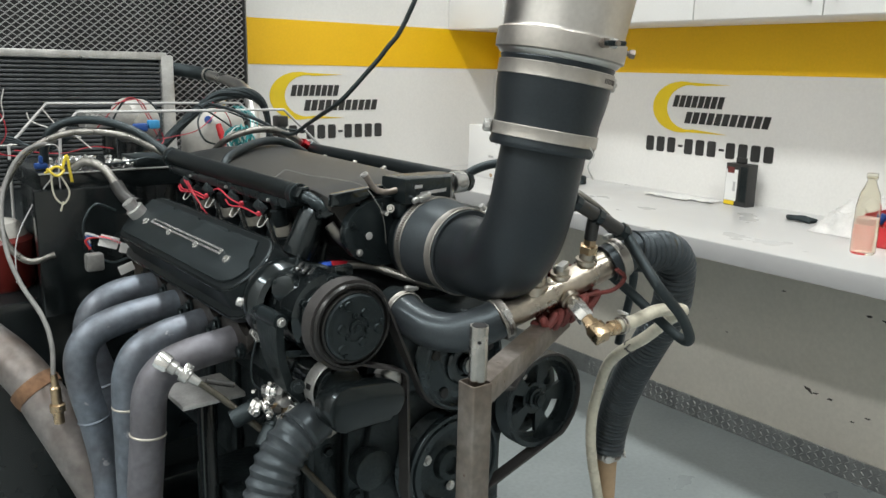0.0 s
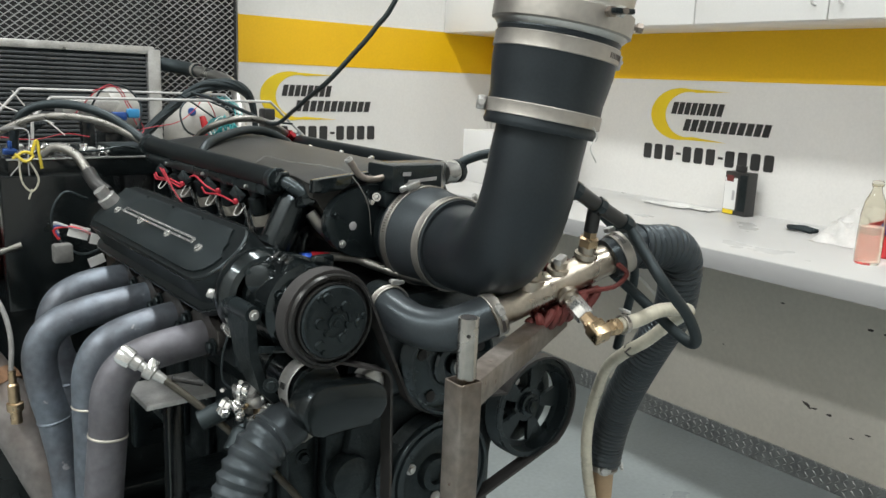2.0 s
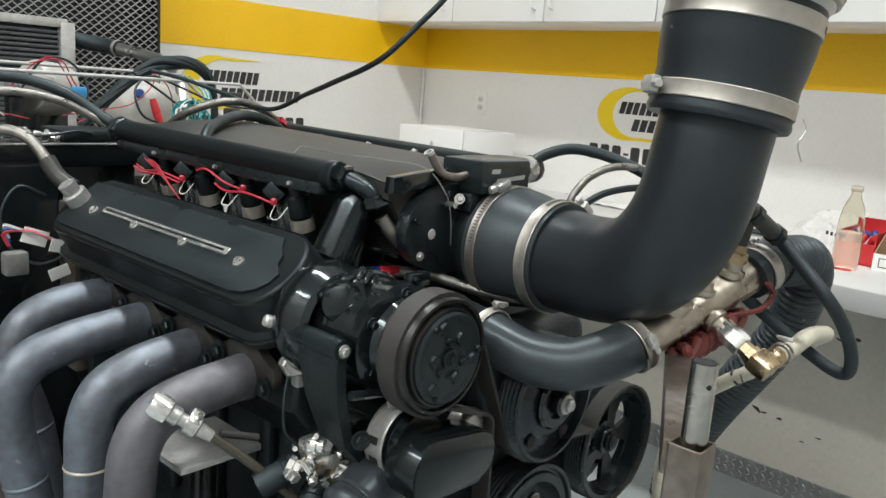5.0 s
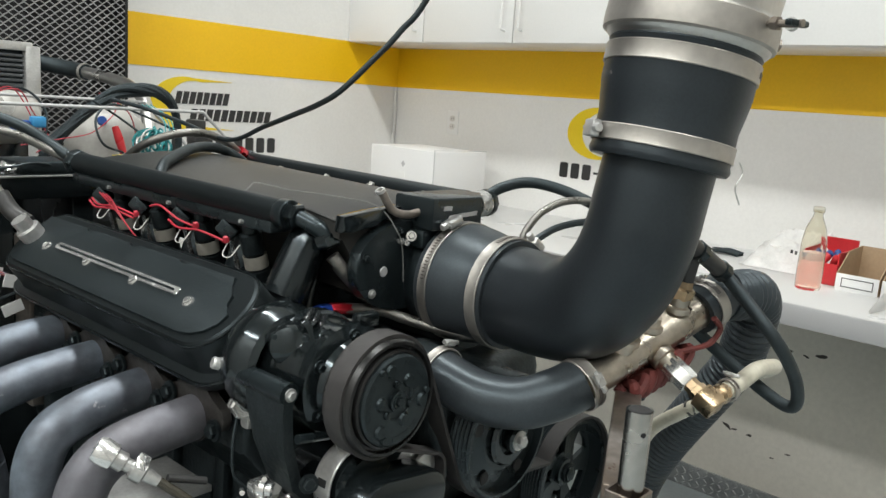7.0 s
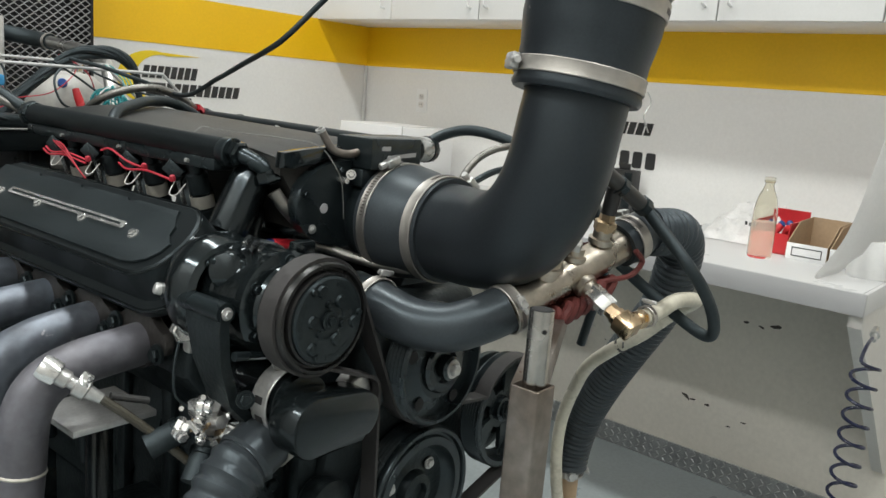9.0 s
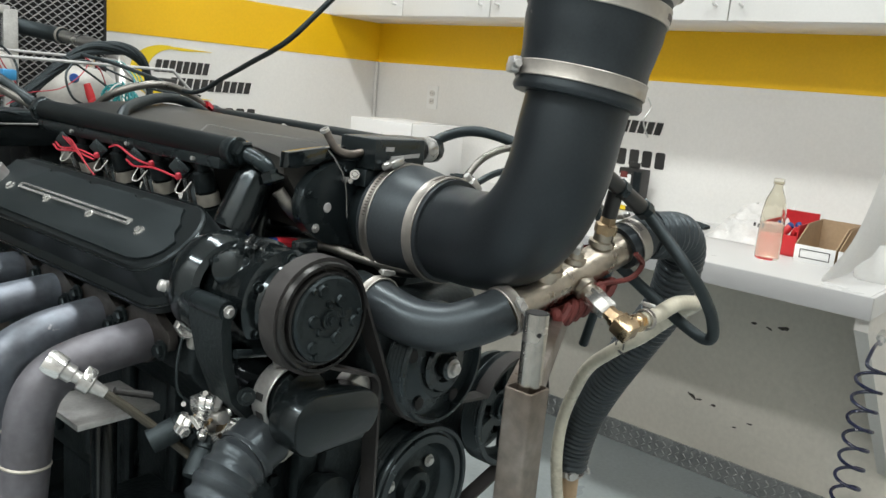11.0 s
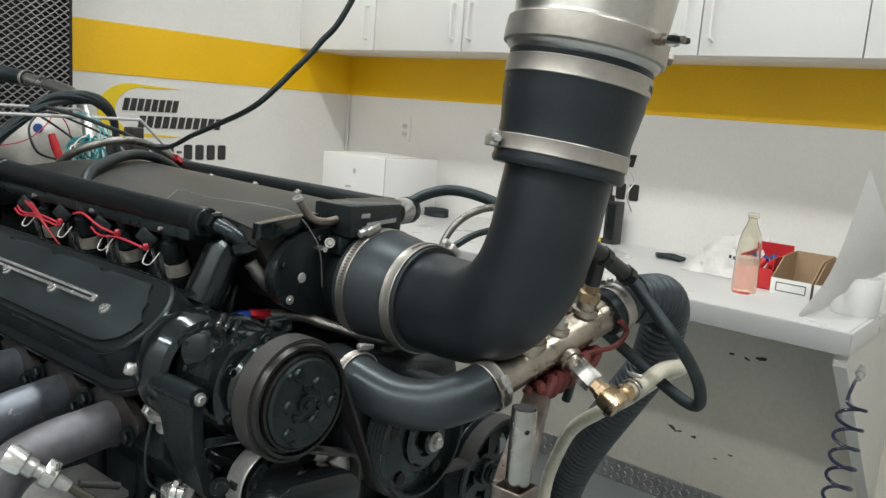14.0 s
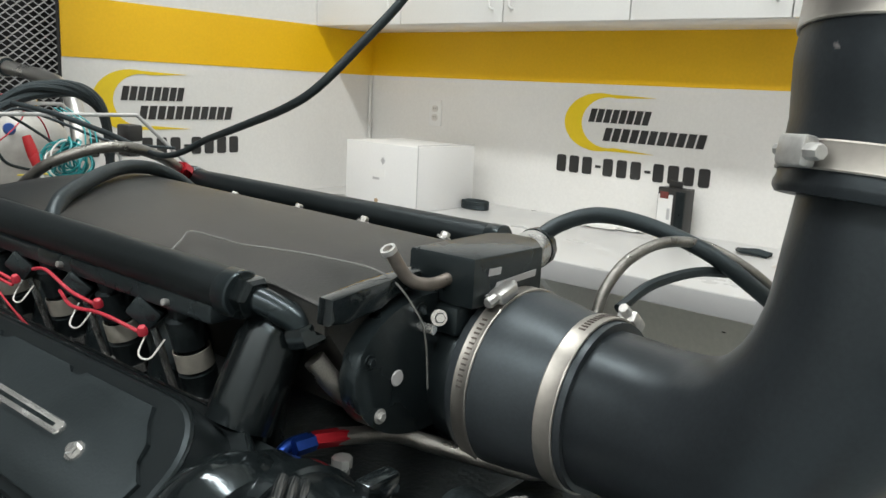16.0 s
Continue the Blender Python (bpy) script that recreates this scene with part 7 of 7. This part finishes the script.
# flat folded loops standing for a small dark cable
gl = thing("folded_cable", "small dark cable lying folded on the worktop", "gloves", Matrix.Translation((2.57, 1.975, CZ)))
for k in range(5):
    wire("fold", [(0.02 - 0.012 * k, -0.05, 0.006), (0.01 - 0.01 * k, -0.01, 0.012 + 0.004 * (k % 2)), (0.0 - 0.008 * k, 0.03, 0.012), (0.01, 0.06, 0.008)], 0.008, LOOM, gl)
cd = thing("cable_tangle", "short black cable coiled beside the white box", "cable", Matrix.Translation((2.56, 3.13, CZ)))
for k in range(4):
    pts = [(0.035 * math.cos(a), 0.06 * math.sin(a), 0.008 + 0.008 * k) for a in [i * 2 * math.pi / 10 + k for i in range(11)]]
    wire("loop", pts, 0.0065, HOSE, cd)
sp = thing("scrap_paper", "crumpled white paper scraps on the worktop", "paper", Matrix.Translation((2.63, 2.58, CZ)))
for k, (dx, dy, sc) in enumerate(((0, 0, 0.06), (0.02, -0.12, 0.045), (-0.02, 0.10, 0.035))):
    bm = bmesh.new()
    gv = {}
    for i in range(9):
        for j in range(9):
            p = Vector((i / 4 - 1, j / 4 - 1, 0))
            gv[i, j] = bm.verts.new((dx + p.x * sc, dy + p.y * sc * 1.4, 0.003 + 0.012 * abs(noise.noise(p * 1.7 + Vector((k * 9, 0, 0))))))
    for i in range(8):
        for j in range(8):
            bm.faces.new((gv[i, j], gv[i + 1, j], gv[i + 1, j + 1], gv[i, j + 1]))
    part("sheet", bm, PAPER, sp, sharp=15)

# coiled air hose hanging at the worktop's end
ch = thing("coil_hose", "dark blue coiled air hose hanging from a fitting under the worktop", "air hose", Matrix.Translation((-0.135, 0.082, 0)))
part("fitting", lathe([(0, 0), (0.009, 0), (0.009, 0.02), (0.013, 0.021), (0.013, 0.035), (0.008, 0.037), (0.007, 0.06), (0, 0.06)], to((2.16, 1.098, 0.93), (-0.7, -0.1, -0.25)), 8), ALU, ch)
pts = [(2.115, 1.094, 0.914), (2.02, 1.085, 0.918), (1.95, 1.08, 0.895)]
for k in range(100):
    a = math.pi + k * 2 * math.pi / 9
    pts.append((1.972 + 0.031 * math.cos(a) - 0.0004 * k, 1.07 + 0.031 * math.sin(a), 0.885 - 0.0056 * k))
part("coil", sweep(smooth_line(pts, 3), 0.0045, 8), NAVY, ch)
